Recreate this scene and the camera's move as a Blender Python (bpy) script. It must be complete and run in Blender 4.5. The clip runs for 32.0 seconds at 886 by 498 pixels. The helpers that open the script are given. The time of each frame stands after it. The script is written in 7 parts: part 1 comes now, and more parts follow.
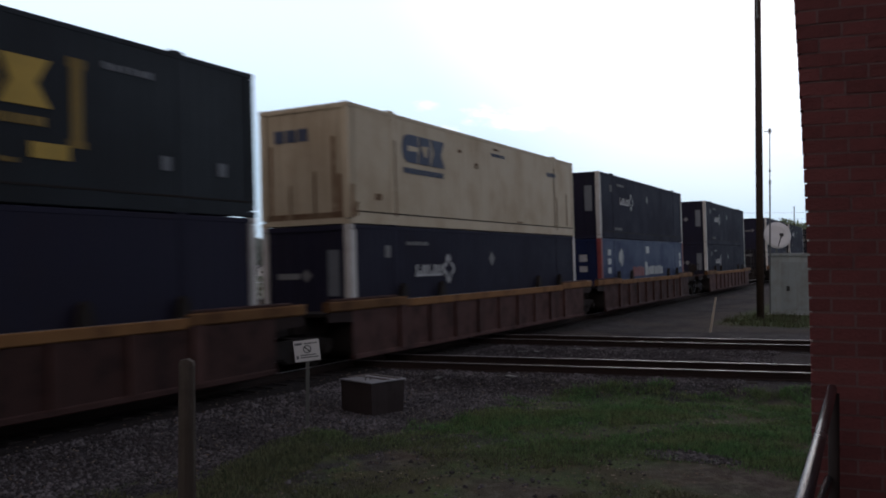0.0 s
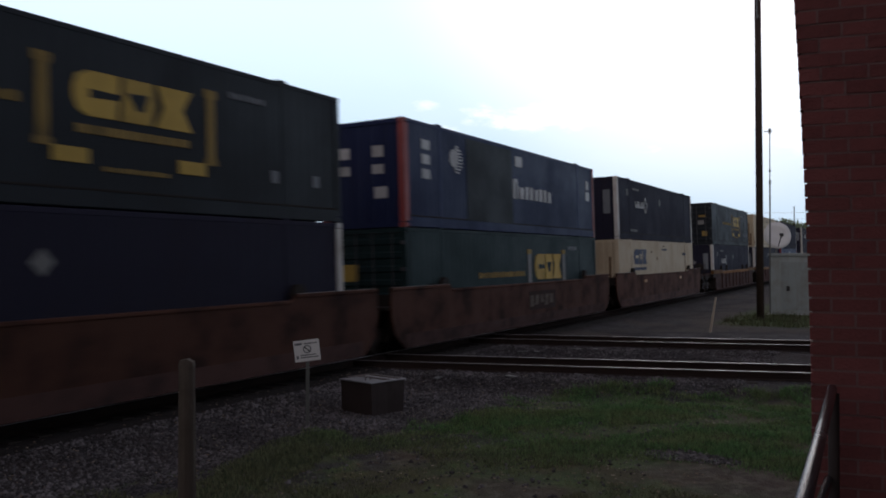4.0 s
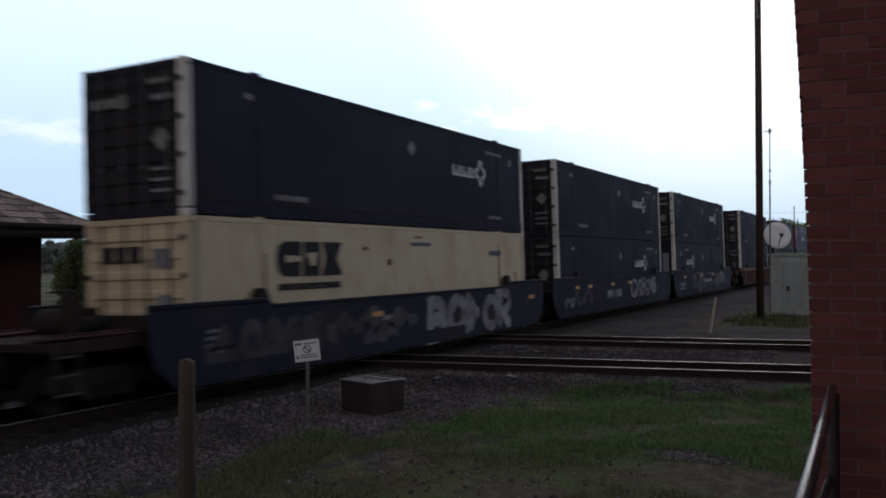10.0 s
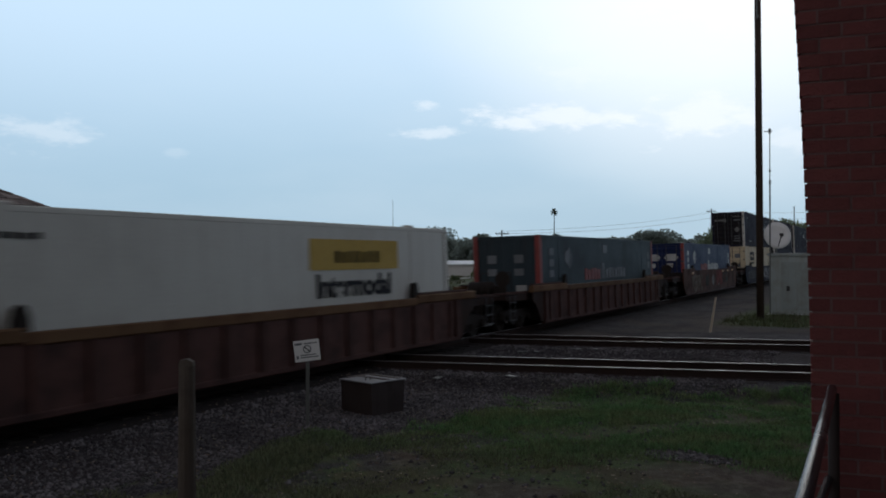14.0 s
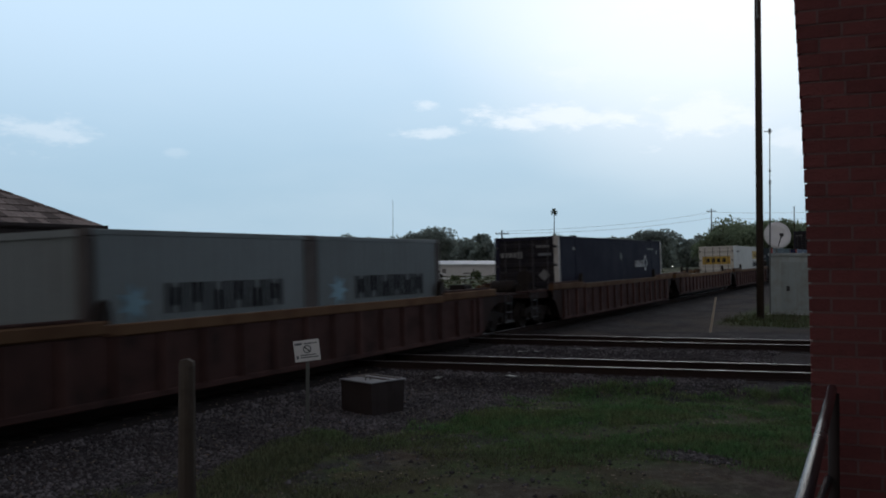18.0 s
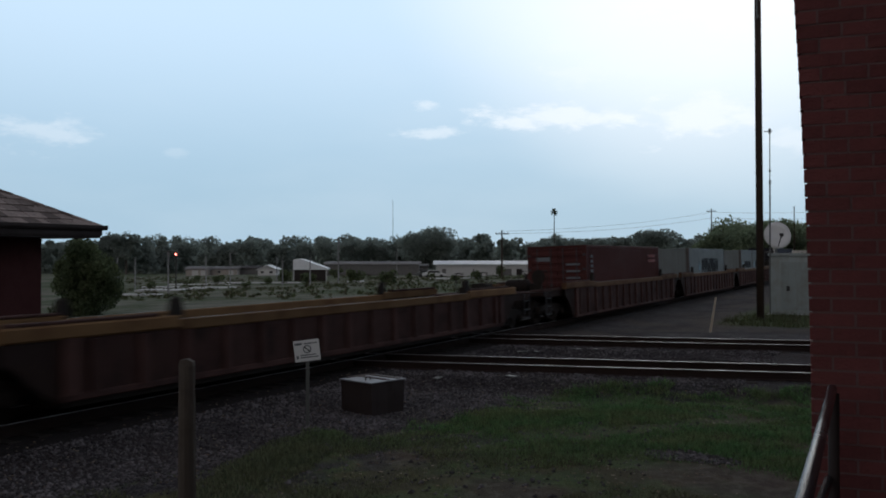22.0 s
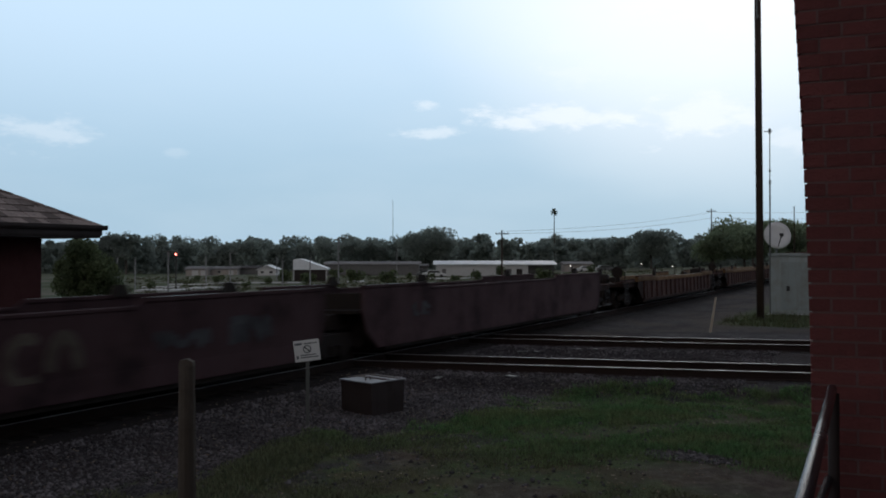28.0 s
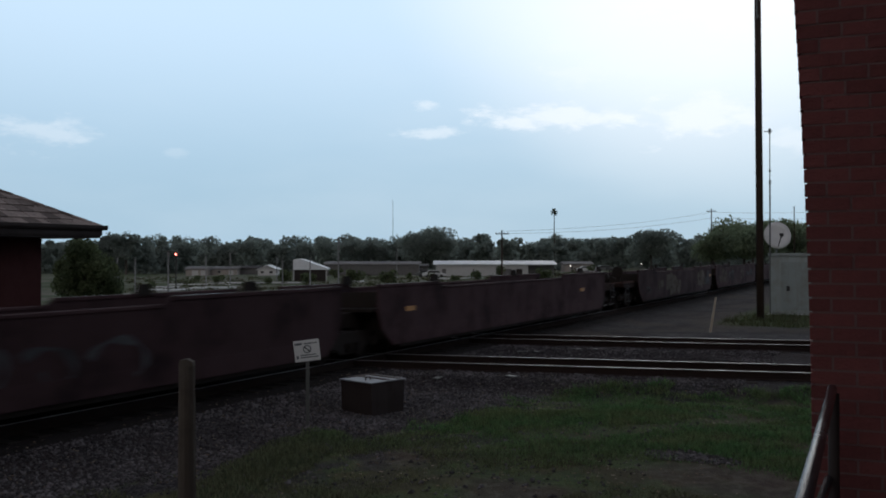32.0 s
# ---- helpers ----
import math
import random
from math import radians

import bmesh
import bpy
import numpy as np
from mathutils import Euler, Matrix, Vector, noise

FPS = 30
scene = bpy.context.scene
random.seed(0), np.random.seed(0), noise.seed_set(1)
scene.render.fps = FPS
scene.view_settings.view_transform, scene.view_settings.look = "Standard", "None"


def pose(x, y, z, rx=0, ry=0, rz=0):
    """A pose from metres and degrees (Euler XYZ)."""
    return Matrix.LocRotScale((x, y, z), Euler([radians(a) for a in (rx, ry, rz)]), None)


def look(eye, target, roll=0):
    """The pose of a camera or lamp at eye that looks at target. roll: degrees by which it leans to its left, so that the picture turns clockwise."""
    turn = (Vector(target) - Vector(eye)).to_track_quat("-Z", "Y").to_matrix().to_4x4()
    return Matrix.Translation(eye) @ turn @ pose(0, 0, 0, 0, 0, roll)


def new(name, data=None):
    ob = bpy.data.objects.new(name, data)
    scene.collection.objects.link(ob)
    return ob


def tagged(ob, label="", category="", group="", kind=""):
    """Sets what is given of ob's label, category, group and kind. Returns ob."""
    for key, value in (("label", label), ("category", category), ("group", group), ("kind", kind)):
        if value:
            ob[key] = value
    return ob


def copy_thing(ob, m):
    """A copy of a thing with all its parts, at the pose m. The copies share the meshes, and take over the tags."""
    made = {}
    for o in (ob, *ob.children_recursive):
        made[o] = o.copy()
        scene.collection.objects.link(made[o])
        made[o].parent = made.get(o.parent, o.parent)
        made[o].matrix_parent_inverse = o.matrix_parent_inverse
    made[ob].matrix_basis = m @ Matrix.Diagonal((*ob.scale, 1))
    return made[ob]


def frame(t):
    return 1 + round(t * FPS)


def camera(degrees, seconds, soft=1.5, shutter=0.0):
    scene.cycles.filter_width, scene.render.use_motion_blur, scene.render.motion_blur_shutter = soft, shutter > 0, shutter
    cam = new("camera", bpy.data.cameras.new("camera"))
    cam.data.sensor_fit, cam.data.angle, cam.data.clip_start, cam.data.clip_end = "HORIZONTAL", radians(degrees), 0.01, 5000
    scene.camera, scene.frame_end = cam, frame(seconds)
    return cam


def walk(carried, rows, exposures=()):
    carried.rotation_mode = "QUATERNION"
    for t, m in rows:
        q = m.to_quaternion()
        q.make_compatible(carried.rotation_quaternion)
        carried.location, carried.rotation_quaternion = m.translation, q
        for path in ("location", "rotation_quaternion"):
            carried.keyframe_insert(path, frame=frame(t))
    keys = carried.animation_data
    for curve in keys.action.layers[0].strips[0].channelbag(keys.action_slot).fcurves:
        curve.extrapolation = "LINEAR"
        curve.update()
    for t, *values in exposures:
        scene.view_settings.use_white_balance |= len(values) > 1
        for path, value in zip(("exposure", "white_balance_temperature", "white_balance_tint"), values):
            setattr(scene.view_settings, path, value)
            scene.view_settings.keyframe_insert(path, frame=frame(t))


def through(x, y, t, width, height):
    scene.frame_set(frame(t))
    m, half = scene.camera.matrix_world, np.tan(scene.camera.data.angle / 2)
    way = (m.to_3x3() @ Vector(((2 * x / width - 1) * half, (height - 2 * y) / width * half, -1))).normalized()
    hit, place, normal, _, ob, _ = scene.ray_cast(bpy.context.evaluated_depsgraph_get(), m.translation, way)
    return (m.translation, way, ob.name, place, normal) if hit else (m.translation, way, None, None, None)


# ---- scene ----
EYE = Vector((0.0, 0.0, 2.5586))
YAW, TILT = radians(27.164), radians(0.3954)
AIM = EYE + Vector((math.cos(YAW) * math.cos(TILT), math.sin(YAW) * math.cos(TILT), math.sin(TILT)))
cam = camera(52.8, 32.0, soft=1.85, shutter=0.45)
walk(cam, [(0.0, look(EYE, AIM)), (32.0, look(EYE, AIM))],
     exposures=[(0.0, 0.46, 6700, 18), (1.0, 0.42, 6700, 18), (2.0, 0.30, 6700, 18), (3.0, 0.37, 6700, 18), (6.0, 0.34, 6700, 18), (7.0, 0.26, 6700, 18), (8.0, 0.37, 6700, 18), (9.0, 0.44, 6720, 19), (10.0, 0.40, 6680, 17), (11.0, 0.08, 6600, 14), (12.0, -0.06, 6520, 11), (13.0, 0.0, 6500, 10), (32.0, 0.0, 6500, 10)])

# ---- sky and sun: a thin overcast at dusk, brightest low behind the cloud ahead ----
SUN_AZ, SUN_EL = radians(10.0), radians(24.0)
SUN_DIR = Vector((math.cos(SUN_AZ) * math.cos(SUN_EL), math.sin(SUN_AZ) * math.cos(SUN_EL), math.sin(SUN_EL)))


class Nodes:
    """Short calls to lay out a node tree."""

    def __init__(self, tree):
        self.tree = tree
        tree.nodes.clear()

    def add(self, kind, **inputs):
        node = self.tree.nodes.new(kind)
        for key, value in inputs.items():
            slot = node.inputs[int(key[1:])] if key[0] == "i" and key[1:].isdigit() else node.inputs[key.replace("_", " ")]
            if isinstance(value, bpy.types.NodeSocket):
                self.tree.links.new(value, slot)
            else:
                slot.default_value = value
        return node

    def math(self, op, a, b=0.0, clamp=False):
        node = self.add("ShaderNodeMath", i0=a, i1=b)
        node.operation, node.use_clamp = op, clamp
        return node.outputs[0]

    def mix(self, fac, a, b, blend="MIX"):
        node = self.tree.nodes.new("ShaderNodeMix")
        node.data_type, node.blend_type, node.clamp_factor = "RGBA", blend, True
        for slot, value in ((node.inputs[0], fac), (node.inputs[6], a), (node.inputs[7], b)):
            if isinstance(value, bpy.types.NodeSocket):
                self.tree.links.new(value, slot)
            else:
                slot.default_value = value if not isinstance(value, tuple) or len(value) == 4 else (*value, 1.0)
        return node.outputs[2]

    def ramp(self, fac, low, high, a=0.0, b=1.0):
        node = self.add("ShaderNodeMapRange", Value=fac, From_Min=low, From_Max=high, To_Min=a, To_Max=b)
        node.interpolation_type = "SMOOTHSTEP"
        return node.outputs[0]

    def noise(self, vector, scale, detail=4.0, rough=0.55):
        return self.add("ShaderNodeTexNoise", Vector=vector, Scale=scale, Detail=detail, Roughness=rough).outputs[0]


def make_world():
    world = bpy.data.worlds.new("overcast_dusk")
    world.use_nodes = True
    scene.world = world
    n = Nodes(world.node_tree)
    way = n.add("ShaderNodeTexCoord").outputs["Generated"]
    sky = n.tree.nodes.new("ShaderNodeTexSky")
    sky.sky_type, sky.sun_disc = "NISHITA", False
    sky.sun_elevation, sky.sun_rotation = SUN_EL, radians(90) - SUN_AZ
    clear = n.mix(1.0, sky.outputs[0], (0.05, 0.05, 0.05), "MULTIPLY")
    xyz = n.add("ShaderNodeSeparateXYZ", Vector=way)
    up = xyz.outputs["Z"]
    dot = n.add("ShaderNodeVectorMath", i0=way, i1=tuple(SUN_DIR))
    dot.operation = "DOT_PRODUCT"
    toward = dot.outputs["Value"]
    # sheet of cloud: blue-grey low down, paler overhead, white round the hidden sun
    sheet = n.mix(n.ramp(up, 0.03, 0.28), (0.36, 0.54, 0.69), (0.60, 0.79, 0.98))
    sheet = n.mix(n.ramp(toward, 0.925, 1.0), sheet, (0.96, 1.02, 1.08))
    # broad soft variation and low streaks
    flat = n.add("ShaderNodeMapping", Vector=way, Scale=(1.0, 1.0, 3.2)).outputs[0]
    broad = n.noise(flat, 2.3, 5.0, 0.5)
    sheet = n.mix(n.ramp(broad, 0.35, 0.75, 0.0, 0.22), sheet, (0.74, 0.84, 0.93))
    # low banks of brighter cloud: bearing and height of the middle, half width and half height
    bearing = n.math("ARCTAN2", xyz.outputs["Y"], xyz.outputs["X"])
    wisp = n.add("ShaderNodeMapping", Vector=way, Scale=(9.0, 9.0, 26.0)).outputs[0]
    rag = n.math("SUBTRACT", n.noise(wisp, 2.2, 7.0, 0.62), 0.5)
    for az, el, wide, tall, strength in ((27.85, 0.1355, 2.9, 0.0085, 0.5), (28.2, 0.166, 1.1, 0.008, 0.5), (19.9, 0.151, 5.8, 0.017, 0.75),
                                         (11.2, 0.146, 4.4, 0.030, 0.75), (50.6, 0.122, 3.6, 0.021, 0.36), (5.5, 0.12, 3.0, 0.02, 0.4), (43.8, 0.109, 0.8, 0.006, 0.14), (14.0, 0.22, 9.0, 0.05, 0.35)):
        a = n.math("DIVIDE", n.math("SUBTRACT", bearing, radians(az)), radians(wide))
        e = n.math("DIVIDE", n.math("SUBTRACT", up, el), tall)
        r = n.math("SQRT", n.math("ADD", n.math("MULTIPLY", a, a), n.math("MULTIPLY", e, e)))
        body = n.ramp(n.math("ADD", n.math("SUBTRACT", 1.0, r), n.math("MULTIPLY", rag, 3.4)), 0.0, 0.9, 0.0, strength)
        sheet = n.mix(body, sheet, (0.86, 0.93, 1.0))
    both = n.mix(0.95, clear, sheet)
    # away from the bright part the unseen sky is darkened to dim the scene
    both = n.mix(n.ramp(toward, 0.80, -0.2, 0.0, 0.90), both, (0.300, 0.284, 0.345))
    # a brighter stretch added low in the unseen west lights the rear ends
    west = n.ramp(n.math("MULTIPLY", xyz.outputs["X"], -1.0), 0.30, 0.95, 0.0, 0.9)
    both = n.mix(west, both, (0.72, 0.71, 0.71))
    both = n.mix(n.ramp(up, 0.28, 0.72, 0.0, 0.85), both, (0.155, 0.152, 0.188))
    back = n.add("ShaderNodeBackground", Color=both, Strength=1.08)
    n.add("ShaderNodeOutputWorld", Surface=back.outputs[0])


make_world()
sun = new("sun", bpy.data.lights.new("sun", "SUN"))
sun.data.energy, sun.data.angle, sun.data.color = 0.25, radians(25), (1.0, 0.96, 0.90)
sun.matrix_world = look(SUN_DIR * 100, (0, 0, 0))


# ---- materials ----
def material(name, base, rough=0.7, metal=0.0, dirt=(0.05, 0.045, 0.04), amount=0.35, grain=30.0, patch=1.5, bump=0.15,
             vary=0.12, streaks=0.0, spec=0.4):
    """A worn surface: patches of dirt, fine grain, upright streaks, relief, and a shift of tone from object to object."""
    m = bpy.data.materials.new(name)
    m.use_nodes = True
    n = Nodes(m.node_tree)
    place = n.add("ShaderNodeTexCoord").outputs["Object"]
    fine = n.noise(place, grain, 5.0)
    wide = n.noise(place, patch, 6.0, 0.6)
    colour = n.mix(n.ramp(wide, 0.42, 0.72, 0.0, amount), base, dirt)
    if streaks:
        tall = n.add("ShaderNodeMapping", Vector=place, Scale=(5.0, 5.0, 0.35)).outputs[0]
        colour = n.mix(n.ramp(n.noise(tall, 1.6, 5.0), 0.5, 0.75, 0.0, streaks), colour, dirt)
    colour = n.mix(n.ramp(fine, 0.25, 0.75, 0.0, 0.22), colour, tuple(c * 0.62 for c in base))
    luck = n.add("ShaderNodeObjectInfo").outputs["Random"]
    shade = n.ramp(luck, 0.0, 1.0, 1.0 - vary, 1.0 + vary)
    colour = n.mix(1.0, colour, n.add("ShaderNodeCombineColor", Red=shade, Green=shade, Blue=shade).outputs[0], "MULTIPLY")
    gloss = n.ramp(wide, 0.3, 0.7, max(rough - 0.1, 0.05), min(rough + 0.12, 1.0))
    relief = n.add("ShaderNodeBump", Strength=bump, Distance=0.02, Height=fine)
    s = n.add("ShaderNodeBsdfPrincipled", Base_Color=colour, Roughness=gloss, Metallic=metal, Normal=relief.outputs[0])
    s.inputs["Specular IOR Level"].default_value = spec
    n.add("ShaderNodeOutputMaterial", Surface=s.outputs[0])
    return m


def leafy(name, base, other, grain=2.0, vary=0.3, through=0.45, dry=None):
    """Leaves: light passes through them as well as off them."""
    m = bpy.data.materials.new(name)
    m.use_nodes = True
    n = Nodes(m.node_tree)
    place = n.add("ShaderNodeTexCoord").outputs["Object"]
    luck = n.add("ShaderNodeNewGeometry").outputs["Random Per Island"]
    colour = n.mix(n.ramp(n.noise(place, grain, 4.0), 0.35, 0.7), base, other)
    if dry:
        # browner by the porch, past a wandering line
        reach = n.math("ADD", n.add("ShaderNodeSeparateXYZ", Vector=place).outputs["X"], n.math("MULTIPLY", n.noise(place, 0.7, 4.0), 4.0))
        colour = n.mix(n.ramp(reach, 15.6, 13.0, 0.0, 0.8), colour, dry)
    shade = n.ramp(luck, 0.0, 1.0, 1.0 - vary, 1.0 + vary)
    colour = n.mix(1.0, colour, n.add("ShaderNodeCombineColor", Red=shade, Green=shade, Blue=shade).outputs[0], "MULTIPLY")
    s = n.add("ShaderNodeBsdfPrincipled", Base_Color=colour, Roughness=0.8)
    s.inputs["Specular IOR Level"].default_value = 0.15
    t = n.add("ShaderNodeBsdfTranslucent", Color=colour)
    both = n.add("ShaderNodeMixShader", Fac=through, i1=s.outputs[0], i2=t.outputs[0])
    n.add("ShaderNodeOutputMaterial", Surface=both.outputs[0])
    return m


def glow(name, colour, strength):
    m = bpy.data.materials.new(name)
    m.use_nodes = True
    n = Nodes(m.node_tree)
    e = n.add("ShaderNodeEmission", Color=(*colour, 1.0), Strength=strength)
    n.add("ShaderNodeOutputMaterial", Surface=e.outputs[0])
    return m


# bare places in the turf: middle and half widths; the weedy strip: middle, direction, half length, half width
BARE = ((11.3, 6.65, 0.75, 0.55), (12.3, 2.0, 1.0, 1.3), (12.8, 7.8, 0.6, 0.45), (10.4, 4.4, 0.7, 0.8))
STRIP = (10.3, 8.0, 0.968, 0.251, 2.6, 0.62)


def ground_material():
    """Ballast, turf, bare earth and gravel, each where the plan has it; positions are in metres."""
    m = bpy.data.materials.new("ground_cover")
    m.use_nodes = True
    n = Nodes(m.node_tree)
    place = n.add("ShaderNodeNewGeometry").outputs["Position"]
    xyz = n.add("ShaderNodeSeparateXYZ", Vector=place)
    x, y = xyz.outputs["X"], xyz.outputs["Y"]
    wob = n.math("MULTIPLY", n.math("SUBTRACT", n.noise(place, 1.3, 5.0), 0.5), 1.8)
    fine, mid, wide = n.noise(place, 45.0, 4.0), n.noise(place, 5.0, 5.0), n.noise(place, 0.55, 5.0)
    stones = n.add("ShaderNodeTexVoronoi", Vector=place, Scale=24.0)
    stone = n.mix(n.ramp(stones.outputs["Distance"], 0.1, 0.55), (0.092, 0.081, 0.083), (0.021, 0.019, 0.020))
    stone = n.mix(n.ramp(n.add("ShaderNodeSeparateColor", Color=stones.outputs["Color"]).outputs[0], 0.6, 1.0, 0.0, 0.45), stone, (0.115, 0.105, 0.108))
    stone = n.mix(n.ramp(wide, 0.4, 0.7, 0.0, 0.6), stone, (0.044, 0.034, 0.031))
    turf = n.mix(n.ramp(mid, 0.3, 0.7), (0.044, 0.064, 0.028), (0.078, 0.104, 0.042))
    turf = n.mix(n.ramp(wide, 0.47, 0.66, 0.0, 0.7), turf, (0.072, 0.060, 0.040))
    turf = n.mix(n.ramp(fine, 0.45, 0.8, 0.0, 0.35), turf, (0.10, 0.105, 0.062))
    gravel = n.mix(n.ramp(mid, 0.35, 0.7), (0.066, 0.060, 0.060), (0.033, 0.030, 0.031))
    gravel = n.mix(n.ramp(wide, 0.40, 0.62, 0.0, 0.75), gravel, (0.028, 0.025, 0.025))
    gravel = n.mix(n.ramp(n.noise(place, 0.23, 5.0, 0.65), 0.46, 0.60, 0.0, 0.8), gravel, (0.066, 0.054, 0.047))
    gravel = n.mix(n.ramp(fine, 0.5, 0.8, 0.0, 0.4), gravel, (0.105, 0.10, 0.097))
    # turf lies on the camera's side of the main line and short of the crossing line
    edge_main = n.math("ADD", n.math("SUBTRACT", 8.0, y), n.math("MULTIPLY", n.math("SUBTRACT", x, 12.0), -0.25))
    edge_cross = n.math("SUBTRACT", 20.1, n.math("ADD", x, n.math("MULTIPLY", y, 0.25)))
    inside = n.math("ADD", n.math("MINIMUM", edge_main, n.math("MULTIPLY", edge_cross, 1.0)), wob)
    near = n.ramp(inside, -0.5, 0.6)
    tuft = n.ramp(n.noise(place, 1.7, 4.0), 0.40, 0.58)
    near = n.math("MULTIPLY", near, n.math("MAXIMUM", tuft, n.ramp(inside, 0.6, 3.0, 0.0, 0.8)))
    # weeds beside the cabinet, rough grass beyond the main line
    side = n.math("MULTIPLY", n.ramp(n.math("ADD", x, wob), 36.5, 39.0), n.ramp(n.math("ADD", y, n.math("MULTIPLY", wob, 0.4)), 7.4, 6.2))
    far = n.ramp(n.math("ADD", y, wob), 21.0, 24.0)
    road = n.math("MULTIPLY", n.ramp(n.math("ADD", x, wob), 27.5, 29.5), n.ramp(n.math("ADD", y, n.math("MULTIPLY", wob, 0.5)), 11.4, 10.6))
    dry = n.mix(n.ramp(mid, 0.3, 0.7), (0.088, 0.100, 0.056), (0.048, 0.070, 0.036))
    dry = n.mix(n.ramp(n.noise(place, 0.08, 5.0, 0.7), 0.42, 0.6, 0.0, 0.85), dry, (0.155, 0.142, 0.115))
    dry = n.mix(n.ramp(n.noise(place, 0.21, 6.0, 0.7), 0.5, 0.66, 0.0, 0.8), dry, (0.048, 0.062, 0.034))
    turf = n.mix(far, turf, dry)
    litter = n.math("MULTIPLY", n.ramp(n.noise(place, 1.1, 5.0), 0.42, 0.58), n.ramp(x, 15.5, 12.0))
    turf = n.mix(n.math("MULTIPLY", litter, 0.6), turf, (0.070, 0.048, 0.030))
    # bare trodden places, and a lush strip of weeds that reaches out into the stone
    for bx, by, rx, ry in BARE:
        a = n.math("DIVIDE", n.math("SUBTRACT", x, bx), rx)
        b = n.math("DIVIDE", n.math("SUBTRACT", y, by), ry)
        bare = n.ramp(n.math("ADD", n.math("ADD", n.math("MULTIPLY", a, a), n.math("MULTIPLY", b, b)), wob), 1.4, 0.1, 0.0, 0.75)
        turf = n.mix(bare, turf, n.mix(n.ramp(mid, 0.4, 0.7), (0.060, 0.042, 0.034), (0.120, 0.100, 0.088)))
    along = n.math("ADD", n.math("MULTIPLY", n.math("SUBTRACT", x, STRIP[0]), STRIP[2]), n.math("MULTIPLY", n.math("SUBTRACT", y, STRIP[1]), STRIP[3]))
    across = n.math("SUBTRACT", n.math("MULTIPLY", n.math("SUBTRACT", y, STRIP[1]), STRIP[2]), n.math("MULTIPLY", n.math("SUBTRACT", x, STRIP[0]), STRIP[3]))
    a, b = n.math("DIVIDE", along, STRIP[4]), n.math("DIVIDE", across, STRIP[5])
    lush = n.ramp(n.math("ADD", n.math("ADD", n.math("MULTIPLY", a, a), n.math("MULTIPLY", b, b)), n.math("MULTIPLY", wob, 0.8)), 1.2, 0.5)
    turf = n.mix(lush, turf, n.mix(n.ramp(mid, 0.35, 0.65), (0.030, 0.048, 0.024), (0.050, 0.074, 0.034)))
    near = n.math("MAXIMUM", near, lush)
    # a worn pale streak of grit in the turf
    u = n.math("MULTIPLY", n.math("ADD", n.math("SUBTRACT", x, 13.45), n.math("MULTIPLY", n.math("SUBTRACT", y, 2.8), 0.5)), 2.6)
    w = n.math("MULTIPLY", n.math("SUBTRACT", y, 2.8), 1.1)
    grit = n.ramp(n.math("ADD", n.math("ADD", n.math("MULTIPLY", u, u), n.math("MULTIPLY", w, w)), wob), 0.9, 0.1)
    turf = n.mix(n.math("MULTIPLY", grit, 0.75), turf, n.mix(n.ramp(fine, 0.4, 0.7), (0.085, 0.078, 0.075), (0.19, 0.18, 0.175)))
    colour = n.mix(road, stone, gravel)
    # shade under the train, painted near-black into the main line's bed
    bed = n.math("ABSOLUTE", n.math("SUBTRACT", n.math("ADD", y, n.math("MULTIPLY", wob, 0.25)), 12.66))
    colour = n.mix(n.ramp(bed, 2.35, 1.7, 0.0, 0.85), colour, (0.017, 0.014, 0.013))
    colour = n.mix(n.math("MAXIMUM", n.math("MAXIMUM", near, side), far), colour, turf)
    height = n.math("ADD", n.math("MULTIPLY", stones.outputs["Distance"], -1.0), fine)
    relief = n.add("ShaderNodeBump", Strength=0.6, Distance=0.04, Height=height)
    s = n.add("ShaderNodeBsdfPrincipled", Base_Color=colour, Roughness=0.95, Normal=relief.outputs[0])
    s.inputs["Specular IOR Level"].default_value = 0.05
    n.add("ShaderNodeOutputMaterial", Surface=s.outputs[0])
    return m


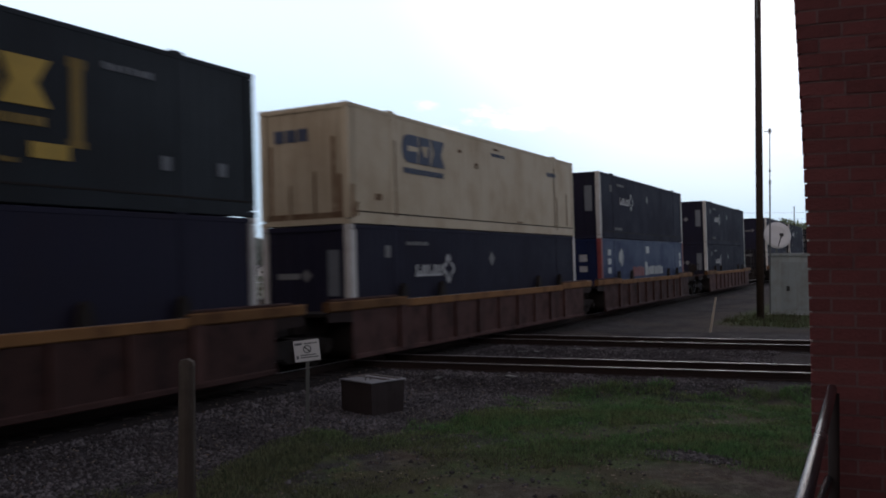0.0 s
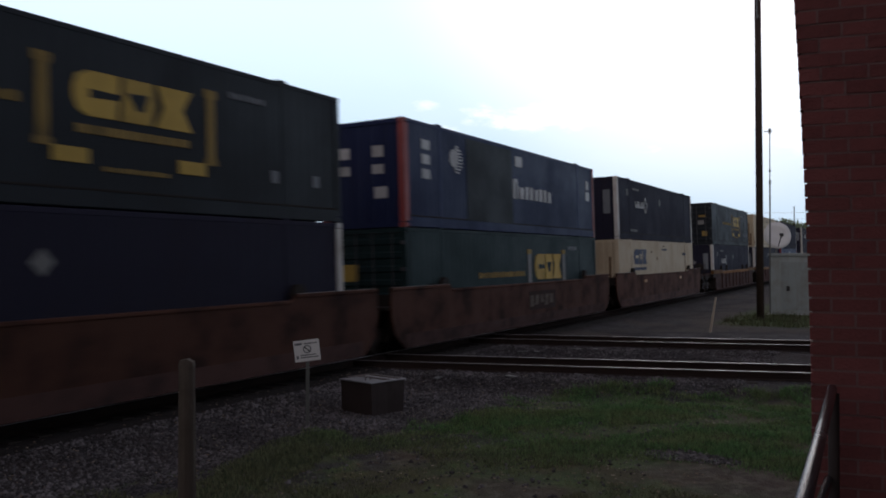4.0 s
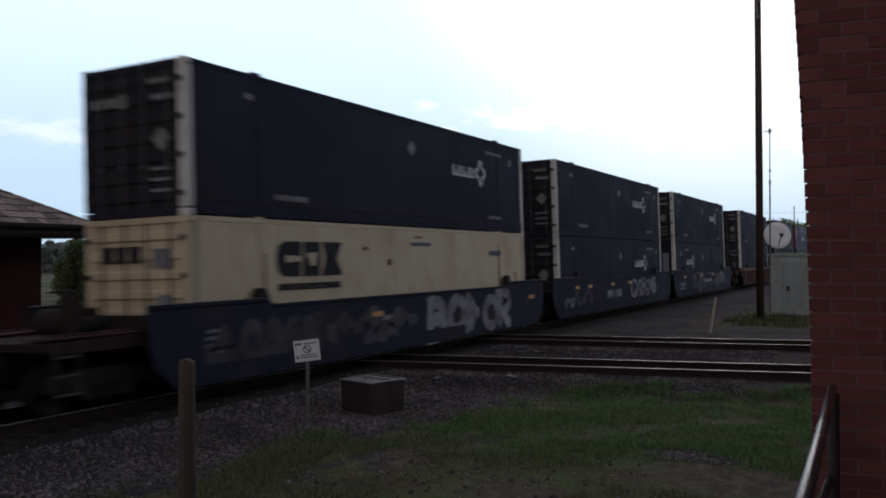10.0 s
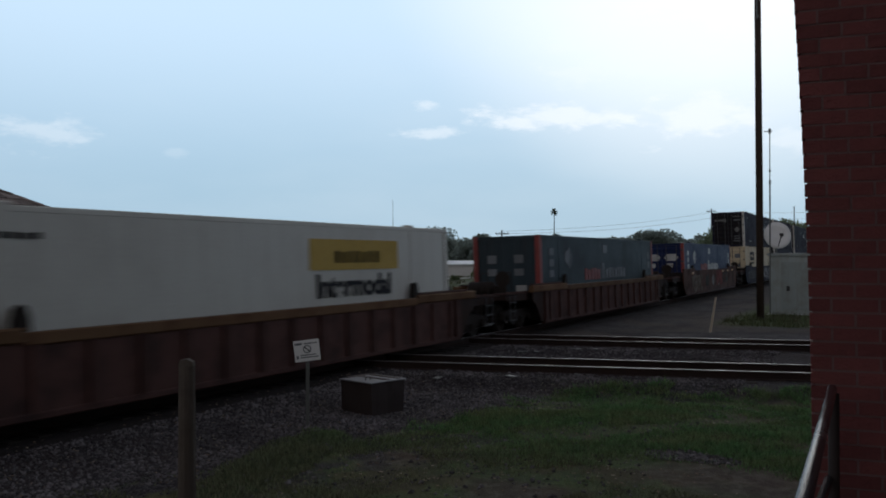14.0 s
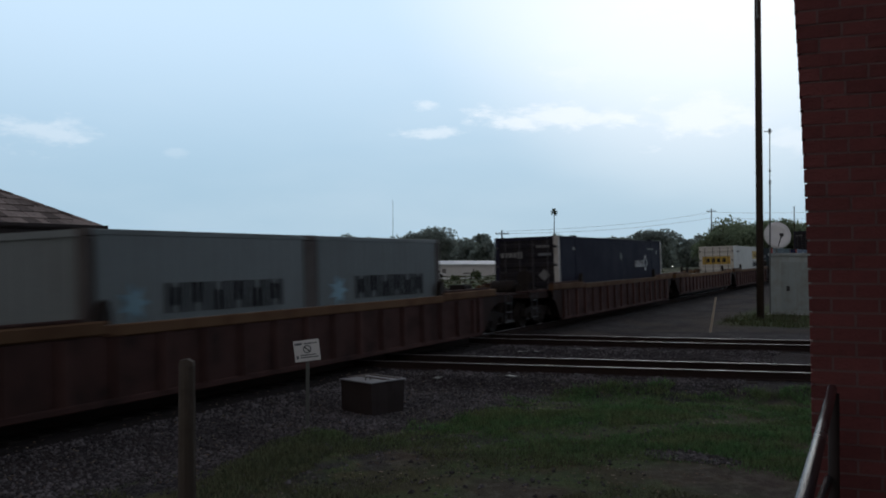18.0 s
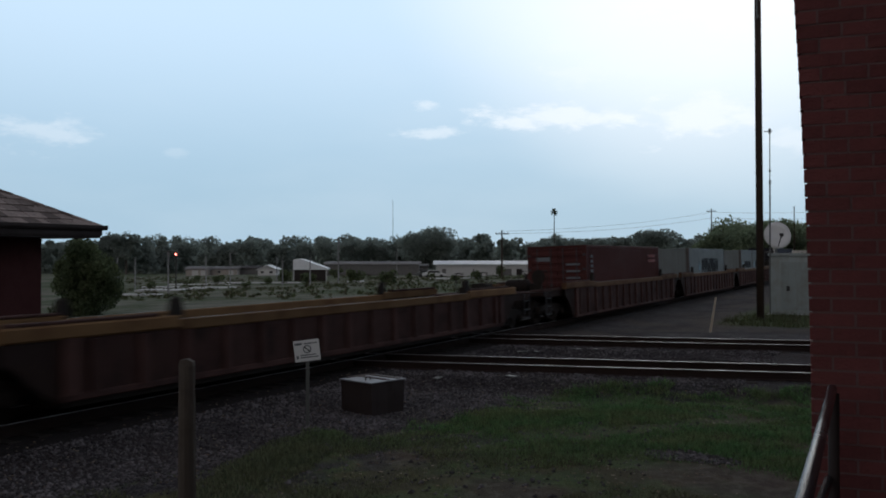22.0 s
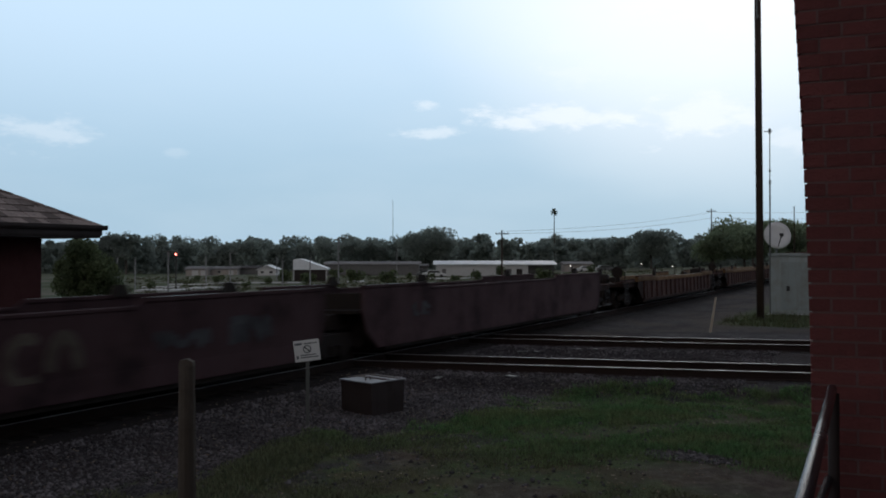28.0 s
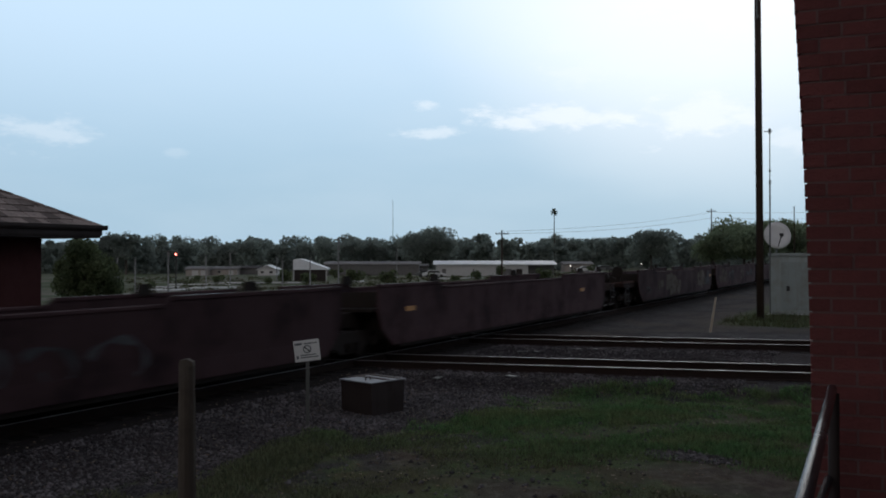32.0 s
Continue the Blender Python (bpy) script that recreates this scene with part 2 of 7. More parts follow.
RUST = (0.055, 0.026, 0.016)
SOOT = (0.022, 0.019, 0.018)
M = {
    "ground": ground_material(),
    "rail_side": material("rusty_rail", (0.030, 0.021, 0.018), 0.9, 0.0, SOOT, 0.5, spec=0.05),
    "rail_head": material("polished_rail_head", (0.31, 0.30, 0.305), 0.42, 0.7, (0.2, 0.19, 0.18), 0.3, bump=0.03),
    "tie": material("creosoted_tie", (0.026, 0.021, 0.018), 0.9, 0, (0.045, 0.040, 0.036), 0.4, 22, 3, 0.5, spec=0.08),
    "brick": material("red_brick", (0.142, 0.047, 0.045), 0.9, 0, (0.085, 0.036, 0.036), 0.5, 60, 6, 0.4, 0.16, spec=0.15),
    "mortar": material("grey_mortar", (0.150, 0.094, 0.092), 0.95, 0, (0.11, 0.07, 0.07), 0.4, 80, 6, 0.4),
    "shingle": material("weathered_shingle", (0.185, 0.150, 0.135), 0.9, 0, (0.075, 0.060, 0.053), 0.7, 40, 5, 0.4, 0.48, spec=0.08),
    # brick darkened so its colour carries the shade under the depot's eaves
    "depot_brick_shaded": material("eave_shaded_brick", (0.056, 0.020, 0.019), 0.9, 0, (0.034, 0.015, 0.015), 0.5, 14, 2, 0.4, 0.10, spec=0.1),
    "tan_wall": material("tan_siding", (0.30, 0.265, 0.235), 0.85, 0, (0.17, 0.15, 0.13), 0.5),
    "rust_run": material("brown_rust_runs", (0.105, 0.062, 0.036), 0.9, 0, (0.22, 0.165, 0.105), 0.9, 30, 3.5, 0.2, 0.3, streaks=0.9, spec=0.06),
    "lid_rust": material("flaking_brown_lid", (0.075, 0.055, 0.047), 0.8, 0.1, (0.26, 0.25, 0.25), 0.6, 30, 6, 0.3),
    "dark_paint": material("dark_brown_paint", (0.035, 0.028, 0.026), 0.6, 0, SOOT, 0.4, spec=0.08),
    "pole_wood": material("creosoted_pole", (0.045, 0.032, 0.025), 0.9, 0, (0.02, 0.016, 0.014), 0.5, 40, 2, 0.4, streaks=0.4, spec=0.08),
    "pale_wood": material("pale_timber", (0.34, 0.285, 0.215), 0.9, 0, (0.4, 0.36, 0.3), 0.5, 50, 3, 0.5),
    "pale_pole": material("pale_grey_pole", (0.20, 0.20, 0.20), 0.8, 0, (0.22, 0.21, 0.2), 0.3),
    "post_wood": material("weathered_timber", (0.074, 0.062, 0.052), 0.9, 0, (0.035, 0.028, 0.023), 0.5, 50, 3, 0.5, streaks=0.5, spec=0.08),
    "rail_paint": material("wet_glossy_pipe_paint", (0.022, 0.021, 0.026), 0.16, 0.0, (0.06, 0.06, 0.065), 0.4, grain=160.0, bump=0.22, spec=1.0),
    "sign_white": material("white_sign_sheet", (0.52, 0.53, 0.52), 0.5, 0, (0.35, 0.34, 0.3), 0.3),
    "black": material("black_paint", (0.02, 0.02, 0.02), 0.6),
    "red_paint": material("red_paint", (0.35, 0.03, 0.03), 0.6),
    "galvanised": material("galvanised_post", (0.10, 0.105, 0.10), 0.55, 0.5, (0.08, 0.08, 0.08), 0.3),
    "cabinet": material("pale_grey_cabinet", (0.215, 0.250, 0.248), 0.6, 0, (0.17, 0.165, 0.145), 0.6, 30, 1.8, streaks=0.5),
    "dish": material("grey_dish", (0.60, 0.60, 0.59), 0.6, 0, (0.3, 0.3, 0.29), 0.3),
    "box_metal": material("rusted_brown_box", (0.040, 0.031, 0.029), 0.8, 0.1, (0.022, 0.016, 0.015), 0.5, streaks=0.4, spec=0.08),
    "box_lid": material("bare_metal_lid", (0.30, 0.30, 0.31), 0.45, 0.6, (0.2, 0.19, 0.18), 0.4),
    # paler and greyer than real leaves: distance haze is put into this colour
    "leaf": leafy("hazed_foliage", (0.205, 0.238, 0.206), (0.180, 0.212, 0.188), 0.08, 0.12, 0.62),
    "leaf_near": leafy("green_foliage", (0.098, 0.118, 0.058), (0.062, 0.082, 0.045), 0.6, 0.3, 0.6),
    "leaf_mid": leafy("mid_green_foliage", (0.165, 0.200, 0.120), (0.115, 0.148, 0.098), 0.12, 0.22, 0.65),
    "bark": material("bark", (0.06, 0.05, 0.04), 0.9, 0, (0.03, 0.025, 0.02), 0.5),
    "grass": leafy("grass_blades", (0.076, 0.150, 0.056), (0.118, 0.142, 0.062), 1.4, 0.5, dry=(0.116, 0.112, 0.068)),
    "weed": leafy("dull_weeds", (0.056, 0.070, 0.030), (0.075, 0.066, 0.040), 0.9, 0.35),
    "litter": leafy("fallen_leaves", (0.13, 0.085, 0.055), (0.20, 0.17, 0.13), 0.9, 0.5, 0.2),
    "stone": leafy("ballast_stone", (0.094, 0.085, 0.086), (0.048, 0.042, 0.043), 0.9, 0.55, 0.0),
    "white_wall": material("off_white_siding", (0.43, 0.425, 0.41), 0.8, 0, (0.34, 0.33, 0.3), 0.4, streaks=0.2),
    "tin_roof": material("pale_tin_roof", (0.50, 0.52, 0.53), 0.5, 0.2, (0.35, 0.35, 0.35), 0.3),
    "grey_wall": material("grey_wall", (0.13, 0.125, 0.12), 0.85, 0, (0.08, 0.075, 0.07), 0.4),
    "pale_pave": material("pale_concrete", (0.46, 0.46, 0.44), 0.85, 0, (0.3, 0.3, 0.29), 0.4),
    "red_lens": glow("red_signal_lens", (1.0, 0.22, 0.17), 8.0),
    "white_lens": glow("white_lamp_lens", (1.0, 0.95, 0.85), 3.0),
    # rolling stock
    "car_yellow": material("weathered_yellow_sill", (0.150, 0.074, 0.028), 0.8, 0, RUST, 0.9, 25, 0.9, 0.15, 0.25, spec=0.08),
    "car_end": material("soot_black_car_end", (0.024, 0.015, 0.013), 0.85, 0, (0.036, 0.024, 0.018), 0.5, spec=0.08),
    "car_brown": material("grimy_brown_car_side", (0.060, 0.030, 0.025), 0.82, 0, (0.024, 0.017, 0.016), 0.85, 25, 1.6, 0.15, 0.22, streaks=0.4, spec=0.08),
    "car_rust": material("rust_red_car_side", (0.060, 0.025, 0.016), 0.8, 0, (0.018, 0.011, 0.010), 1.0, 25, 1.1, 0.15, 0.15, streaks=0.35, spec=0.08),
    "car_maroon": material("dull_maroon_car_side", (0.053, 0.029, 0.030), 0.82, 0, (0.022, 0.014, 0.015), 0.95, 25, 0.9, 0.15, 0.15, streaks=0.35, spec=0.08),
    "car_blue": material("faded_blue_grey_car_side", (0.0115, 0.0135, 0.0240), 0.8, 0, (0.030, 0.0245, 0.029), 1.0, 25, 0.7, 0.15, 0.15, streaks=0.5, spec=0.08),
    "under": material("grimy_undergear", (0.022, 0.018, 0.016), 0.85, 0.1, (0.035, 0.026, 0.02), 0.4, spec=0.08),
    "graffiti_white": material("faded_white_spray", (0.185, 0.185, 0.185), 0.8, 0, (0.045, 0.042, 0.042), 0.9, 12, 2.2, spec=0.08),
    "graffiti_tan": material("faded_tan_spray", (0.088, 0.072, 0.057), 0.8, 0, (0.045, 0.03, 0.025), 0.95, 12, 2.4, spec=0.08),
    "graffiti_teal": material("faded_teal_spray", (0.024, 0.040, 0.038), 0.8, 0, (0.035, 0.022, 0.018), 0.9, 12, 1.6, spec=0.08),
    "graffiti_red": material("faded_red_spray", (0.105, 0.022, 0.020), 0.8, 0, (0.05, 0.025, 0.02), 0.8, 12, 1.6, spec=0.08),
    "car_sill_dull": material("dull_rusty_sill", (0.094, 0.052, 0.027), 0.8, 0, RUST, 0.8, 25, 0.9, 0.15, 0.2, spec=0.08),
    "car_sill_brown": material("rusty_brown_sill", (0.132, 0.075, 0.034), 0.8, 0, RUST, 0.7, 25, 0.9, 0.15, 0.2, spec=0.08),
    "graffiti_grey": material("thin_grey_spray", (0.058, 0.057, 0.06), 0.8, 0, (0.03, 0.028, 0.028), 0.85, 12, 1.8, spec=0.08),
    "mark_tan": material("worn_ochre_marking", (0.20, 0.135, 0.042), 0.7, 0, (0.07, 0.055, 0.035), 0.6, 18, 1.5, spec=0.1),
    "mark_grey": material("dull_grey_marking", (0.155, 0.155, 0.15), 0.7, 0, (0.10, 0.10, 0.095), 0.4, spec=0.1),
    "reflector": material("amber_reflector", (0.36, 0.15, 0.02), 0.4, 0, (0.16, 0.07, 0.02), 0.3),
    "box_navy": material("navy_container_paint", (0.0175, 0.0168, 0.0285), 0.7, 0, (0.0230, 0.0200, 0.0250), 0.5, 18, 0.6, 0.1, 0.1, streaks=0.3, spec=0.04),
    "door_navy": material("grey_brown_mottled_navy_paint", (0.0135, 0.0125, 0.0155), 0.75, 0, (0.032, 0.027, 0.024), 0.7, 18, 2.5, 0.1, 0.1, streaks=0.3, spec=0.09),
    # pale colour for strips that imitate sky reflection on top edges
    "sheen_edge": material("pale_sheen_edge", (0.21, 0.185, 0.16), 0.38, 0.3, (0.10, 0.07, 0.05), 0.8, 25, 2.0, 0.05, 0.1, spec=0.5),
    "box_dark": material("dark_blue_container_paint", (0.0135, 0.0165, 0.0200), 0.6, 0, (0.018, 0.0175, 0.0175), 0.4, 18, 0.6, 0.1, 0.1, streaks=0.25, spec=0.09),
    "box_cream": material("cream_container_paint", (0.39, 0.325, 0.225), 0.6, 0, (0.21, 0.145, 0.085), 0.40, 18, 0.7, 0.1, 0.06, streaks=0.35, spec=0.09),
    "box_blue": material("blue_container_paint", (0.010, 0.017, 0.056), 0.55, 0, (0.013, 0.015, 0.028), 0.4, 18, 0.6, 0.1, 0.15, streaks=0.25, spec=0.09),
    "box_teal": material("dark_green_container_paint", (0.007, 0.018, 0.019), 0.6, 0, (0.012, 0.017, 0.016), 0.4, 18, 0.6, 0.1, 0.1, streaks=0.25, spec=0.09),
    "box_slate": material("faded_slate_blue_paint", (0.028, 0.042, 0.050), 0.6, 0, (0.036, 0.032, 0.034), 0.4, 18, 0.6, 0.1, 0.1, streaks=0.3, spec=0.09),
    "box_white": material("white_container_paint", (0.40, 0.385, 0.340), 0.6, 0, (0.28, 0.265, 0.24), 0.35, 18, 0.5, 0.08, 0.05, streaks=0.25),
    "box_grey": material("pale_grey_container_paint", (0.145, 0.165, 0.165), 0.6, 0, (0.10, 0.10, 0.093), 0.4, 18, 0.5, 0.08, 0.08, streaks=0.25, spec=0.09),
    "box_red": material("oxide_red_container_paint", (0.064, 0.021, 0.019), 0.7, 0, (0.05, 0.024, 0.021), 0.4, 18, 0.5, 0.08, 0.08, streaks=0.3, spec=0.09),
    "lock_bar": material("dull_steel_bar", (0.045, 0.045, 0.048), 0.7, 0.0, (0.03, 0.03, 0.03), 0.3, spec=0.2),
    "post_dull": material("dull_brown_grey_post_paint", (0.085, 0.075, 0.07), 0.7, 0, (0.05, 0.04, 0.036), 0.5, streaks=0.3, spec=0.1),
    "post_white": material("off_white_post_paint", (0.42, 0.40, 0.365), 0.6, 0, (0.20, 0.165, 0.13), 0.5, streaks=0.3),
    "post_red": material("red_post_paint", (0.17, 0.022, 0.018), 0.6, 0, (0.08, 0.02, 0.018), 0.5),
    "mark_white": material("white_marking", (0.31, 0.31, 0.30), 0.6, 0, (0.16, 0.155, 0.15), 0.6),
    "mark_dim": material("dim_grey_marking", (0.13, 0.14, 0.15), 0.7, 0, (0.08, 0.08, 0.08), 0.4, spec=0.09),
    "mark_yellow": material("yellow_marking", (0.34, 0.225, 0.045), 0.6, 0, (0.24, 0.17, 0.05), 0.5, 18, 2.0, spec=0.15),
    "mark_blue": material("dark_blue_marking", (0.022, 0.034, 0.066), 0.7, 0, (0.045, 0.05, 0.07), 0.35),
    "mark_red": material("red_marking", (0.17, 0.026, 0.023), 0.6, 0, (0.09, 0.022, 0.022), 0.5),
    "mark_black": material("black_marking", (0.014, 0.014, 0.017), 0.7, 0, (0.03, 0.03, 0.03), 0.3, spec=0.08),
    "mark_pale_blue": material("pale_blue_marking", (0.15, 0.26, 0.31), 0.6, 0, (0.14, 0.19, 0.21), 0.5),
}


# ---- mesh tools ----
class Mesh:
    """Collects boxes, prisms and pipes, and turns them into one mesh."""

    def __init__(self):
        self.v, self.f = [], []

    def add(self, verts, faces):
        k = len(self.v)
        self.v += [tuple(p) for p in verts]
        self.f += [tuple(i + k for i in face) for face in faces]
        return self

    def box(self, x0, x1, y0, y1, z0, z1, m=None, c=0.0):
        """A box; c chamfers its upright and long edges a little."""
        if c:
            c = min(c, (y1 - y0) / 3, (z1 - z0) / 3)
            ring = [(y0 + c, z0), (y1 - c, z0), (y1, z0 + c), (y1, z1 - c), (y1 - c, z1), (y0 + c, z1), (y0, z1 - c), (y0, z0 + c)]
            return self.prism([(a, b) for a, b in ring], x0, x1, m)
        p = [Vector((x, y, z)) for x in (x0, x1) for y in (y0, y1) for z in (z0, z1)]
        if m is not None:
            p = [m @ q for q in p]
        return self.add(p, [(0, 1, 3, 2), (4, 6, 7, 5), (0, 4, 5, 1), (2, 3, 7, 6), (0, 2, 6, 4), (1, 5, 7, 3)])

    def prism(self, ring, a, b, m=None, axis="x"):
        """A ring of (y, z) run from x = a to x = b; axis y: the ring is (x, z); axis z: the ring is (x, y)."""
        put = {"x": lambda h, p: (h, p[0], p[1]), "y": lambda h, p: (p[0], h, p[1]), "z": lambda h, p: (p[0], p[1], h)}[axis]
        n = len(ring)
        pts = [Vector(put(a, p)) for p in ring] + [Vector(put(b, p)) for p in ring]
        if m is not None:
            pts = [m @ q for q in pts]
        faces = [(i, (i + 1) % n, n + (i + 1) % n, n + i) for i in range(n)] + [tuple(range(n))[::-1], tuple(range(n, 2 * n))]
        return self.add(pts, faces)

    def pipe(self, p, q, r0, r1=None, sides=10):
        p, q = Vector(p), Vector(q)
        r1 = r0 if r1 is None else r1
        t = (q - p).to_track_quat("Z", "Y").to_matrix()
        ring = [(math.cos(2 * math.pi * i / sides), math.sin(2 * math.pi * i / sides)) for i in range(sides)]
        pts = [p + t @ Vector((c * r0, s * r0, 0)) for c, s in ring] + [q + t @ Vector((c * r1, s * r1, 0)) for c, s in ring]
        faces = [(i, (i + 1) % sides, sides + (i + 1) % sides, sides + i) for i in range(sides)]
        return self.add(pts, faces + [tuple(range(sides))[::-1], tuple(range(sides, 2 * sides))])

    def lathe(self, profile, centre, axis="y", sides=20):
        """Turns a profile of (radius, height) about an axis through centre."""
        c = Vector(centre)
        put = {"x": lambda r, a, h: Vector((h, r * math.cos(a), r * math.sin(a))), "y": lambda r, a, h: Vector((r * math.cos(a), h, r * math.sin(a))),
               "z": lambda r, a, h: Vector((r * math.cos(a), r * math.sin(a), h))}[axis]
        pts = [c + put(r, 2 * math.pi * i / sides, h) for r, h in profile for i in range(sides)]
        faces = [(k * sides + i, k * sides + (i + 1) % sides, (k + 1) * sides + (i + 1) % sides, (k + 1) * sides + i)
                 for k in range(len(profile) - 1) for i in range(sides)]
        return self.add(pts, faces + [tuple(range(sides))[::-1], tuple(range((len(profile) - 1) * sides, len(profile) * sides))])

    def data(self, name, mat, smooth=False):
        me = bpy.data.meshes.new(name)
        me.from_pydata(self.v, [], self.f)
        b = bmesh.new()
        b.from_mesh(me)
        bmesh.ops.recalc_face_normals(b, faces=b.faces)
        b.to_mesh(me)
        b.free()
        me.materials.append(M[mat] if isinstance(mat, str) else mat)
        if smooth:
            me.shade_smooth()
        return me


def thing(name, label, category, m=None, group="", kind=""):
    """An empty at the thing's base that parents its parts."""
    ob = tagged(new(name), label, category, group, kind)
    if m is not None:
        ob.matrix_basis = m
    return ob


def part(name, mesh, mat, parent, label="", m=None, smooth=False):
    """One mesh object under a thing or a part; mesh is a Mesh or mesh data made before."""
    ob = new(name, mesh.data(name, mat, smooth) if isinstance(mesh, Mesh) else mesh)
    ob.parent = parent
    if m is not None:
        ob.matrix_basis = m
    return tagged(ob, label)


def single(name, mesh, mat, label, category="", m=None, kind="", group="", smooth=False):
    """A thing that is one mesh."""
    ob = new(name, mesh.data(name, mat, smooth))
    if m is not None:
        ob.matrix_basis = m
    return tagged(ob, label, category, group, kind)


LEAN_DEG = -1.867


# ---- the ground ----
def smooth(a, b, x):
    t = min(max((x - a) / (b - a), 0.0), 1.0)
    return t * t * (3 - 2 * t)


def ground_height(x, y):
    """Rail heads lie at 0. Ballast shoulders by the lines, a low lawn by the platform, land that falls away beyond."""
    z = -0.42
    main = 1 - smooth(1.5, 3.2, abs(y - TRACK_LINE))
    cross = x + 0.2493 * y
    a = 1 - smooth(1.6, 2.8, abs(cross - 28.68))
    b = 1 - smooth(1.6, 2.8, abs(cross - 22.12))
    z += max(0.265 * main, 0.23 * a, 0.23 * b)
    z = max(z, -0.30) if x > 25 and y < 20 else z
    z -= 1.5 * smooth(24, 95, y) + 0.9 * smooth(95, 190, y)
    if y < 11 and x < 20:
        z += 0.03 * noise.noise(Vector((x * 0.8, y * 0.8, 0)))
    return z


TRACK_LINE = 12.658


def make_ground():
    def steps(fine, coarse, far):
        out = [-far, -far / 3, -far / 9]
        a = coarse[0]
        while a < fine[0]:
            out.append(a)
            a += coarse[2]
        a = fine[0]
        while a < fine[1]:
            out.append(a)
            a += fine[2]
        while a < coarse[1]:
            out.append(a)
            a += coarse[2]
        return out + [coarse[1], far / 9 + 260, far / 3 + 260, far]
    xs = steps((0, 36, 0.4), (-40, 240, 6.0), 3000.0)
    ys = steps((0, 18, 0.35), (-40, 240, 6.0), 3000.0)
    xs, ys = sorted(set(xs)), sorted(set(ys))
    v = [(x, y, ground_height(x, y)) for y in ys for x in xs]
    n = len(xs)
    f = [(j * n + i, j * n + i + 1, (j + 1) * n + i + 1, (j + 1) * n + i) for j in range(len(ys) - 1) for i in range(n - 1)]
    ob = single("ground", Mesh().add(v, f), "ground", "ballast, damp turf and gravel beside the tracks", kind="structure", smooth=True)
    return ob


make_ground()


# ---- tracks ----
RAIL_RING = [(-0.07, -0.185), (0.07, -0.185), (0.07, -0.17), (0.012, -0.15), (0.012, -0.05), (0.036, -0.04), (0.036, -0.002), (-0.036, -0.002), (-0.036, -0.04), (-0.012, -0.05), (-0.012, -0.15), (-0.07, -0.17)]


def railway(label, m, x0, x1, tie_from, tie_to, cuts=()):
    """A track along its own x, middle at y = 0, rail heads at z = 0."""
    t = thing("railway_track", label, "track", m, kind="structure")
    for s in (-1, 1):
        me, head = Mesh(), Mesh()
        spans = [x0] + [q for c in cuts for q in c] + [x1]
        for a, b in zip(spans[::2], spans[1::2]):
            me.prism([(y + s * 0.755, z) for y, z in RAIL_RING], a, b)
            head.box(a, b, s * 0.755 - 0.03, s * 0.755 + 0.03, -0.003, 0.002)
        r = part("rail", me, "rail_side", t, "rusty steel rail")
        part("rail_head", head, "rail_head", r, "polished running surface")
    tie = Mesh().box(-0.11, 0.11, -1.3, 1.3, -0.36, -0.178, c=0.02).data("tie", "tie")
    plate = Mesh().box(-0.09, 0.09, -0.17, 0.17, -0.178, -0.168).data("tie_plate", "rail_side")
    rnd = random.Random(4)
    k = tie_from
    while k < tie_to:
        if not any(a - 0.3 < k < b + 0.3 for a, b in cuts):
            o = part("tie", tie, "tie", t, m=pose(k + rnd.uniform(-0.03, 0.03), rnd.uniform(-0.05, 0.05), 0, 0, 0, rnd.uniform(-1.2, 1.2)))
            for s in (-1, 1):
                part("tie_plate", plate, "rail_side", o, m=pose(0, s * 0.755, 0))
        k += 0.55
    return t


railway("main line of rusty rails on dark ties in ballast", pose(0, TRACK_LINE, 0, LEAN_DEG), -60, 700, 2, 60)
ANGLE = -76.0
railway("crossing line with bright rail heads and dark ties", pose(28.68 - 0.2493 * 6, 6, 0, 0, 0, ANGLE), -60, 60, -7, 8)
railway("crossing line with bright rail heads and dark ties", pose(22.12 - 0.2493 * 6, 6, 0, 0, 0, ANGLE), -60, 60, -7, 8)


# ---- the brick pier and the handrail by the camera ----
def facing(depth):
    """A frame at the camera's side: x to the right across the view, y away, z up; origin below the camera on the platform."""
    return pose(0, 0, 0, 0, 0, math.degrees(YAW) - 90) @ Matrix.Translation((0, depth, 0))


def pier():
    t = thing("brick_pier", "dark red brick pier carrying the foot of an arch", "pier", facing(4.2) @ pose(1.733, 0, 0, 0, 0, -22), kind="structure")

    def left(z):
        """The edge leans out above the springing."""
        return -0.07 * max((z - 1.7) / 2.0, 0.0) ** 1.6
    part("pier_core", Mesh().prism([(0.012, 0.3), (2.4, 0.3), (2.4, 6.5), (-0.25, 6.5), (-0.16, 4.9), (-0.06, 3.8), (-0.02, 3.0), (0.0, 2.5), (0.012, 1.8)], 0.012, 0.55, axis="y"), "mortar", t, "grey mortar between the bricks", m=pose(0, -0.007, 0))
    course, length = 0.0677, 0.203
    b = Mesh().box(0, length - 0.011, 0, 0.09, 0, course - 0.0105).data("brick", "brick")
    h = Mesh().box(0, length / 2 - 0.011, 0, 0.09, 0, course - 0.0105).data("brick", "brick")
    rnd = random.Random(2)
    z, row = 1.28, 0
    while z < 3.95:
        x = left(z)
        first = True
        while x < 0.55:
            half = first and row % 2
            o = part("brick", h if half else b, "brick", t, m=pose(x, rnd.uniform(-0.002, 0.003), z))
            x += length / 2 if half else length
            first = False
        z += course
        row += 1
    return t


pier()


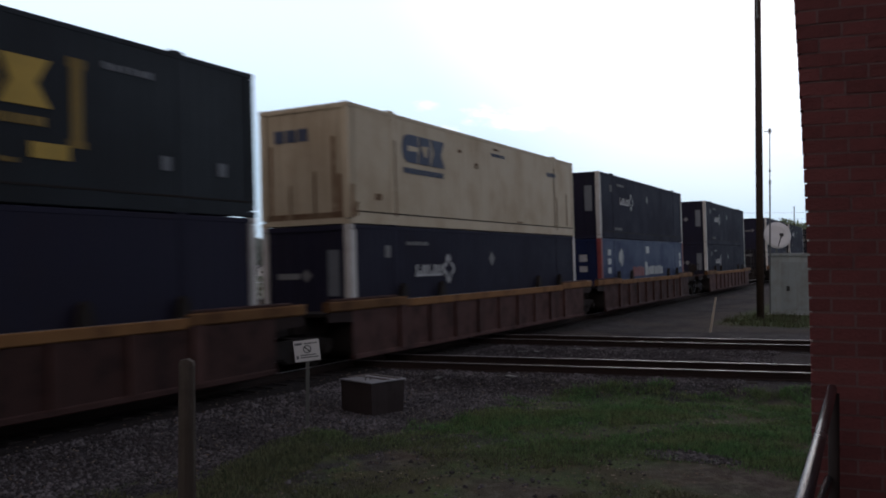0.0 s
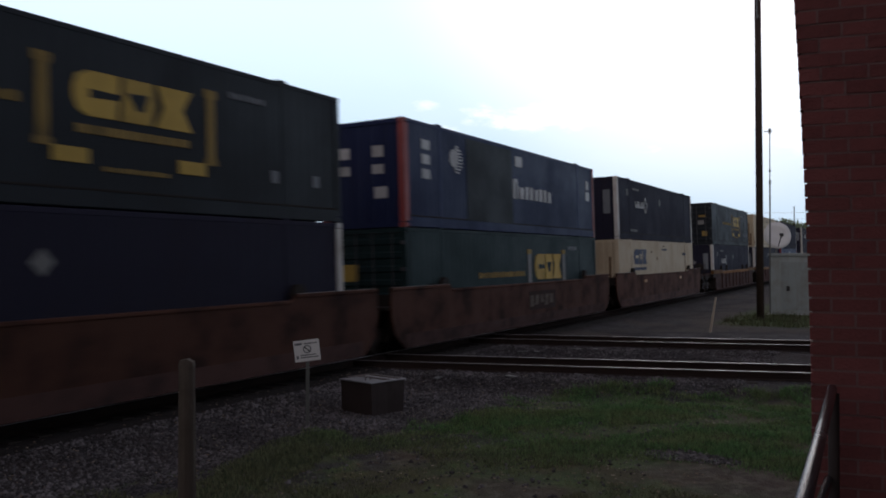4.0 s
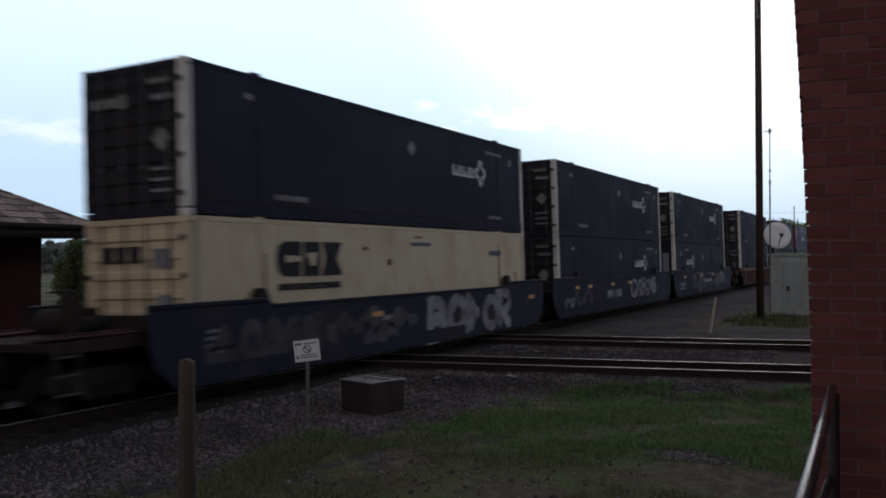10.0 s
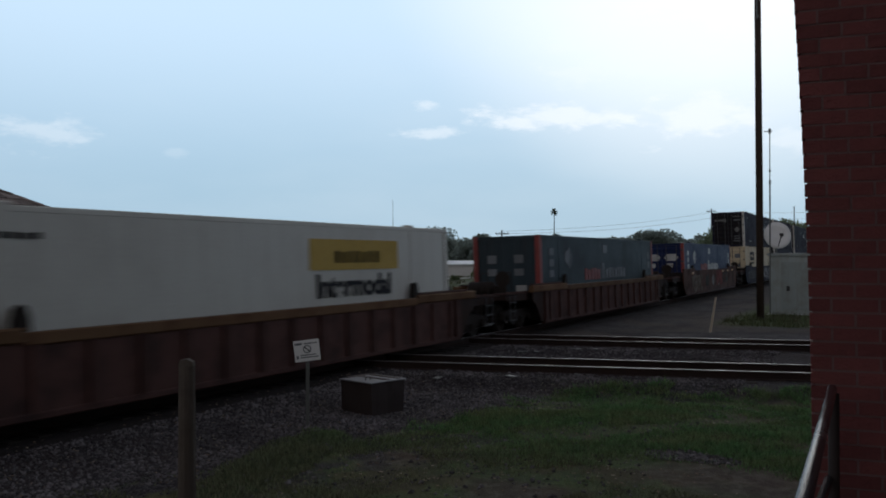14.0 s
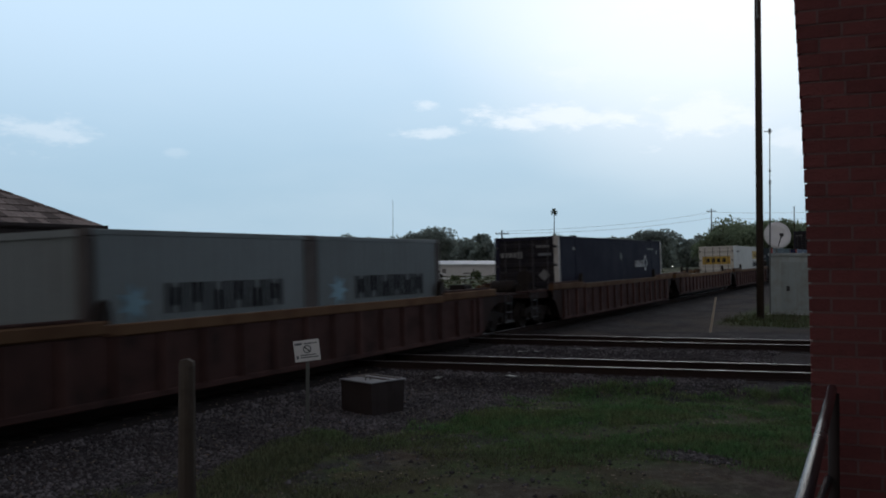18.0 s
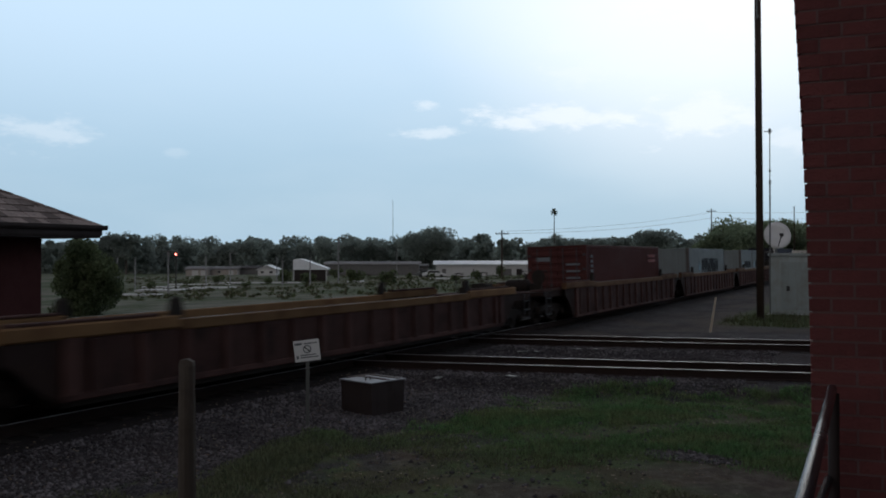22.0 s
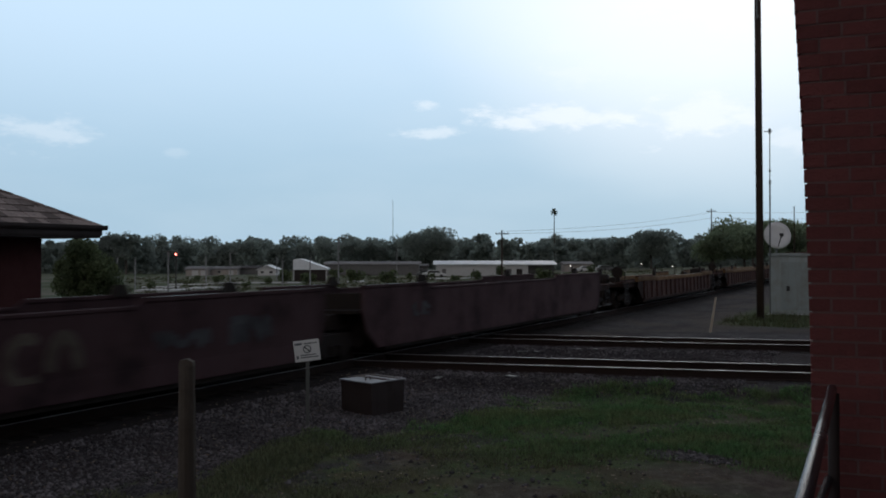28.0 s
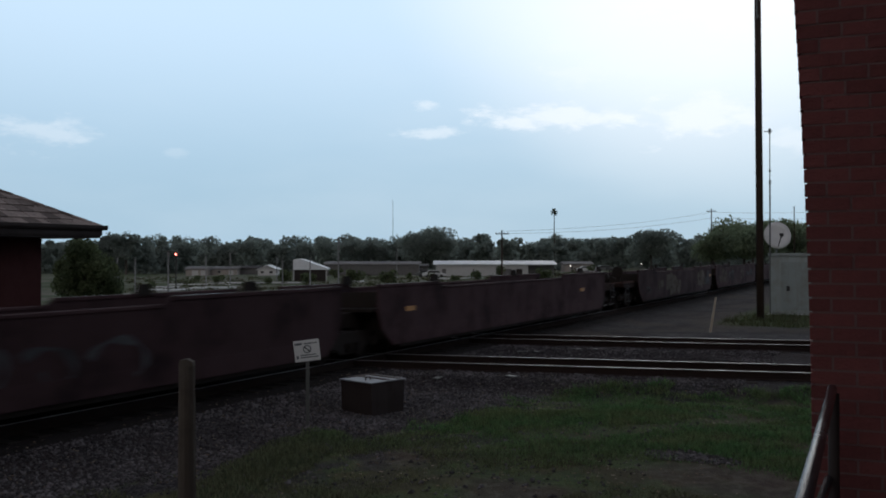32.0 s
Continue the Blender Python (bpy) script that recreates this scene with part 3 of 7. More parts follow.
def handrail():
    m = Matrix()
    t = thing("handrail", "polished steel pipe handrail ending at the brick pier", "handrail", m)
    part("top_rail", Mesh().pipe((1.315, 0.178, 1.972), (4.359, 0.276, 1.958), 0.021, sides=16), "rail_paint", t, smooth=True)
    part("mid_rail", Mesh().pipe((1.995, 0.287, 1.611), (4.355, 0.290, 1.555), 0.020, sides=12), "rail_paint", t, smooth=True)
    part("post", Mesh().pipe((4.359, 0.270, 1.0), (4.359, 0.270, 1.94), 0.024, sides=12), "dark_paint", t, smooth=True)
    part("post", Mesh().pipe((1.365, 0.196, 1.0), (1.365, 0.196, 1.972), 0.022, sides=12), "dark_paint", t, smooth=True)
    return t


handrail()
single("platform", Mesh().box(-44, 4.42, -2.6, 0.55, -0.6, 1.0), "pale_pave", "concrete porch floor beside the brick pier", kind="structure")



def station():
    """An unseen station added behind the camera, whose porch carries the pier: long walls, a flat porch roof and a low
    hipped roof.
    """
    t = thing("station", "unseen long red brick station added to block skylight", "building", kind="structure")
    # this added bulk keeps skylight off the near ground and the train
    part("wall", Mesh().box(-44, 15, -14.0, -2.6, -0.6, 6.6), "brick", t, "dark red brick wall")
    part("porch_ceiling", Mesh().box(-44, -1.5, -2.6, 0.3, 4.5, 4.8), "dark_paint", t)
    part("roof", Mesh().add([(-45, -15, 6.6), (16, -15, 6.6), (16, -1.8, 6.6), (-45, -1.8, 6.6), (-38, -8.4, 9.2), (9, -8.4, 9.2)],
                            [(0, 1, 5, 4), (1, 2, 5), (2, 3, 4, 5), (3, 0, 4), (0, 3, 2, 1)]), "shingle", t)
    for x in (-6.0, -16.0, -26.0):
        part("porch_pier", Mesh().box(x - 0.3, x + 0.3, -0.35, 0.25, -0.6, 4.5), "brick", t)
    return t


station()


# ---- things on the lawn ----
def timber_post():
    t = thing("timber_post", "weathered dark timber post with a worn slanting top", "post", pose(6.9, 6.47, 0, 0, 0, -63))
    part("shaft", Mesh().pipe((0.004, 0, -0.6), (0, 0, 1.44), 0.098, 0.084, 4 * 3).prism([(-0.078, 1.43), (0.075, 1.43), (0.066, 1.475), (0.010, 1.505), (-0.062, 1.492)], -0.05, 0.05, axis="y"), "post_wood", t)
    return t


timber_post()


def warning_sign():
    t = thing("warning_sign", "small white sign on a thin grey post in the gravel", "sign", pose(12.79, 9.22, -0.42, 0, 0, -62))
    part("post", Mesh().box(-0.03, 0.03, 0.0, 0.025, -0.2, 1.5), "galvanised", t)
    p = part("plate", Mesh().box(-0.23, 0.215, -0.012, 0.0, 1.13, 1.50, c=0.004), "sign_white", t, "white sheet with plain bars of writing", m=Matrix.Translation((0, 0, 1.3)) @ pose(0, 0, 0, 0, -7, 0) @ Matrix.Translation((0, 0, -1.3)))
    for x0, x1, z0, z1 in ((-0.21, -0.08, 1.42, 1.46), (-0.05, 0.18, 1.43, 1.45), (-0.20, -0.16, 1.18, 1.24), (-0.13, 0.18, 1.19, 1.21), (-0.13, 0.14, 1.23, 1.25)):
        part("lettering_bar", Mesh().box(x0, x1, -0.016, -0.012, z0, z1), "mark_dim", p)
    ring = [(0.075 * math.cos(a), 1.34 + 0.075 * math.sin(a)) for a in np.linspace(0, 2 * math.pi, 17)[:-1]]
    part("ring_mark", Mesh().prism(ring, -0.016, -0.012, axis="y"), "mark_dim", p)
    part("ring_field", Mesh().prism([(x * 0.72, 1.34 + (z - 1.34) * 0.72) for x, z in ring], -0.019, -0.012, axis="y"), "sign_white", p)
    part("slash", Mesh().box(-0.07, 0.07, -0.021, -0.012, 1.33, 1.35, m=Matrix.Translation((0, 0, 1.34)) @ Matrix.Rotation(radians(45), 4, "Y") @ Matrix.Translation((0, 0, -1.34))), "black", p)
    return t


warning_sign()


def ground_box():
    t = thing("equipment_box", "low rusty brown metal box with a bright worn lid", "box", pose(14.6, 8.98, -0.44, 0, 0, -15))
    part("body", Mesh().prism([(-0.44, 0), (0.38, 0), (0.40, 0.61), (-0.46, 0.63)], -0.42, 0.42, axis="y"), "box_metal", t)
    part("lid", Mesh().box(-0.49, 0.43, -0.44, 0.44, 0.625, 0.645, c=0.008), "box_lid", t, "bare metal lid")
    part("lid_strap", Mesh().box(-0.05, 0.05, -0.40, 0.40, 0.645, 0.66, c=0.006), "lid_rust", t)
    part("lid_strap", Mesh().box(0.25, 0.33, -0.40, 0.40, 0.645, 0.66, c=0.006), "lid_rust", t)
    part("lid_hinge", Mesh().pipe((-0.3, 0.43, 0.65), (0.3, 0.43, 0.65), 0.02, sides=8), "lid_rust", t)
    part("lid_handle", Mesh().pipe((-0.30, -0.10, 0.645), (-0.30, -0.10, 0.70), 0.012, sides=6).pipe((-0.30, -0.10, 0.70), (-0.18, -0.10, 0.70), 0.012, sides=6).pipe((-0.18, -0.10, 0.70), (-0.18, -0.10, 0.645), 0.012, sides=6), "lid_rust", t)
    return t


ground_box()


# ---- beyond the crossing ----
def utility_pole():
    t = thing("utility_pole", "tall dark creosoted timber pole by the gravel road", "pole", pose(41.66, 5.53, -0.3))
    part("shaft", Mesh().pipe((0.03, 0.02, -0.5), (0.0, 0.12, 15.5), 0.165, 0.135, 14), "pole_wood", t, smooth=True)
    part("bracket", Mesh().box(-0.35, -0.1, 0.05, 0.12, 13.4, 13.5).pipe((-0.33, 0.1, 13.3), (-0.33, 0.1, 14.4), 0.03), "galvanised", t)
    return t


utility_pole()


def cabinet():
    t = thing("equipment_cabinet", "pale grey metal equipment hut with a flat roof", "cabinet", pose(46.9, 4.4, -0.32, 0, 0, 0))
    part("body", Mesh().box(-1.1, 1.1, -1.3, 1.25, 0.0, 2.85, c=0.03), "cabinet", t)
    part("roof", Mesh().box(-1.2, 1.2, -1.4, 1.35, 2.85, 2.98, c=0.03), "cabinet", t)
    d = part("door", Mesh().box(-1.14, -1.1, -0.45, 0.75, 0.25, 2.55, c=0.012), "cabinet", t)
    part("handle", Mesh().box(-1.19, -1.14, 0.35, 0.5, 1.15, 1.4, c=0.015), "black", d, "dark handle")
    part("base", Mesh().box(-1.2, 1.2, -1.4, 1.4, -0.1, 0.03), "pale_pave", t)
    return t


cabinet()


def dish():
    t = thing("satellite_dish", "pale grey round dish on the roof of the cabinet", "dish", pose(45.96, 5.34, 2.64))
    m = look((0, 0, 0.88), (-0.86, -0.45, 0.95 + 0.12))
    prof = [(0.02, -0.10), (0.25, -0.085), (0.45, -0.045), (0.66, 0.02), (0.66, 0.035), (0.45, -0.02), (0.25, -0.06), (0.02, -0.075)]
    part("reflector", Mesh().lathe([(r, -h) for r, h in prof], (0, 0, 0), "z", 28), "dish", t, m=m, smooth=True)
    part("feed_arm", Mesh().pipe((0.0, -0.55, -0.02), (0.0, -0.1, -0.55), 0.025), "black", t, m=m)
    part("feed", Mesh().box(-0.07, 0.07, -0.16, -0.02, -0.62, -0.46, c=0.02), "black", t, m=m)
    part("mount", Mesh().pipe((0.12, 0.05, 0.0), (0.12, 0.05, 0.85), 0.045), "galvanised", t)
    return t


dish()


def mast():
    t = thing("antenna_mast", "thin galvanised mast with a small whip aerial", "mast", pose(45.45, 5.61, -0.32))
    part("tube", Mesh().pipe((0, 0, 0), (0.0, 0, 6.4), 0.035, sides=8).pipe((0, 0, 6.4), (0, 0, 8.9), 0.024, sides=8), "galvanised", t)
    part("coupling", Mesh().pipe((0, 0, 6.3), (0, 0, 6.5), 0.055, sides=8), "galvanised", t)
    part("coupling", Mesh().pipe((0, 0, 6.9), (0, 0, 7.0), 0.05, sides=8), "galvanised", t)
    part("aerial", Mesh().pipe((0, 0.28, 8.85), (0, -0.1, 8.85), 0.02, sides=6).pipe((0, 0, 8.75), (0, 0, 8.98), 0.06, sides=8), "galvanised", t)
    return t


mast()
stake = thing("marker_stake", "leaning pale timber stake at the road's edge", "stake", pose(34.07, 6.32, -0.34))
part("shaft", Mesh().pipe((0, 0, 0), (0.15, -0.18, 1.32), 0.045, 0.035, 8), "pale_wood", stake)


# ---- the depot across the main line ----
def depot():
    t = thing("depot", "red brick depot with a hipped shingle roof and deep eaves", "building", pose(18.59, 20.71, 0))
    # eave corner at the origin; the house runs back along -x and away along +y
    z0, z1 = -0.35, 3.05
    part("wall", Mesh().box(-14.5, -1.05, 1.26, 1.5, z0, z1), "depot_brick_shaded", t, "dark red brick wall")
    part("wall", Mesh().box(-1.29, -1.05, 1.5, 9.5, z0, z1), "depot_brick_shaded", t, "dark red brick wall")
    w = part("window", Mesh().box(-3.80, -3.40, 1.22, 1.27, -0.2, 2.3), "black", t, "tall narrow dark window")
    part("sill", Mesh().box(-3.88, -3.32, 1.17, 1.27, -0.3, -0.2), "mortar", w)
    part("fascia", Mesh().box(-16, 0.0, -0.02, 0.03, 3.12, 3.40), "dark_paint", t)
    part("fascia", Mesh().box(-0.03, 0.02, 0.03, 11, 3.12, 3.40), "dark_paint", t)
    part("soffit", Mesh().box(-16, -0.03, 0.03, 11, 3.05, 3.12), "dark_paint", t)
    gutter = [(-0.13, 3.42), (-0.13, 3.34), (-0.09, 3.28), (-0.02, 3.28), (-0.02, 3.42), (-0.04, 3.42), (-0.04, 3.31), (-0.11, 3.36), (-0.11, 3.42)]
    part("gutter", Mesh().prism(gutter, -16, 0.12), "dark_paint", t)
    part("gutter", Mesh().prism([(-y, z) for y, z in gutter], -0.1, 11, axis="y"), "dark_paint", t)
    part("gutter_outlet", Mesh().pipe((-0.62, 0.02, 3.32), (-0.72, 0.25, 3.02), 0.05), "dark_paint", t)
    rise = 0.52
    h = 5.5
    roof = part("roof", Mesh().add([(-16, 0, 3.38), (0, 0, 3.38), (0, 11, 3.38), (-16, 11, 3.38), (-16 + h, h, 3.38 + rise * h), (-h, h, 3.38 + rise * h)],
                            [(0, 1, 5, 4), (1, 2, 5), (2, 3, 4, 5), (3, 0, 4)]), "shingle", t, "weathered grey-brown shingle roof")
    # broad shingles with a thick cupped lower edge, laid in staggered rows
    ring = [(0.0, 0.0), (0.0, 0.042), (0.05, 0.046), (0.50, 0.012), (0.50, 0.0)]
    shingle = Mesh().prism(ring, -0.205, 0.205).data("shingle", "shingle")
    narrow = Mesh().prism(ring, -0.13, 0.13).data("shingle", "shingle")
    rnd = random.Random(9)
    pitch = math.degrees(math.atan(rise))
    for row in range(13):
        d = row * 0.36
        x = -0.32 - d - (row % 2) * 0.2
        while x > -8.2:
            slim = rnd.random() < 0.25
            part("shingle", narrow if slim else shingle, "shingle", roof, m=pose(x - (0.0 if slim else 0.075), d - 0.03, 3.385 + rise * (d - 0.03), pitch - 1.0 + rnd.uniform(-1.2, 1.2), rnd.uniform(-1.0, 1.0), rnd.uniform(-1.2, 1.2)))
            x -= 0.275 if slim else 0.425
    cap = Mesh().prism([(-0.10, -0.045), (0.0, 0.0), (0.10, -0.045), (0.10, -0.02), (0.0, 0.03), (-0.10, -0.02)], 0.0, 0.46).data("hip_cap", "shingle")
    along = Vector((-h, h, rise * h)).normalized()
    for i in range(17):
        q = Vector((0, 0, 3.415)) + along * (0.42 * i)
        side = Vector((0, 0, 1)).cross(along).normalized()
        up = along.cross(side)
        m = Matrix(((along.x, side.x, up.x, q.x), (along.y, side.y, up.y, q.y), (along.z, side.z, up.z, q.z), (0, 0, 0, 1)))
        part("hip_cap", cap, "shingle", roof, m=m @ pose(0, 0, 0.0, 0, 1.5, 0))
    return t


depot()


# ---- the far side: trees, sheds, poles ----
def leaf_cloud(me, rnd, centre, radii, count, size):
    """Many small tilted leaf clumps thickest near the outline of an uneven crown."""
    c = Vector(centre)
    for _ in range(count):
        d = Vector((rnd.gauss(0, 1), rnd.gauss(0, 1), rnd.gauss(0, 1))).normalized()
        q = rnd.uniform(0.55, 1.05)
        p = c + Vector((d.x * radii[0], d.y * radii[1], d.z * radii[2])) * q
        s = size * rnd.uniform(0.6, 1.4)
        a, b = Vector((rnd.gauss(0, 1), rnd.gauss(0, 1), rnd.gauss(0, 1))).normalized(), Vector((rnd.gauss(0, 1), rnd.gauss(0, 1), rnd.gauss(0, 1))).normalized()
        b = (b - a * a.dot(b)).normalized()
        me.add([p + a * s, p + b * s * 0.6, p - a * s * 0.8, p - b * s * 0.6], [(0, 1, 2, 3)])


def crown(rnd, height, spread, size, lobes=9, count=130):
    me = Mesh()
    for i in range(lobes):
        a = rnd.uniform(0, 6.28)
        r = spread * rnd.uniform(0.15, 0.75)
        z = height * rnd.uniform(0.42, 0.82)
        k = rnd.uniform(0.30, 0.5) * spread
        leaf_cloud(me, rnd, (r * math.cos(a), r * math.sin(a), z), (k, k, k * 0.75), count, size)
    leaf_cloud(me, rnd, (0, 0, height * 0.72), (spread * 0.5, spread * 0.5, height * 0.25), count, size)
    return me


def tree(x, y, height, spread, seed, label, size=0.4, low=0.3, lobes=9, count=130, leaf="leaf"):
    rnd = random.Random(seed)
    t = thing("tree", label, "tree", pose(x, y, ground_height(x, y) - 0.1))
    tr = Mesh().pipe((0, 0, 0), (0.1, 0.05, height * 0.45), height * 0.03, height * 0.02, 8)
    for i in range(5):
        a = i * 1.3 + rnd.uniform(0, 0.8)
        tr.pipe((0.1, 0.05, height * rnd.uniform(0.25, 0.42)), (spread * 0.5 * math.cos(a), spread * 0.5 * math.sin(a), height * rnd.uniform(0.55, 0.75)), height * 0.013, height * 0.004, 6)
    part("trunk", tr, "bark", t)
    part("crown", crown(rnd, height, spread, size, lobes, count), leaf, t, "dark green leafy crown")
    return t


def way(px, depth):
    """The plan point at that fraction across the view (from -1 to 1) and distance along it."""
    k = px * math.tan(radians(26.4)) * depth
    return depth * math.cos(YAW) + k * math.sin(YAW), depth * math.sin(YAW) - k * math.cos(YAW)


def woods():
    """The distant belt of trees: uneven crowns in three ranks."""
    rnd = random.Random(12)
    me = Mesh()
    for rank, (depth, base, n, step) in enumerate(((330, 7.4, 70, 0.036), (290, 6.0, 60, 0.042), (262, 4.4, 56, 0.045))):
        for i in range(n):
            px = -1.25 + i * step + rnd.uniform(-0.012, 0.012)
            x, y = way(px, depth + rnd.uniform(-12, 12))
            g = ground_height(x, y)
            h = base * rnd.uniform(0.80, 1.18) + 4.4 + 0.5 * smooth(-0.35, 0.0, px) - 0.9 * smooth(0.05, 0.2, px)
            w = h * rnd.uniform(0.45, 0.62)
            for k in range(8):
                a, q = rnd.uniform(0, 6.28), rnd.uniform(0.0, 0.6) * w
                s = rnd.uniform(0.30, 0.48) * w
                leaf_cloud(me, rnd, (x + q * math.cos(a), y + q * math.sin(a), g + h * rnd.uniform(0.28, 0.86)), (s, s, s * 0.8), 190, 0.46)
            leaf_cloud(me, rnd, (x, y, g + h * 0.33), (w * 0.75, w * 0.75, h * 0.34), 170, 0.75)
            # undergrowth closes the foot of the belt
            leaf_cloud(me, rnd, (x + rnd.uniform(-3, 3), y + rnd.uniform(-3, 3), g + 1.2), (w * 0.8, w * 0.8, 1.6), 110, 0.6)
    single("far_woods", me, "leaf", "distant belt of broadleaf trees, haze put into their green", "woods", kind="stuff")
    # upright sheet in the hazed leaf colour stands in for the wood's depth
    back = Mesh()
    for rank, (depth, h) in enumerate(((345, 8.5),)):
        pts = [way(-1.4 + i * 0.05, depth) for i in range(57)]
        v = []
        for x, y in pts:
            v += [(x, y, -4.0), (x, y, ground_height(x, y) + h + 1.2 * noise.noise(Vector((x * 0.05, y * 0.05, 0))))]
        back.add(v, [(2 * i, 2 * i + 2, 2 * i + 3, 2 * i + 1) for i in range(len(pts) - 1)])
    single("backdrop", back, "leaf", "hazed leaf-green sheet closing gaps in the distant wood", kind="structure")


woods()
bush = thing("bushy_tree", "dense round green tree bushy to the ground by the depot", "tree", pose(33.0, 38.0, ground_height(33.0, 38.0)))
rnd = random.Random(5)
me = Mesh()
for i in range(60):
    z = rnd.uniform(0.2, 3.55)
    r = max(1.55 - 0.20 * (z - 1.3) ** 2, 0.5)
    a, q, k = rnd.uniform(0, 6.28), r * math.sqrt(rnd.uniform(0.05, 1.0)), rnd.uniform(0.42, 0.72)
    leaf_cloud(me, rnd, (q * math.cos(a), q * math.sin(a), z), (k, k, k * 0.9), 360, 0.085)
part("trunk", Mesh().pipe((0, 0, 0), (0.05, 0, 2.0), 0.14, 0.08, 8), "bark", bush)
part("crown", me, "leaf_near", bush, "dense green leaves")
for px, depth, h, w, seed in ((-0.752, 255, 12.5, 3.2, 21), (-0.715, 250, 12.6, 4.6, 22), (-0.04, 255, 12.5, 9.0, 23), (0.47, 240, 10.7, 7.0, 24), (0.68, 215, 11.5, 9.0, 25), (0.74, 210, 11.5, 8.0, 26), (0.80, 215, 10.8, 8.0, 27), (0.70, 190, 9.6, 7.5, 28), (0.61, 200, 8.2, 6.0, 29)):
    x, y = way(px, depth)
    if px > 0.55:
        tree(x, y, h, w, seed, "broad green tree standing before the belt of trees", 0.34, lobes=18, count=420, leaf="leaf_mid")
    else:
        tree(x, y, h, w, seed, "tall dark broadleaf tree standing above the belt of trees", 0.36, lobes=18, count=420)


def palm():
    x, y = way(0.251, 260)
    g = ground_height(x, y)
    t = thing("palm_tree", "tall thin palm with a small round head", "tree", pose(x, y, g))
    top = 15.2 - g
    part("trunk", Mesh().pipe((0, 0, 0), (0, 0, top), 0.17, 0.12, 8), "bark", t)
    me, rnd = Mesh(), random.Random(3)
    for i in range(52):
        a, e = rnd.uniform(0, 6.28), rnd.uniform(-0.9, 1.3)
        d = Vector((math.cos(a) * math.cos(e), math.sin(a) * math.cos(e), math.sin(e)))
        s = Vector((-math.sin(a), math.cos(a), 0)) * 0.30
        p = Vector((0, 0, top))
        me.add([p, p + d * 0.7 + s, p + d * 1.35 - Vector((0, 0, 0.25)), p + d * 0.7 - s], [(0, 1, 2, 3)])
    part("crown", me, "leaf", t, "dark fan leaves")


palm()


def long_shed():
    a, b = Vector((159.5, 83.4)), Vector((168.0, 66.9))
    d = (b - a).normalized()
    t = thing("long_shed", "long low off-white shed with a pale tin roof", "building", pose(a.x, a.y, -2.3, 0, 0, math.degrees(math.atan2(d.y, d.x))))
    l = (b - a).length
    part("wall", Mesh().box(0, l, 0, 9, 0, 2.9), "white_wall", t)
    # this wall's shade is put in as grey siding beside the off-white
    part("wall", Mesh().box(l, l + 5.5, 2.0, 9, 0, 2.9), "grey_wall", t, "end wall with its shade painted grey")
    part("roof", Mesh().prism([(-0.5, 2.85), (9.5, 2.85), (9.5, 3.0), (4.5, 3.75), (-0.5, 3.05)], -0.6, l + 5.8), "tin_roof", t)
    for i, (x0, x1, mt) in enumerate(((1.2, 2.0, "grey_wall"), (7.4, 7.7, "grey_wall"), (13.0, 15.2, "grey_wall"), (16.2, 17.4, "dark_paint"))):
        part("doorway", Mesh().box(x0, x1, -0.06, 0.02, 0, 2.1), mt, t, "dark doorway")
    return t


long_shed()


def tent():
    t = thing("white_shelter", "small white shelter with a sloping pale roof", "shed", pose(124.0, 88.5, -1.9, 0, 0, -63))
    part("roof", Mesh().prism([(-3.2, 2.0), (-3.2, 3.7), (-2.4, 3.85), (-1.6, 3.72), (2.5, 2.25), (2.5, 2.0)], 0, 4.5, axis="y"), "tin_roof", t)
    # dark panel stands in for the shade inside the open shelter
    part("front", Mesh().box(-3.1, 2.4, 0.15, 0.3, 0, 2.0), "dark_paint", t, "dark panel for the shade in the open front")
    for x in (-3.1, 2.4):
        part("post", Mesh().box(x - 0.08, x + 0.08, 0, 0.15, 0, 2.0), "white_wall", t)


tent()


def low_house(px, depth, w, h, mat, label, roof="dark_paint", gable=False, garage=(), windows=True):
    """A low house: walls, an overhanging roof, framed windows and, where it has one, a pale garage door."""
    x, y = way(px, depth)
    t = thing("low_building", label, "building", pose(x, y, ground_height(x, y) - 0.1, 0, 0, math.degrees(YAW) - 90))
    part("wall", Mesh().box(-w / 2, w / 2, 0, 6, 0, h), mat, t)
    if gable:
        part("gable", Mesh().prism([(-w / 2, h), (w / 2, h), (0, h + w * 0.22)], 0.02, 0.3, axis="y"), mat, t)
        part("roof", Mesh().prism([(-w / 2 - 0.4, h - 0.12), (0, h + w * 0.22), (w / 2 + 0.4, h - 0.12), (w / 2 + 0.4, h + 0.05), (0, h + w * 0.22 + 0.18), (-w / 2 - 0.4, h + 0.05)], -0.3, 6.3, axis="y"), roof, t)
    else:
        part("roof", Mesh().prism([(-0.4, h - 0.02), (6.4, h - 0.02), (6.2, h + 0.2), (3, h + 0.7), (-0.2, h + 0.2)], -w / 2 - 0.4, w / 2 + 0.4), roof, t)
    count = max(2, int(w / 3)) if windows else 0
    for i in range(count):
        a = -w / 2 + w * (i + 0.5) / count
        if any(g0 - 0.6 < a < g1 + 0.6 for g0, g1 in garage):
            continue
        f = part("window", Mesh().box(a - 0.45, a + 0.45, -0.05, 0.02, h * 0.38, h * 0.78), "white_wall", t)
        part("pane", Mesh().box(a - 0.37, a + 0.37, -0.07, -0.04, h * 0.42, h * 0.74), "black", f)
    for g0, g1 in garage:
        part("garage_door", Mesh().box(g0, g1, -0.06, 0.02, 0.0, h * 0.82), "white_wall", t, "pale garage door")


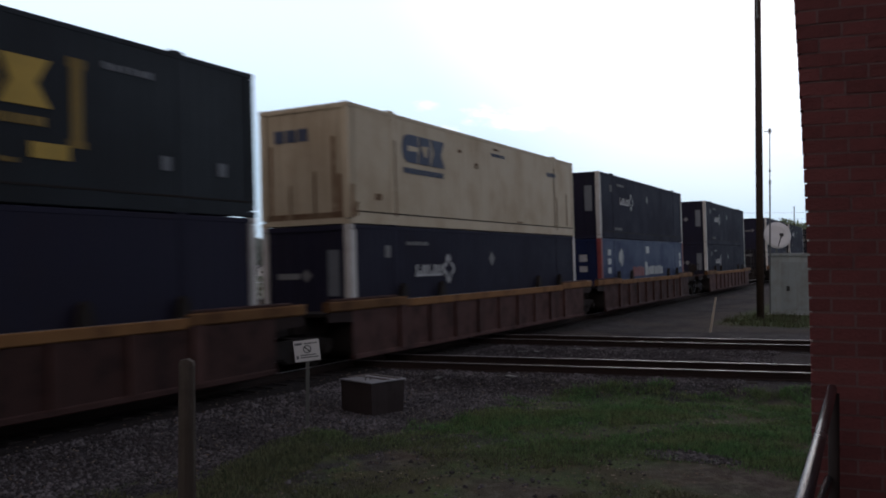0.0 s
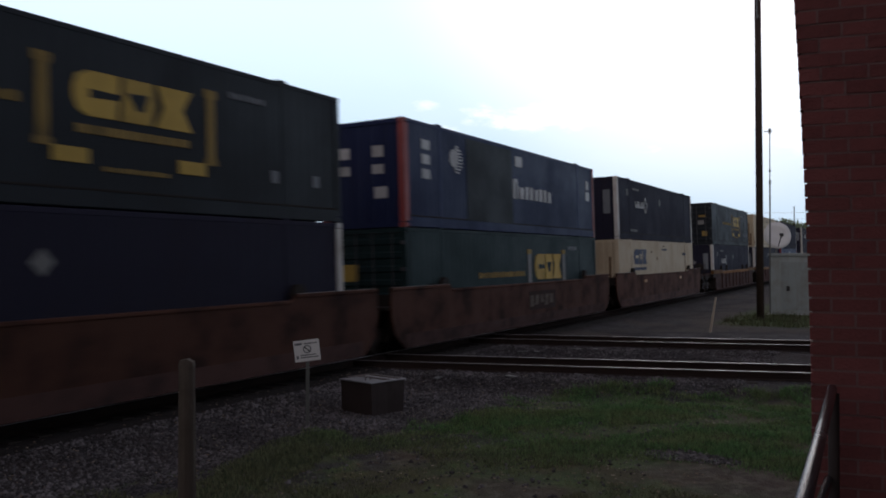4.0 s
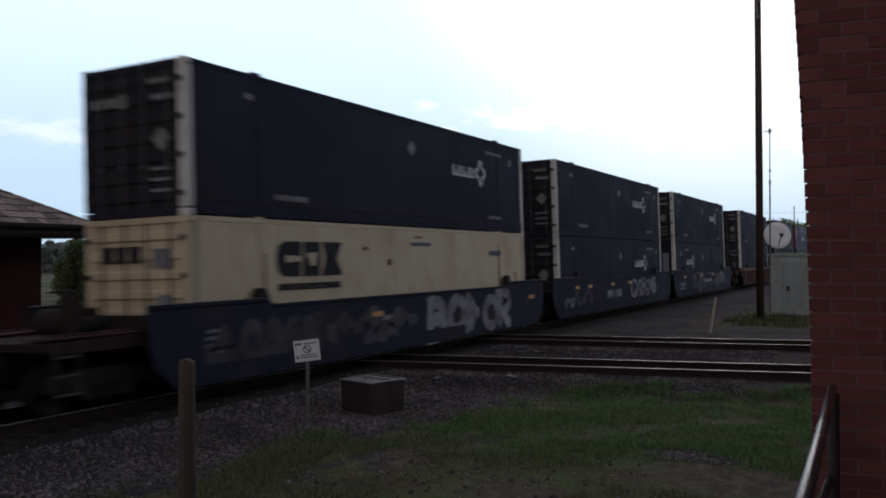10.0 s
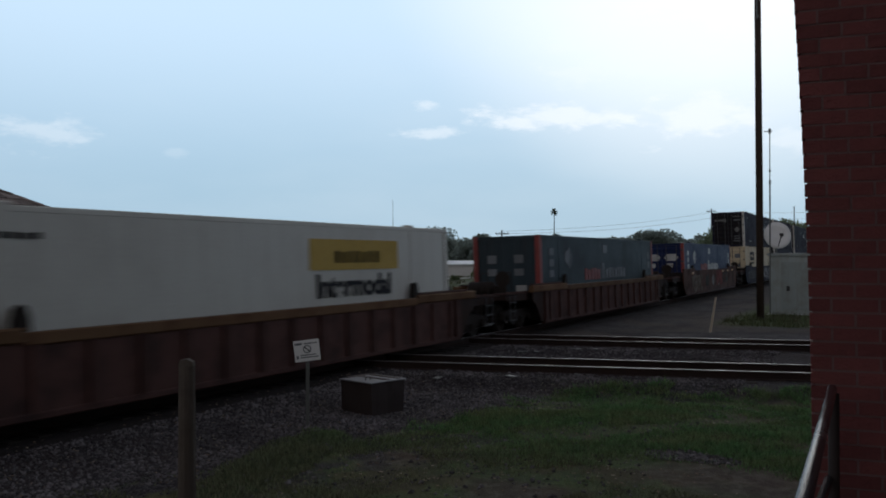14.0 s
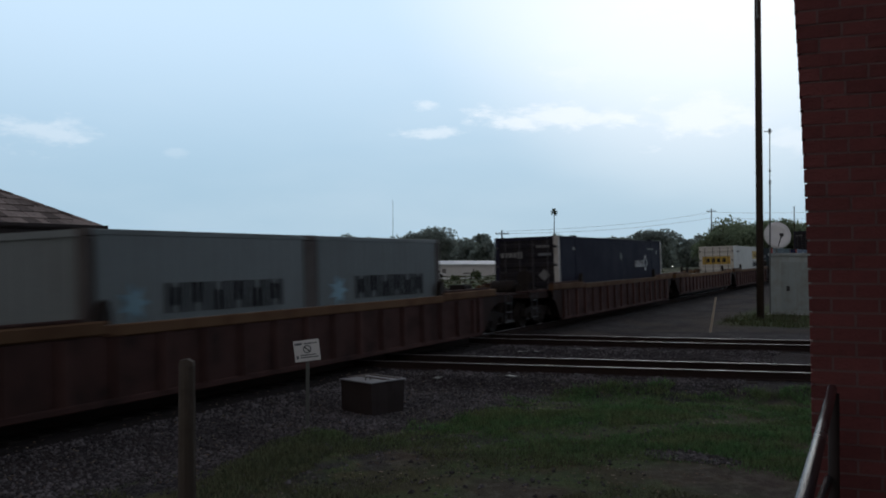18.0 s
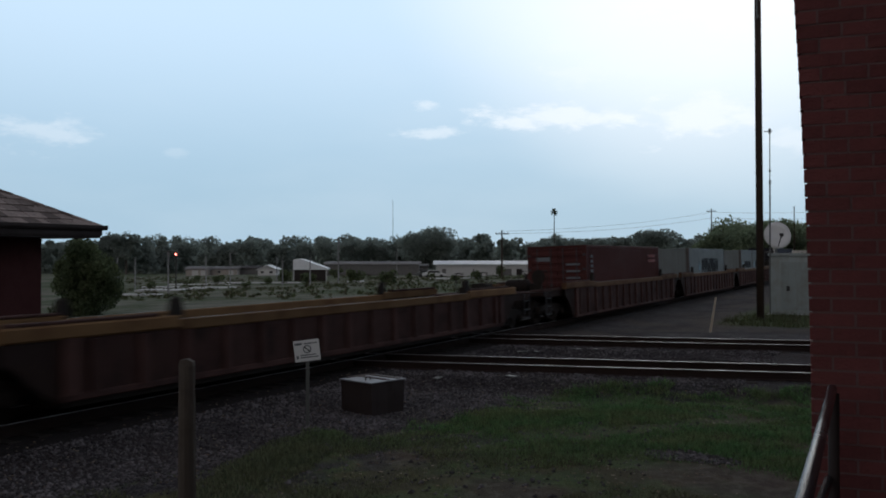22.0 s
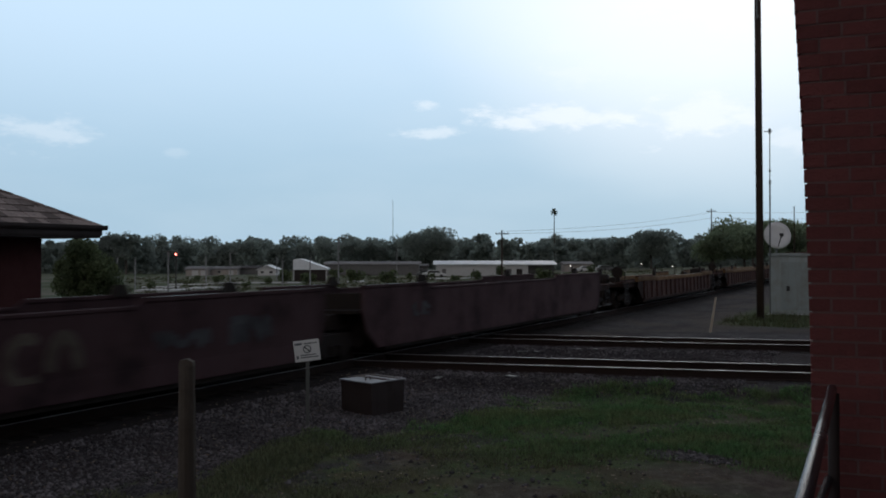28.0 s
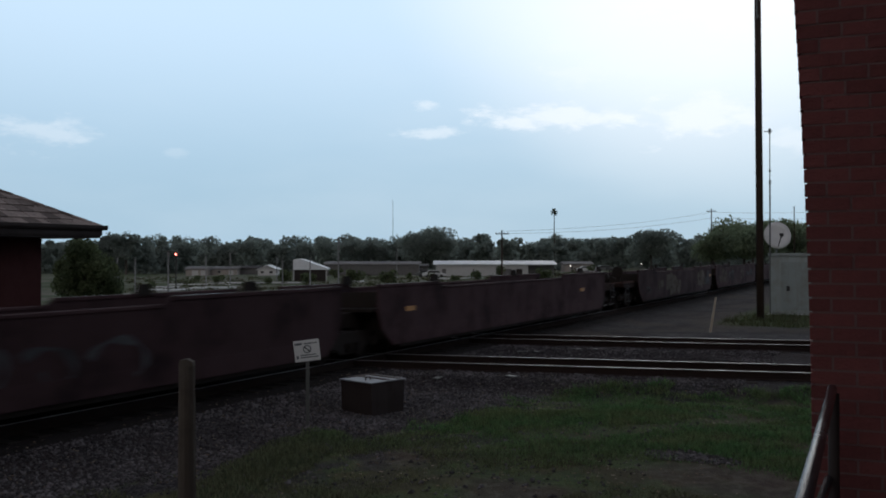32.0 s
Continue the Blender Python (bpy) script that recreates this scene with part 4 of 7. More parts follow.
low_house(-0.556, 225, 5.5, 1.7, "tan_wall", "low tan house with a pale garage door", "grey_wall", garage=((-1.2, 0.4), (1.0, 2.4)))
low_house(-0.505, 228, 9, 1.6, "tan_wall", "low tan house with a dull roof", "grey_wall", garage=((2.4, 3.6),))
low_house(-0.445, 232, 7, 1.7, "grey_wall", "low dull building among the trees", windows=False)
low_house(-0.398, 212, 4.2, 1.5, "white_wall", "small pale house with a gable roof", "tin_roof", gable=True)
low_house(-0.16, 200, 21, 2.5, "grey_wall", "long dull grey building below the trees", "grey_wall", windows=False)
low_house(-0.065, 206, 6, 1.9, "grey_wall", "small dull shed beside a long building")
low_house(0.305, 225, 7, 1.9, "tan_wall", "small pale building by the trees", "grey_wall")
# pale paved strips of the parking ground
for px, depth, w, dd in ((-0.691, 87, 4.6, 0.8), (-0.621, 108, 6.6, 2.2), (-0.640, 122, 5.0, 0.9), (-0.518, 116, 5.4, 1.6), (-0.55, 134, 9.0, 0.7), (-0.416, 142, 15.5, 0.8), (-0.198, 142, 2.4, 1.6), (0.03, 150, 9, 1.0)):
    x, y = way(px, depth)
    single("paved_strip", Mesh().box(-w / 2, w / 2, -dd, dd, -0.3, 0.16), "pale_pave", "pale concrete strip of a parking ground", "pavement", pose(x, y, ground_height(x, y), 0, 0, math.degrees(YAW) - 90), kind="structure")


def slim_pole(px, depth, top, label, lamp=False, arms=False):
    x, y = way(px, depth)
    g = ground_height(x, y)
    t = thing("street_lamp" if lamp else "power_pole", label, "pole", pose(x, y, g, 0, 0, math.degrees(YAW) - 90))
    thin = lamp or top < 3
    part("shaft", Mesh().pipe((0, 0, 0), (0, 0, top - g), 0.09 if thin else 0.16, 0.07 if thin else 0.11, 8), "pale_pole" if thin else "pole_wood", t)
    if thin and not lamp:
        part("cap", Mesh().box(-0.12, 0.12, -0.1, 0.1, top - g, top - g + 0.12, c=0.02), "galvanised", t)
    if lamp:
        part("lamp_head", Mesh().box(-0.1, 0.9, -0.12, 0.12, top - g - 0.05, top - g + 0.1, c=0.03), "galvanised", t)
    if arms:
        part("crossarm", Mesh().box(-1.1, 1.1, -0.06, 0.06, top - g - 0.7, top - g - 0.55), "pole_wood", t)
        for i in (-1, -0.4, 0.4, 1):
            part("insulator", Mesh().pipe((i, 0, top - g - 0.55), (i, 0, top - g - 0.35), 0.06), "dark_paint", t)


slim_pole(-0.236, 110, 4.6, "thin grey lamp post in the parking ground", lamp=True)
slim_pole(-0.104, 170, 3.9, "thin grey lamp post in the parking ground", lamp=True)
slim_pole(-0.62, 90, 2.9, "thin grey post beside a railway signal", lamp=True)
slim_pole(-0.48, 140, 3.0, "thin grey lamp post in the parking ground", lamp=True)
for px, depth, top in ((-0.735, 120, 2.2), (-0.695, 118, 2.1), (-0.535, 125, 2.4), (-0.375, 150, 2.3), (-0.362, 128, 1.9), (-0.30, 118, 2.3)):
    slim_pole(px, depth, top, "thin grey post in the rough ground")
slim_pole(0.133, 150, 6.75, "brown timber power pole", arms=True)
slim_pole(0.606, 200, 13.0, "brown timber power pole with a crossarm", arms=True)
slim_pole(0.793, 200, 13.5, "brown timber power pole", arms=False)
x, y = way(-0.113, 600)
tower = thing("radio_mast", "very thin distant radio mast", "mast", pose(x, y, -2))
part("tube", Mesh().pipe((0, 0, 0), (0, 0, 41.5), 0.22, 0.14, 6), "galvanised", tower)
x, y = way(-0.603, 90)
sig = thing("signal_light", "railway signal head showing a red light", "signal", pose(x, y, 2.65, 0, 0, math.degrees(YAW) - 90))
part("hood", Mesh().lathe([(0.30, -0.02), (0.30, 0.1), (0.1, 0.14)], (0, 0, 0), "y", 16).box(-0.05, 0.05, 0.05, 0.12, -3.5, 0.0), "black", sig)
part("lens", Mesh().lathe([(0.085, -0.06), (0.07, -0.09), (0.03, -0.1)], (0, 0, 0), "y", 14), "red_lens", sig, "lit red lens")


# low shrubs and parked cars scattered over the rough ground
def shrub(px, depth, size, seed):
    x, y = way(px, depth)
    rnd = random.Random(seed)
    t = thing("shrub", "small dark shrub in rough grass", "shrub", pose(x, y, ground_height(x, y)))
    me = Mesh()
    for i in range(5):
        leaf_cloud(me, rnd, (rnd.uniform(-0.4, 0.4) * size, rnd.uniform(-0.4, 0.4) * size, rnd.uniform(0.2, 0.7) * size), (size * 0.34, size * 0.34, size * 0.3), 150, size * 0.075)
    part("stem", Mesh().pipe((0, 0, 0), (0, 0, size * 0.5), 0.05, 0.03, 6), "bark", t)
    part("leaves", me, "leaf_near", t)


rnd = random.Random(31)
for i in range(22):
    shrub(-0.72 + i * 0.053 + rnd.uniform(-0.012, 0.012), rnd.uniform(105, 185), rnd.uniform(0.9, 2.3), 100 + i)


def parked_car(px, depth, turn, paint, label):
    x, y = way(px, depth)
    t = thing("parked_car", label, "car", pose(x, y, ground_height(x, y), 0, 0, math.degrees(YAW) - 90 + turn))
    ring = [(-2.2, 0.35), (2.2, 0.35), (2.25, 0.75), (1.5, 0.9), (0.9, 1.38), (-1.0, 1.4), (-1.7, 0.95), (-2.25, 0.85)]
    part("body", Mesh().prism(ring, -0.85, 0.85, axis="y"), paint, t)
    part("window", Mesh().prism([(-1.45, 0.95), (1.2, 0.92), (0.8, 1.3), (-0.95, 1.32)], -0.87, 0.87, axis="y"), "black", t)
    w = shared_wheel()
    for sx in (-1.35, 1.35):
        for sy in (-0.8, 0.8):
            part("wheel", w, "black", t, m=pose(sx, sy, 0.32))


def shared_wheel(keep=[]):
    if not keep:
        keep.append(Mesh().lathe([(0.1, -0.1), (0.32, -0.1), (0.32, 0.1), (0.1, 0.1)], (0, 0, 0), "y", 14).data("wheel", "black"))
    return keep[0]


for px, depth, turn, paint in ((0.325, 205, 0, "sign_white"), (0.365, 210, 8, "galvanised"), (-0.02, 172, 4, "sign_white"), (-0.035, 176, 0, "galvanised")):
    parked_car(px, depth, turn, paint, "parked pale car far beyond the tracks")


# wires strung over the far poles
def wire(a, b, sag, name="power_line"):
    me = Mesh()
    a, b = Vector(a), Vector(b)
    pts = [a.lerp(b, i / 16) - Vector((0, 0, sag * 4 * (i / 16) * (1 - i / 16))) for i in range(17)]
    for p, q in zip(pts, pts[1:]):
        me.pipe(p, q, 0.022, sides=5)
    single(name, me, "dark_paint", "thin dark power line strung between poles", "wire")


for dz in (-0.4, -1.7):
    x0, y0 = way(0.133, 150)
    x1, y1 = way(0.606, 200)
    x2, y2 = way(1.2, 170)
    wire((x0, y0, 6.7 + dz * 0.3), (x1, y1, 12.6 + dz), 0.8)
    wire((x1, y1, 12.6 + dz), (x2, y2, 12.9 + dz), 0.8)
lamp = thing("yard_lamp", "distant lit white yard lamp on a pole", "lamp", pose(*way(0.288, 200), 0.2))
part("bulb", Mesh().lathe([(0.02, -0.10), (0.08, -0.06), (0.10, 0.0), (0.08, 0.06), (0.02, 0.10)], (0, 0, 0), "z", 12), "white_lens", lamp, "lit white bulb")
part("pole", Mesh().pipe((0, 0, -3.0), (0, 0, -0.12), 0.06), "pale_pole", lamp)
lamp = copy_thing(lamp, pose(*way(0.447, 210), 0.55))
lamp = copy_thing(lamp, pose(*way(0.518, 205), -0.1))


# ---- the train ----
SPEED, TRACK_Y, LEAN = 16.2, 12.658, -1.867
BOX_W, TALL, LOW = 2.591, 2.896, 2.591
SHARED = {}


def shared(key, build):
    if key not in SHARED:
        SHARED[key] = build()
    return SHARED[key]


def corrugated(length, z0, z1, depth, pitch, y):
    """An upright sheet along x with trapezoid folds, outer face at y, folds towards +y."""
    me, pts, x, k = Mesh(), [], -length / 2, 0
    while x < length / 2 - 1e-6:
        for dx, dy in ((0, 0), (pitch * 0.38, 0), (pitch * 0.5, depth), (pitch * 0.88, depth)):
            if x + dx < length / 2:
                pts.append((x + dx, y + dy))
        x += pitch
    pts.append((length / 2, y))
    v = [(px, py, z) for px, py in pts for z in (z0, z1)] + [(px, py + 0.03 + depth, z) for px, py in pts for z in (z0, z1)]
    n = len(pts)
    f = [(2 * i, 2 * i + 2, 2 * i + 3, 2 * i + 1) for i in range(n - 1)]
    f += [(2 * n + 2 * i + 1, 2 * n + 2 * i + 3, 2 * n + 2 * i + 2, 2 * n + 2 * i) for i in range(n - 1)]
    f += [(2 * i + 1, 2 * i + 3, 2 * n + 2 * i + 3, 2 * n + 2 * i + 1) for i in range(n - 1)]
    return me.add(v, f)


def slab(parent, name, mat, x0, x1, z0, z1, label="", lean=0.0, proud=0.012, y=-BOX_W / 2):
    """A thin marking on the near side; lean shifts its top along x."""
    me = Mesh().prism([(x0, z0), (x1, z0), (x1 + lean, z1), (x0 + lean, z1)], y - proud, y + 0.004, axis="y")
    return part(name, me, mat, parent, label)


def arrow_logo(p, x, z, size=1.0, mat="mark_white"):
    """A run of plain blocks and a pointed emblem with a dark heart."""
    for i in range(9):
        a, top = 0.02 + i * 0.168, (0.46, 0.30, 0.46, 0.44)[i % 4]
        ring = [(x + a * size, z + 0.18 * size), (x + (a + 0.085) * size, z + 0.18 * size), (x + (a + 0.105) * size, z + top * size), (x + (a + 0.02) * size, z + top * size)]
        part("logo_block", Mesh().prism(ring, -BOX_W / 2 - 0.012, -BOX_W / 2 + 0.004, axis="y"), mat, p)
    part("logo_block", Mesh().prism([(x, z + 0.14 * size), (x + 1.5 * size, z + 0.14 * size), (x + 1.5 * size, z + 0.20 * size), (x, z + 0.20 * size)], -BOX_W / 2 - 0.014, -BOX_W / 2 + 0.004, axis="y"), mat, p)
    c, r = (x + 1.92 * size, z + 0.33 * size), 0.42 * size
    ring = []
    for i in range(16):
        a, q = math.pi / 8 * i, r * (1.0, 0.86, 0.60, 0.86)[i % 4]
        ring.append((c[0] + q * math.cos(a) * 0.92, c[1] + q * math.sin(a)))
    part("logo_emblem", Mesh().prism(ring, -BOX_W / 2 - 0.012, -BOX_W / 2, axis="y"), mat, p)
    ring = [(c[0] + q * size * math.cos(math.pi / 4 * i), c[1] + q * size * math.sin(math.pi / 4 * i)) for i, q in enumerate((0.27, 0.15) * 4)]
    part("logo_heart", Mesh().prism(ring, -BOX_W / 2 - 0.018, -BOX_W / 2, axis="y"), "box_navy", p)


def block_logo(p, x0, x1, z0, z1, mat, base, under=True):
    """Three chunky slabs in a row, the first rounded, the last waisted, over a thin broken line."""
    zb = z0 + (0.28 * (z1 - z0) if under else 0)
    y = -BOX_W / 2

    def at(ring, proud, name, m):
        part(name, Mesh().prism([(x0 + (x1 - x0) * u, zb + (z1 - zb) * v) for u, v in ring], y - proud, y + 0.003, axis="y"), m, p)
    at([(0.10, 0.0), (0.33, 0.0), (0.36, 1.0), (0.12, 1.0), (0.035, 0.88), (0.0, 0.62), (0.0, 0.36), (0.03, 0.13)], 0.012, "logo_slab", mat)
    at([(0.37, 0.0), (0.62, 0.0), (0.66, 0.5), (0.64, 1.0), (0.40, 1.0)], 0.012, "logo_slab", mat)
    at([(0.66, 0.0), (1.0, 0.0), (0.91, 0.5), (1.0, 1.0), (0.68, 1.0), (0.74, 0.5)], 0.012, "logo_slab", mat)
    at([(0.12, 0.40), (0.36, 0.44), (0.36, 0.58), (0.12, 0.60)], 0.017, "logo_nick", base)
    at([(0.42, 0.66), (0.60, 0.70), (0.56, 0.30), (0.50, 0.28)], 0.017, "logo_nick", base)
    if under:
        for i in range(9):
            slab(p, "small_mark", "mark_tan" if mat == "mark_yellow" else mat, x0 + 0.05 + i * (x1 - x0 - 0.1) / 9, x0 + 0.05 + (i + 0.82) * (x1 - x0 - 0.1) / 9, z0, z0 + (z1 - z0) * 0.14)


def diamond(p, x, z, r, mat="mark_grey"):
    """A placard standing on its corner."""
    part("diamond_placard", Mesh().prism([(x - r, z), (x, z - r), (x + r, z), (x, z + r)], -BOX_W / 2 - 0.01, -BOX_W / 2, axis="y"), mat, p)


def bars(p, x0, x1, z0, z1, count, mat, name="lettering_bar"):
    """A row of plain blocks in place of lettering."""
    w = (x1 - x0) / count
    for i in range(count):
        slab(p, name, mat, x0 + i * w, x0 + (i + 0.70) * w, z0, z1 - (0.12 * (z1 - z0) if i % 3 == 1 else 0))


def globe(p, x, z, r, mat="mark_white"):
    """A round emblem: a lobed solid patch on one side, level stripes on the other."""
    ring = [(x + r * q * math.cos(a), z + r * q * math.sin(a)) for a, q in ((1.45, 0.95), (1.9, 0.70), (2.4, 0.92), (2.8, 0.98), (3.3, 1.0), (3.8, 0.84), (4.2, 0.62), (4.5, 0.88), (4.85, 0.55), (5.6, 0.30), (0.5, 0.45))]
    part("logo_patch", Mesh().prism(ring, -BOX_W / 2 - 0.013, -BOX_W / 2 + 0.004, axis="y"), mat, p)
    for i in range(9):
        h = -r + (i + 0.5) * 2 * r / 9
        half = math.sqrt(max(r * r - h * h, 0.0))
        slab(p, "logo_stripe", mat, x - 0.1 * half, x + half, z + h - r * 0.055, z + h + r * 0.055)


def word(p, text, x, z, height, mat, wide=1.0):
    """Raised lettering in the built-in font on the near side."""
    cu = bpy.data.curves.new("lettering", "FONT")
    cu.body, cu.size, cu.extrude, cu.offset = text, height * 1.38, 0.006, 0.022
    ob = new("lettering", cu)
    dg = bpy.context.evaluated_depsgraph_get()
    me = bpy.data.meshes.new_from_object(ob.evaluated_get(dg))
    bpy.data.objects.remove(ob)
    me.materials.clear()
    me.materials.append(M[mat])
    o = new("lettering", me)
    o.parent = p
    o.matrix_basis = pose(x, -BOX_W / 2 - 0.008, z, 90, 0, 0) @ Matrix.Diagonal((wide, 1, 1, 1))
    return o


def container(label, length, height, mat, post="", rear="plain", rear_post="", folds=0.004, pitch=0.30, group="stacked freight containers"):
    """An intermodal container, base at z = 0, its long way along x, its rear at -length / 2."""
    c = thing("shipping_container", label, "container", group=group)
    L, H, W = length / 2, height, BOX_W / 2
    post = post or mat
    rear_post = rear_post or post
    key = (length, height, mat)
    side = shared(("side",) + key, lambda: corrugated(length - 0.5, 0.17, H - 0.10, folds, pitch, -W + 0.006).data("side_panel", mat))
    part("side_panel", side, mat, c)
    part("side_panel", side, mat, c, m=pose(0, 0, 0, 0, 0, 180))

    def roof():
        me = Mesh()
        me.box(-L + 0.03, L - 0.03, -W + 0.05, W - 0.05, H - 0.05, H - 0.025)
        for i in range(int(length / 0.6)):
            x = -L + 0.35 + i * 0.6
            me.box(x, x + 0.3, -W + 0.15, W - 0.15, H - 0.025, H - 0.012)
        return me.data("roof_panel", mat)
    part("roof_panel", shared(("roof",) + key, roof), mat, c)
    part("floor_frame", shared(("floor",) + key, lambda: Mesh().box(-L + 0.1, L - 0.1, -W + 0.06, W - 0.06, 0.06, 0.16).data("floor_frame", "under")), mat, c)
    for s in (-1, 1):
        part("top_rail", shared(("toprail",) + key, lambda: Mesh().box(-L + 0.17, L - 0.17, -0.05, 0.05, H - 0.11, H - 0.005, c=0.015).data("top_rail", mat)), mat, c, m=pose(0, s * (W - 0.05), 0))
        part("bottom_rail", shared(("botrail",) + key, lambda: Mesh().box(-L + 0.17, L - 0.17, -0.05, 0.05, 0.02, 0.30 if length > 15 else 0.18, c=0.015).data("bottom_rail", mat)), mat, c, m=pose(0, s * (W - 0.05), 0))
        # thin dark strip stands in for the shadow line over the bottom rail
        if length > 15:
            part("rail_seam", shared(("seam", length), lambda: Mesh().box(-L + 0.19, L - 0.19, -0.006, 0.006, 0.295, 0.33).data("rail_seam", "under")), mat, c, "dark strip drawn as the shadow line above the rail", m=pose(0, s * (W - 0.003), 0))
    for e, pm in ((-1, rear_post), (1, post)):
        wide = 0.25 if pm in ("post_white", "post_red") and e < 0 and rear == "plain" else 0.19
        me = shared(("post", H, pm, wide), lambda: Mesh().box(0.0, wide, -0.085, 0.085, 0.15, H - 0.13, c=0.02).data("corner_post", pm))
        cast = shared(("cast", pm), lambda: Mesh().box(-0.003, 0.178, -0.088, 0.088, 0.0, 0.125, c=0.012).data("corner_casting", pm))
        for s in (-1, 1):
            turn = 0 if e < 0 else 180
            if e < 0 and s > 0 and rear == "doors" and pm == "post_white":
                dark = shared(("post", H, mat, wide), lambda: Mesh().box(0.0, wide, -0.085, 0.085, 0.15, H - 0.13, c=0.02).data("corner_post", mat))
                dcast = shared(("cast", mat), lambda: Mesh().box(-0.003, 0.178, -0.088, 0.088, 0.0, 0.125, c=0.012).data("corner_casting", mat))
                part("corner_post", dark, mat, c, m=pose(-L, W - 0.085, 0))
                part("corner_casting", dcast, mat, c, m=pose(-L, W - 0.085, 0.0))
                part("corner_casting", dcast, mat, c, m=pose(-L, W - 0.085, H - 0.125))
                continue
            part("corner_post", me, pm, c, m=pose(e * L, s * (W - 0.085), 0, 0, 0, turn))
            part("corner_casting", cast, pm, c, m=pose(e * L, s * (W - 0.085), 0.0, 0, 0, turn))
            part("corner_casting", cast, pm, c, m=pose(e * L, s * (W - 0.085), H - 0.125, 0, 0, turn))
    if length > 15:
        mid = shared(("mid", H, mat), lambda: Mesh().box(-0.09, 0.09, -0.03, 0.03, 0.1, H - 0.05, c=0.01).data("inner_post", mat))
        fit = shared(("fit", mat), lambda: Mesh().box(-0.13, 0.13, -0.10, 0.10, -0.06, 0.05, c=0.02).data("lifting_fitting", mat))
        for e in (-1, 1):
            for s in (-1, 1):
                part("inner_post", mid, mat, c, m=pose(e * 6.0, s * (W - 0.028), 0))
                part("lifting_fitting", fit, mat, c, m=pose(e * 6.0, s * (W - 0.1), H))
    # the closed front end
    part("end_wall", shared(("end",) + key, lambda: Mesh().box(L - 0.09, L - 0.05, -W + 0.16, W - 0.16, 0.1, H - 0.1).data("end_wall", mat)), mat, c)
    part("end_header", shared(("head",) + key, lambda: Mesh().box(-L + 0.01, -L + 0.13, -W + 0.17, W - 0.17, H - 0.13, H - 0.01, c=0.02).data("end_header", mat)), mat, c)
    part("end_sill", shared(("sill",) + key, lambda: Mesh().box(-L + 0.01, -L + 0.13, -W + 0.17, W - 0.17, 0.02, 0.15, c=0.02).data("end_sill", mat)), mat, c)
    if rear == "plain":
        def plain():
            ring = [(-L + 0.10, -W + 0.17), (-L + 0.07, -W + 0.17)]
            for i in range(5):
                y = -W + 0.42 + i * (2 * W - 0.84) / 4
                ring += [(-L + 0.07, y - 0.14), (-L + 0.045, y - 0.11), (-L + 0.045, y + 0.11), (-L + 0.07, y + 0.14)]
            ring += [(-L + 0.07, W - 0.17), (-L + 0.10, W - 0.17)]
            return Mesh().prism(ring, 0.15, H - 0.13, axis="z").data("end_panel", mat)
        part("end_panel", shared(("plain",) + key, plain), mat, c)
    else:
        def door():
            ring = [(0.05, 0.16), (0.0, 0.16)]
            for i in range(7):
                z = 0.30 + i * (H - 0.72) / 6
                ring += [(0.0, z - 0.04), (-0.042, z), (-0.042, z + 0.12), (0.0, z + 0.16)]
            ring += [(0.0, H - 0.14), (0.05, H - 0.14)]
            return Mesh().prism(ring, -W + 0.18, -0.012, axis="y").data("door", "door_navy" if mat == "box_navy" else mat)
        dm = shared(("door",) + key, door)
        bar = shared(("bar", H), lambda: Mesh().pipe((0, 0, 0.1), (0, 0, H - 0.1), 0.021, sides=8).box(-0.03, 0.02, -0.05, 0.05, 0.9, 1.0).data("locking_bar", "lock_bar"))
        for s in (0, 1):
            d = part("door", dm, mat, c, m=pose(-L + 0.05, 0, 0) if s == 0 else pose(-L + 0.05, W - 0.168, 0))
            hinge = shared("hinge", lambda: Mesh().box(-0.035, 0.03, -0.06, 0.06, -0.05, 0.05, c=0.012).data("hinge", "lock_bar"))
            for z in (0.4, 0.4 + (H - 0.8) / 3, 0.4 + (H - 0.8) * 2 / 3, H - 0.4):
                part("hinge", hinge, mat, d, "dark hinge on the door post", m=pose(-0.055, -W + 0.10 if s == 0 else 0.08, z))
            for y in (-W + 0.42, -0.28):
                part("locking_bar", bar, mat, d, "grey steel locking bar", m=pose(-0.062, y, 0))
    return c


def lined(label, **k):
    """The navy kind, with its blocks near the front and doors at the rear."""
    c = container(label, 16.154, TALL, "box_navy", "post_white", "doors", **k)
    arrow_logo(c, 2.75, 1.45)
    diamond(c, 0.35, 2.1, 0.2)
    bars(c, -5.5, -4.35, 0.40, 0.52, 9, "mark_grey")
    bars(c, 5.2, 6.2, 0.40, 0.50, 8, "mark_grey")
    bars(c, 5.1, 6.3, 2.42, 2.52, 9, "mark_grey")
    slab(c, "square_label", "mark_grey", -6.4, -6.15, 2.36, 2.48)
    slab(c, "square_label", "mark_grey", 6.9, 7.1, 2.2, 2.4)
    rear_marks(c, "mark_grey")
    return c


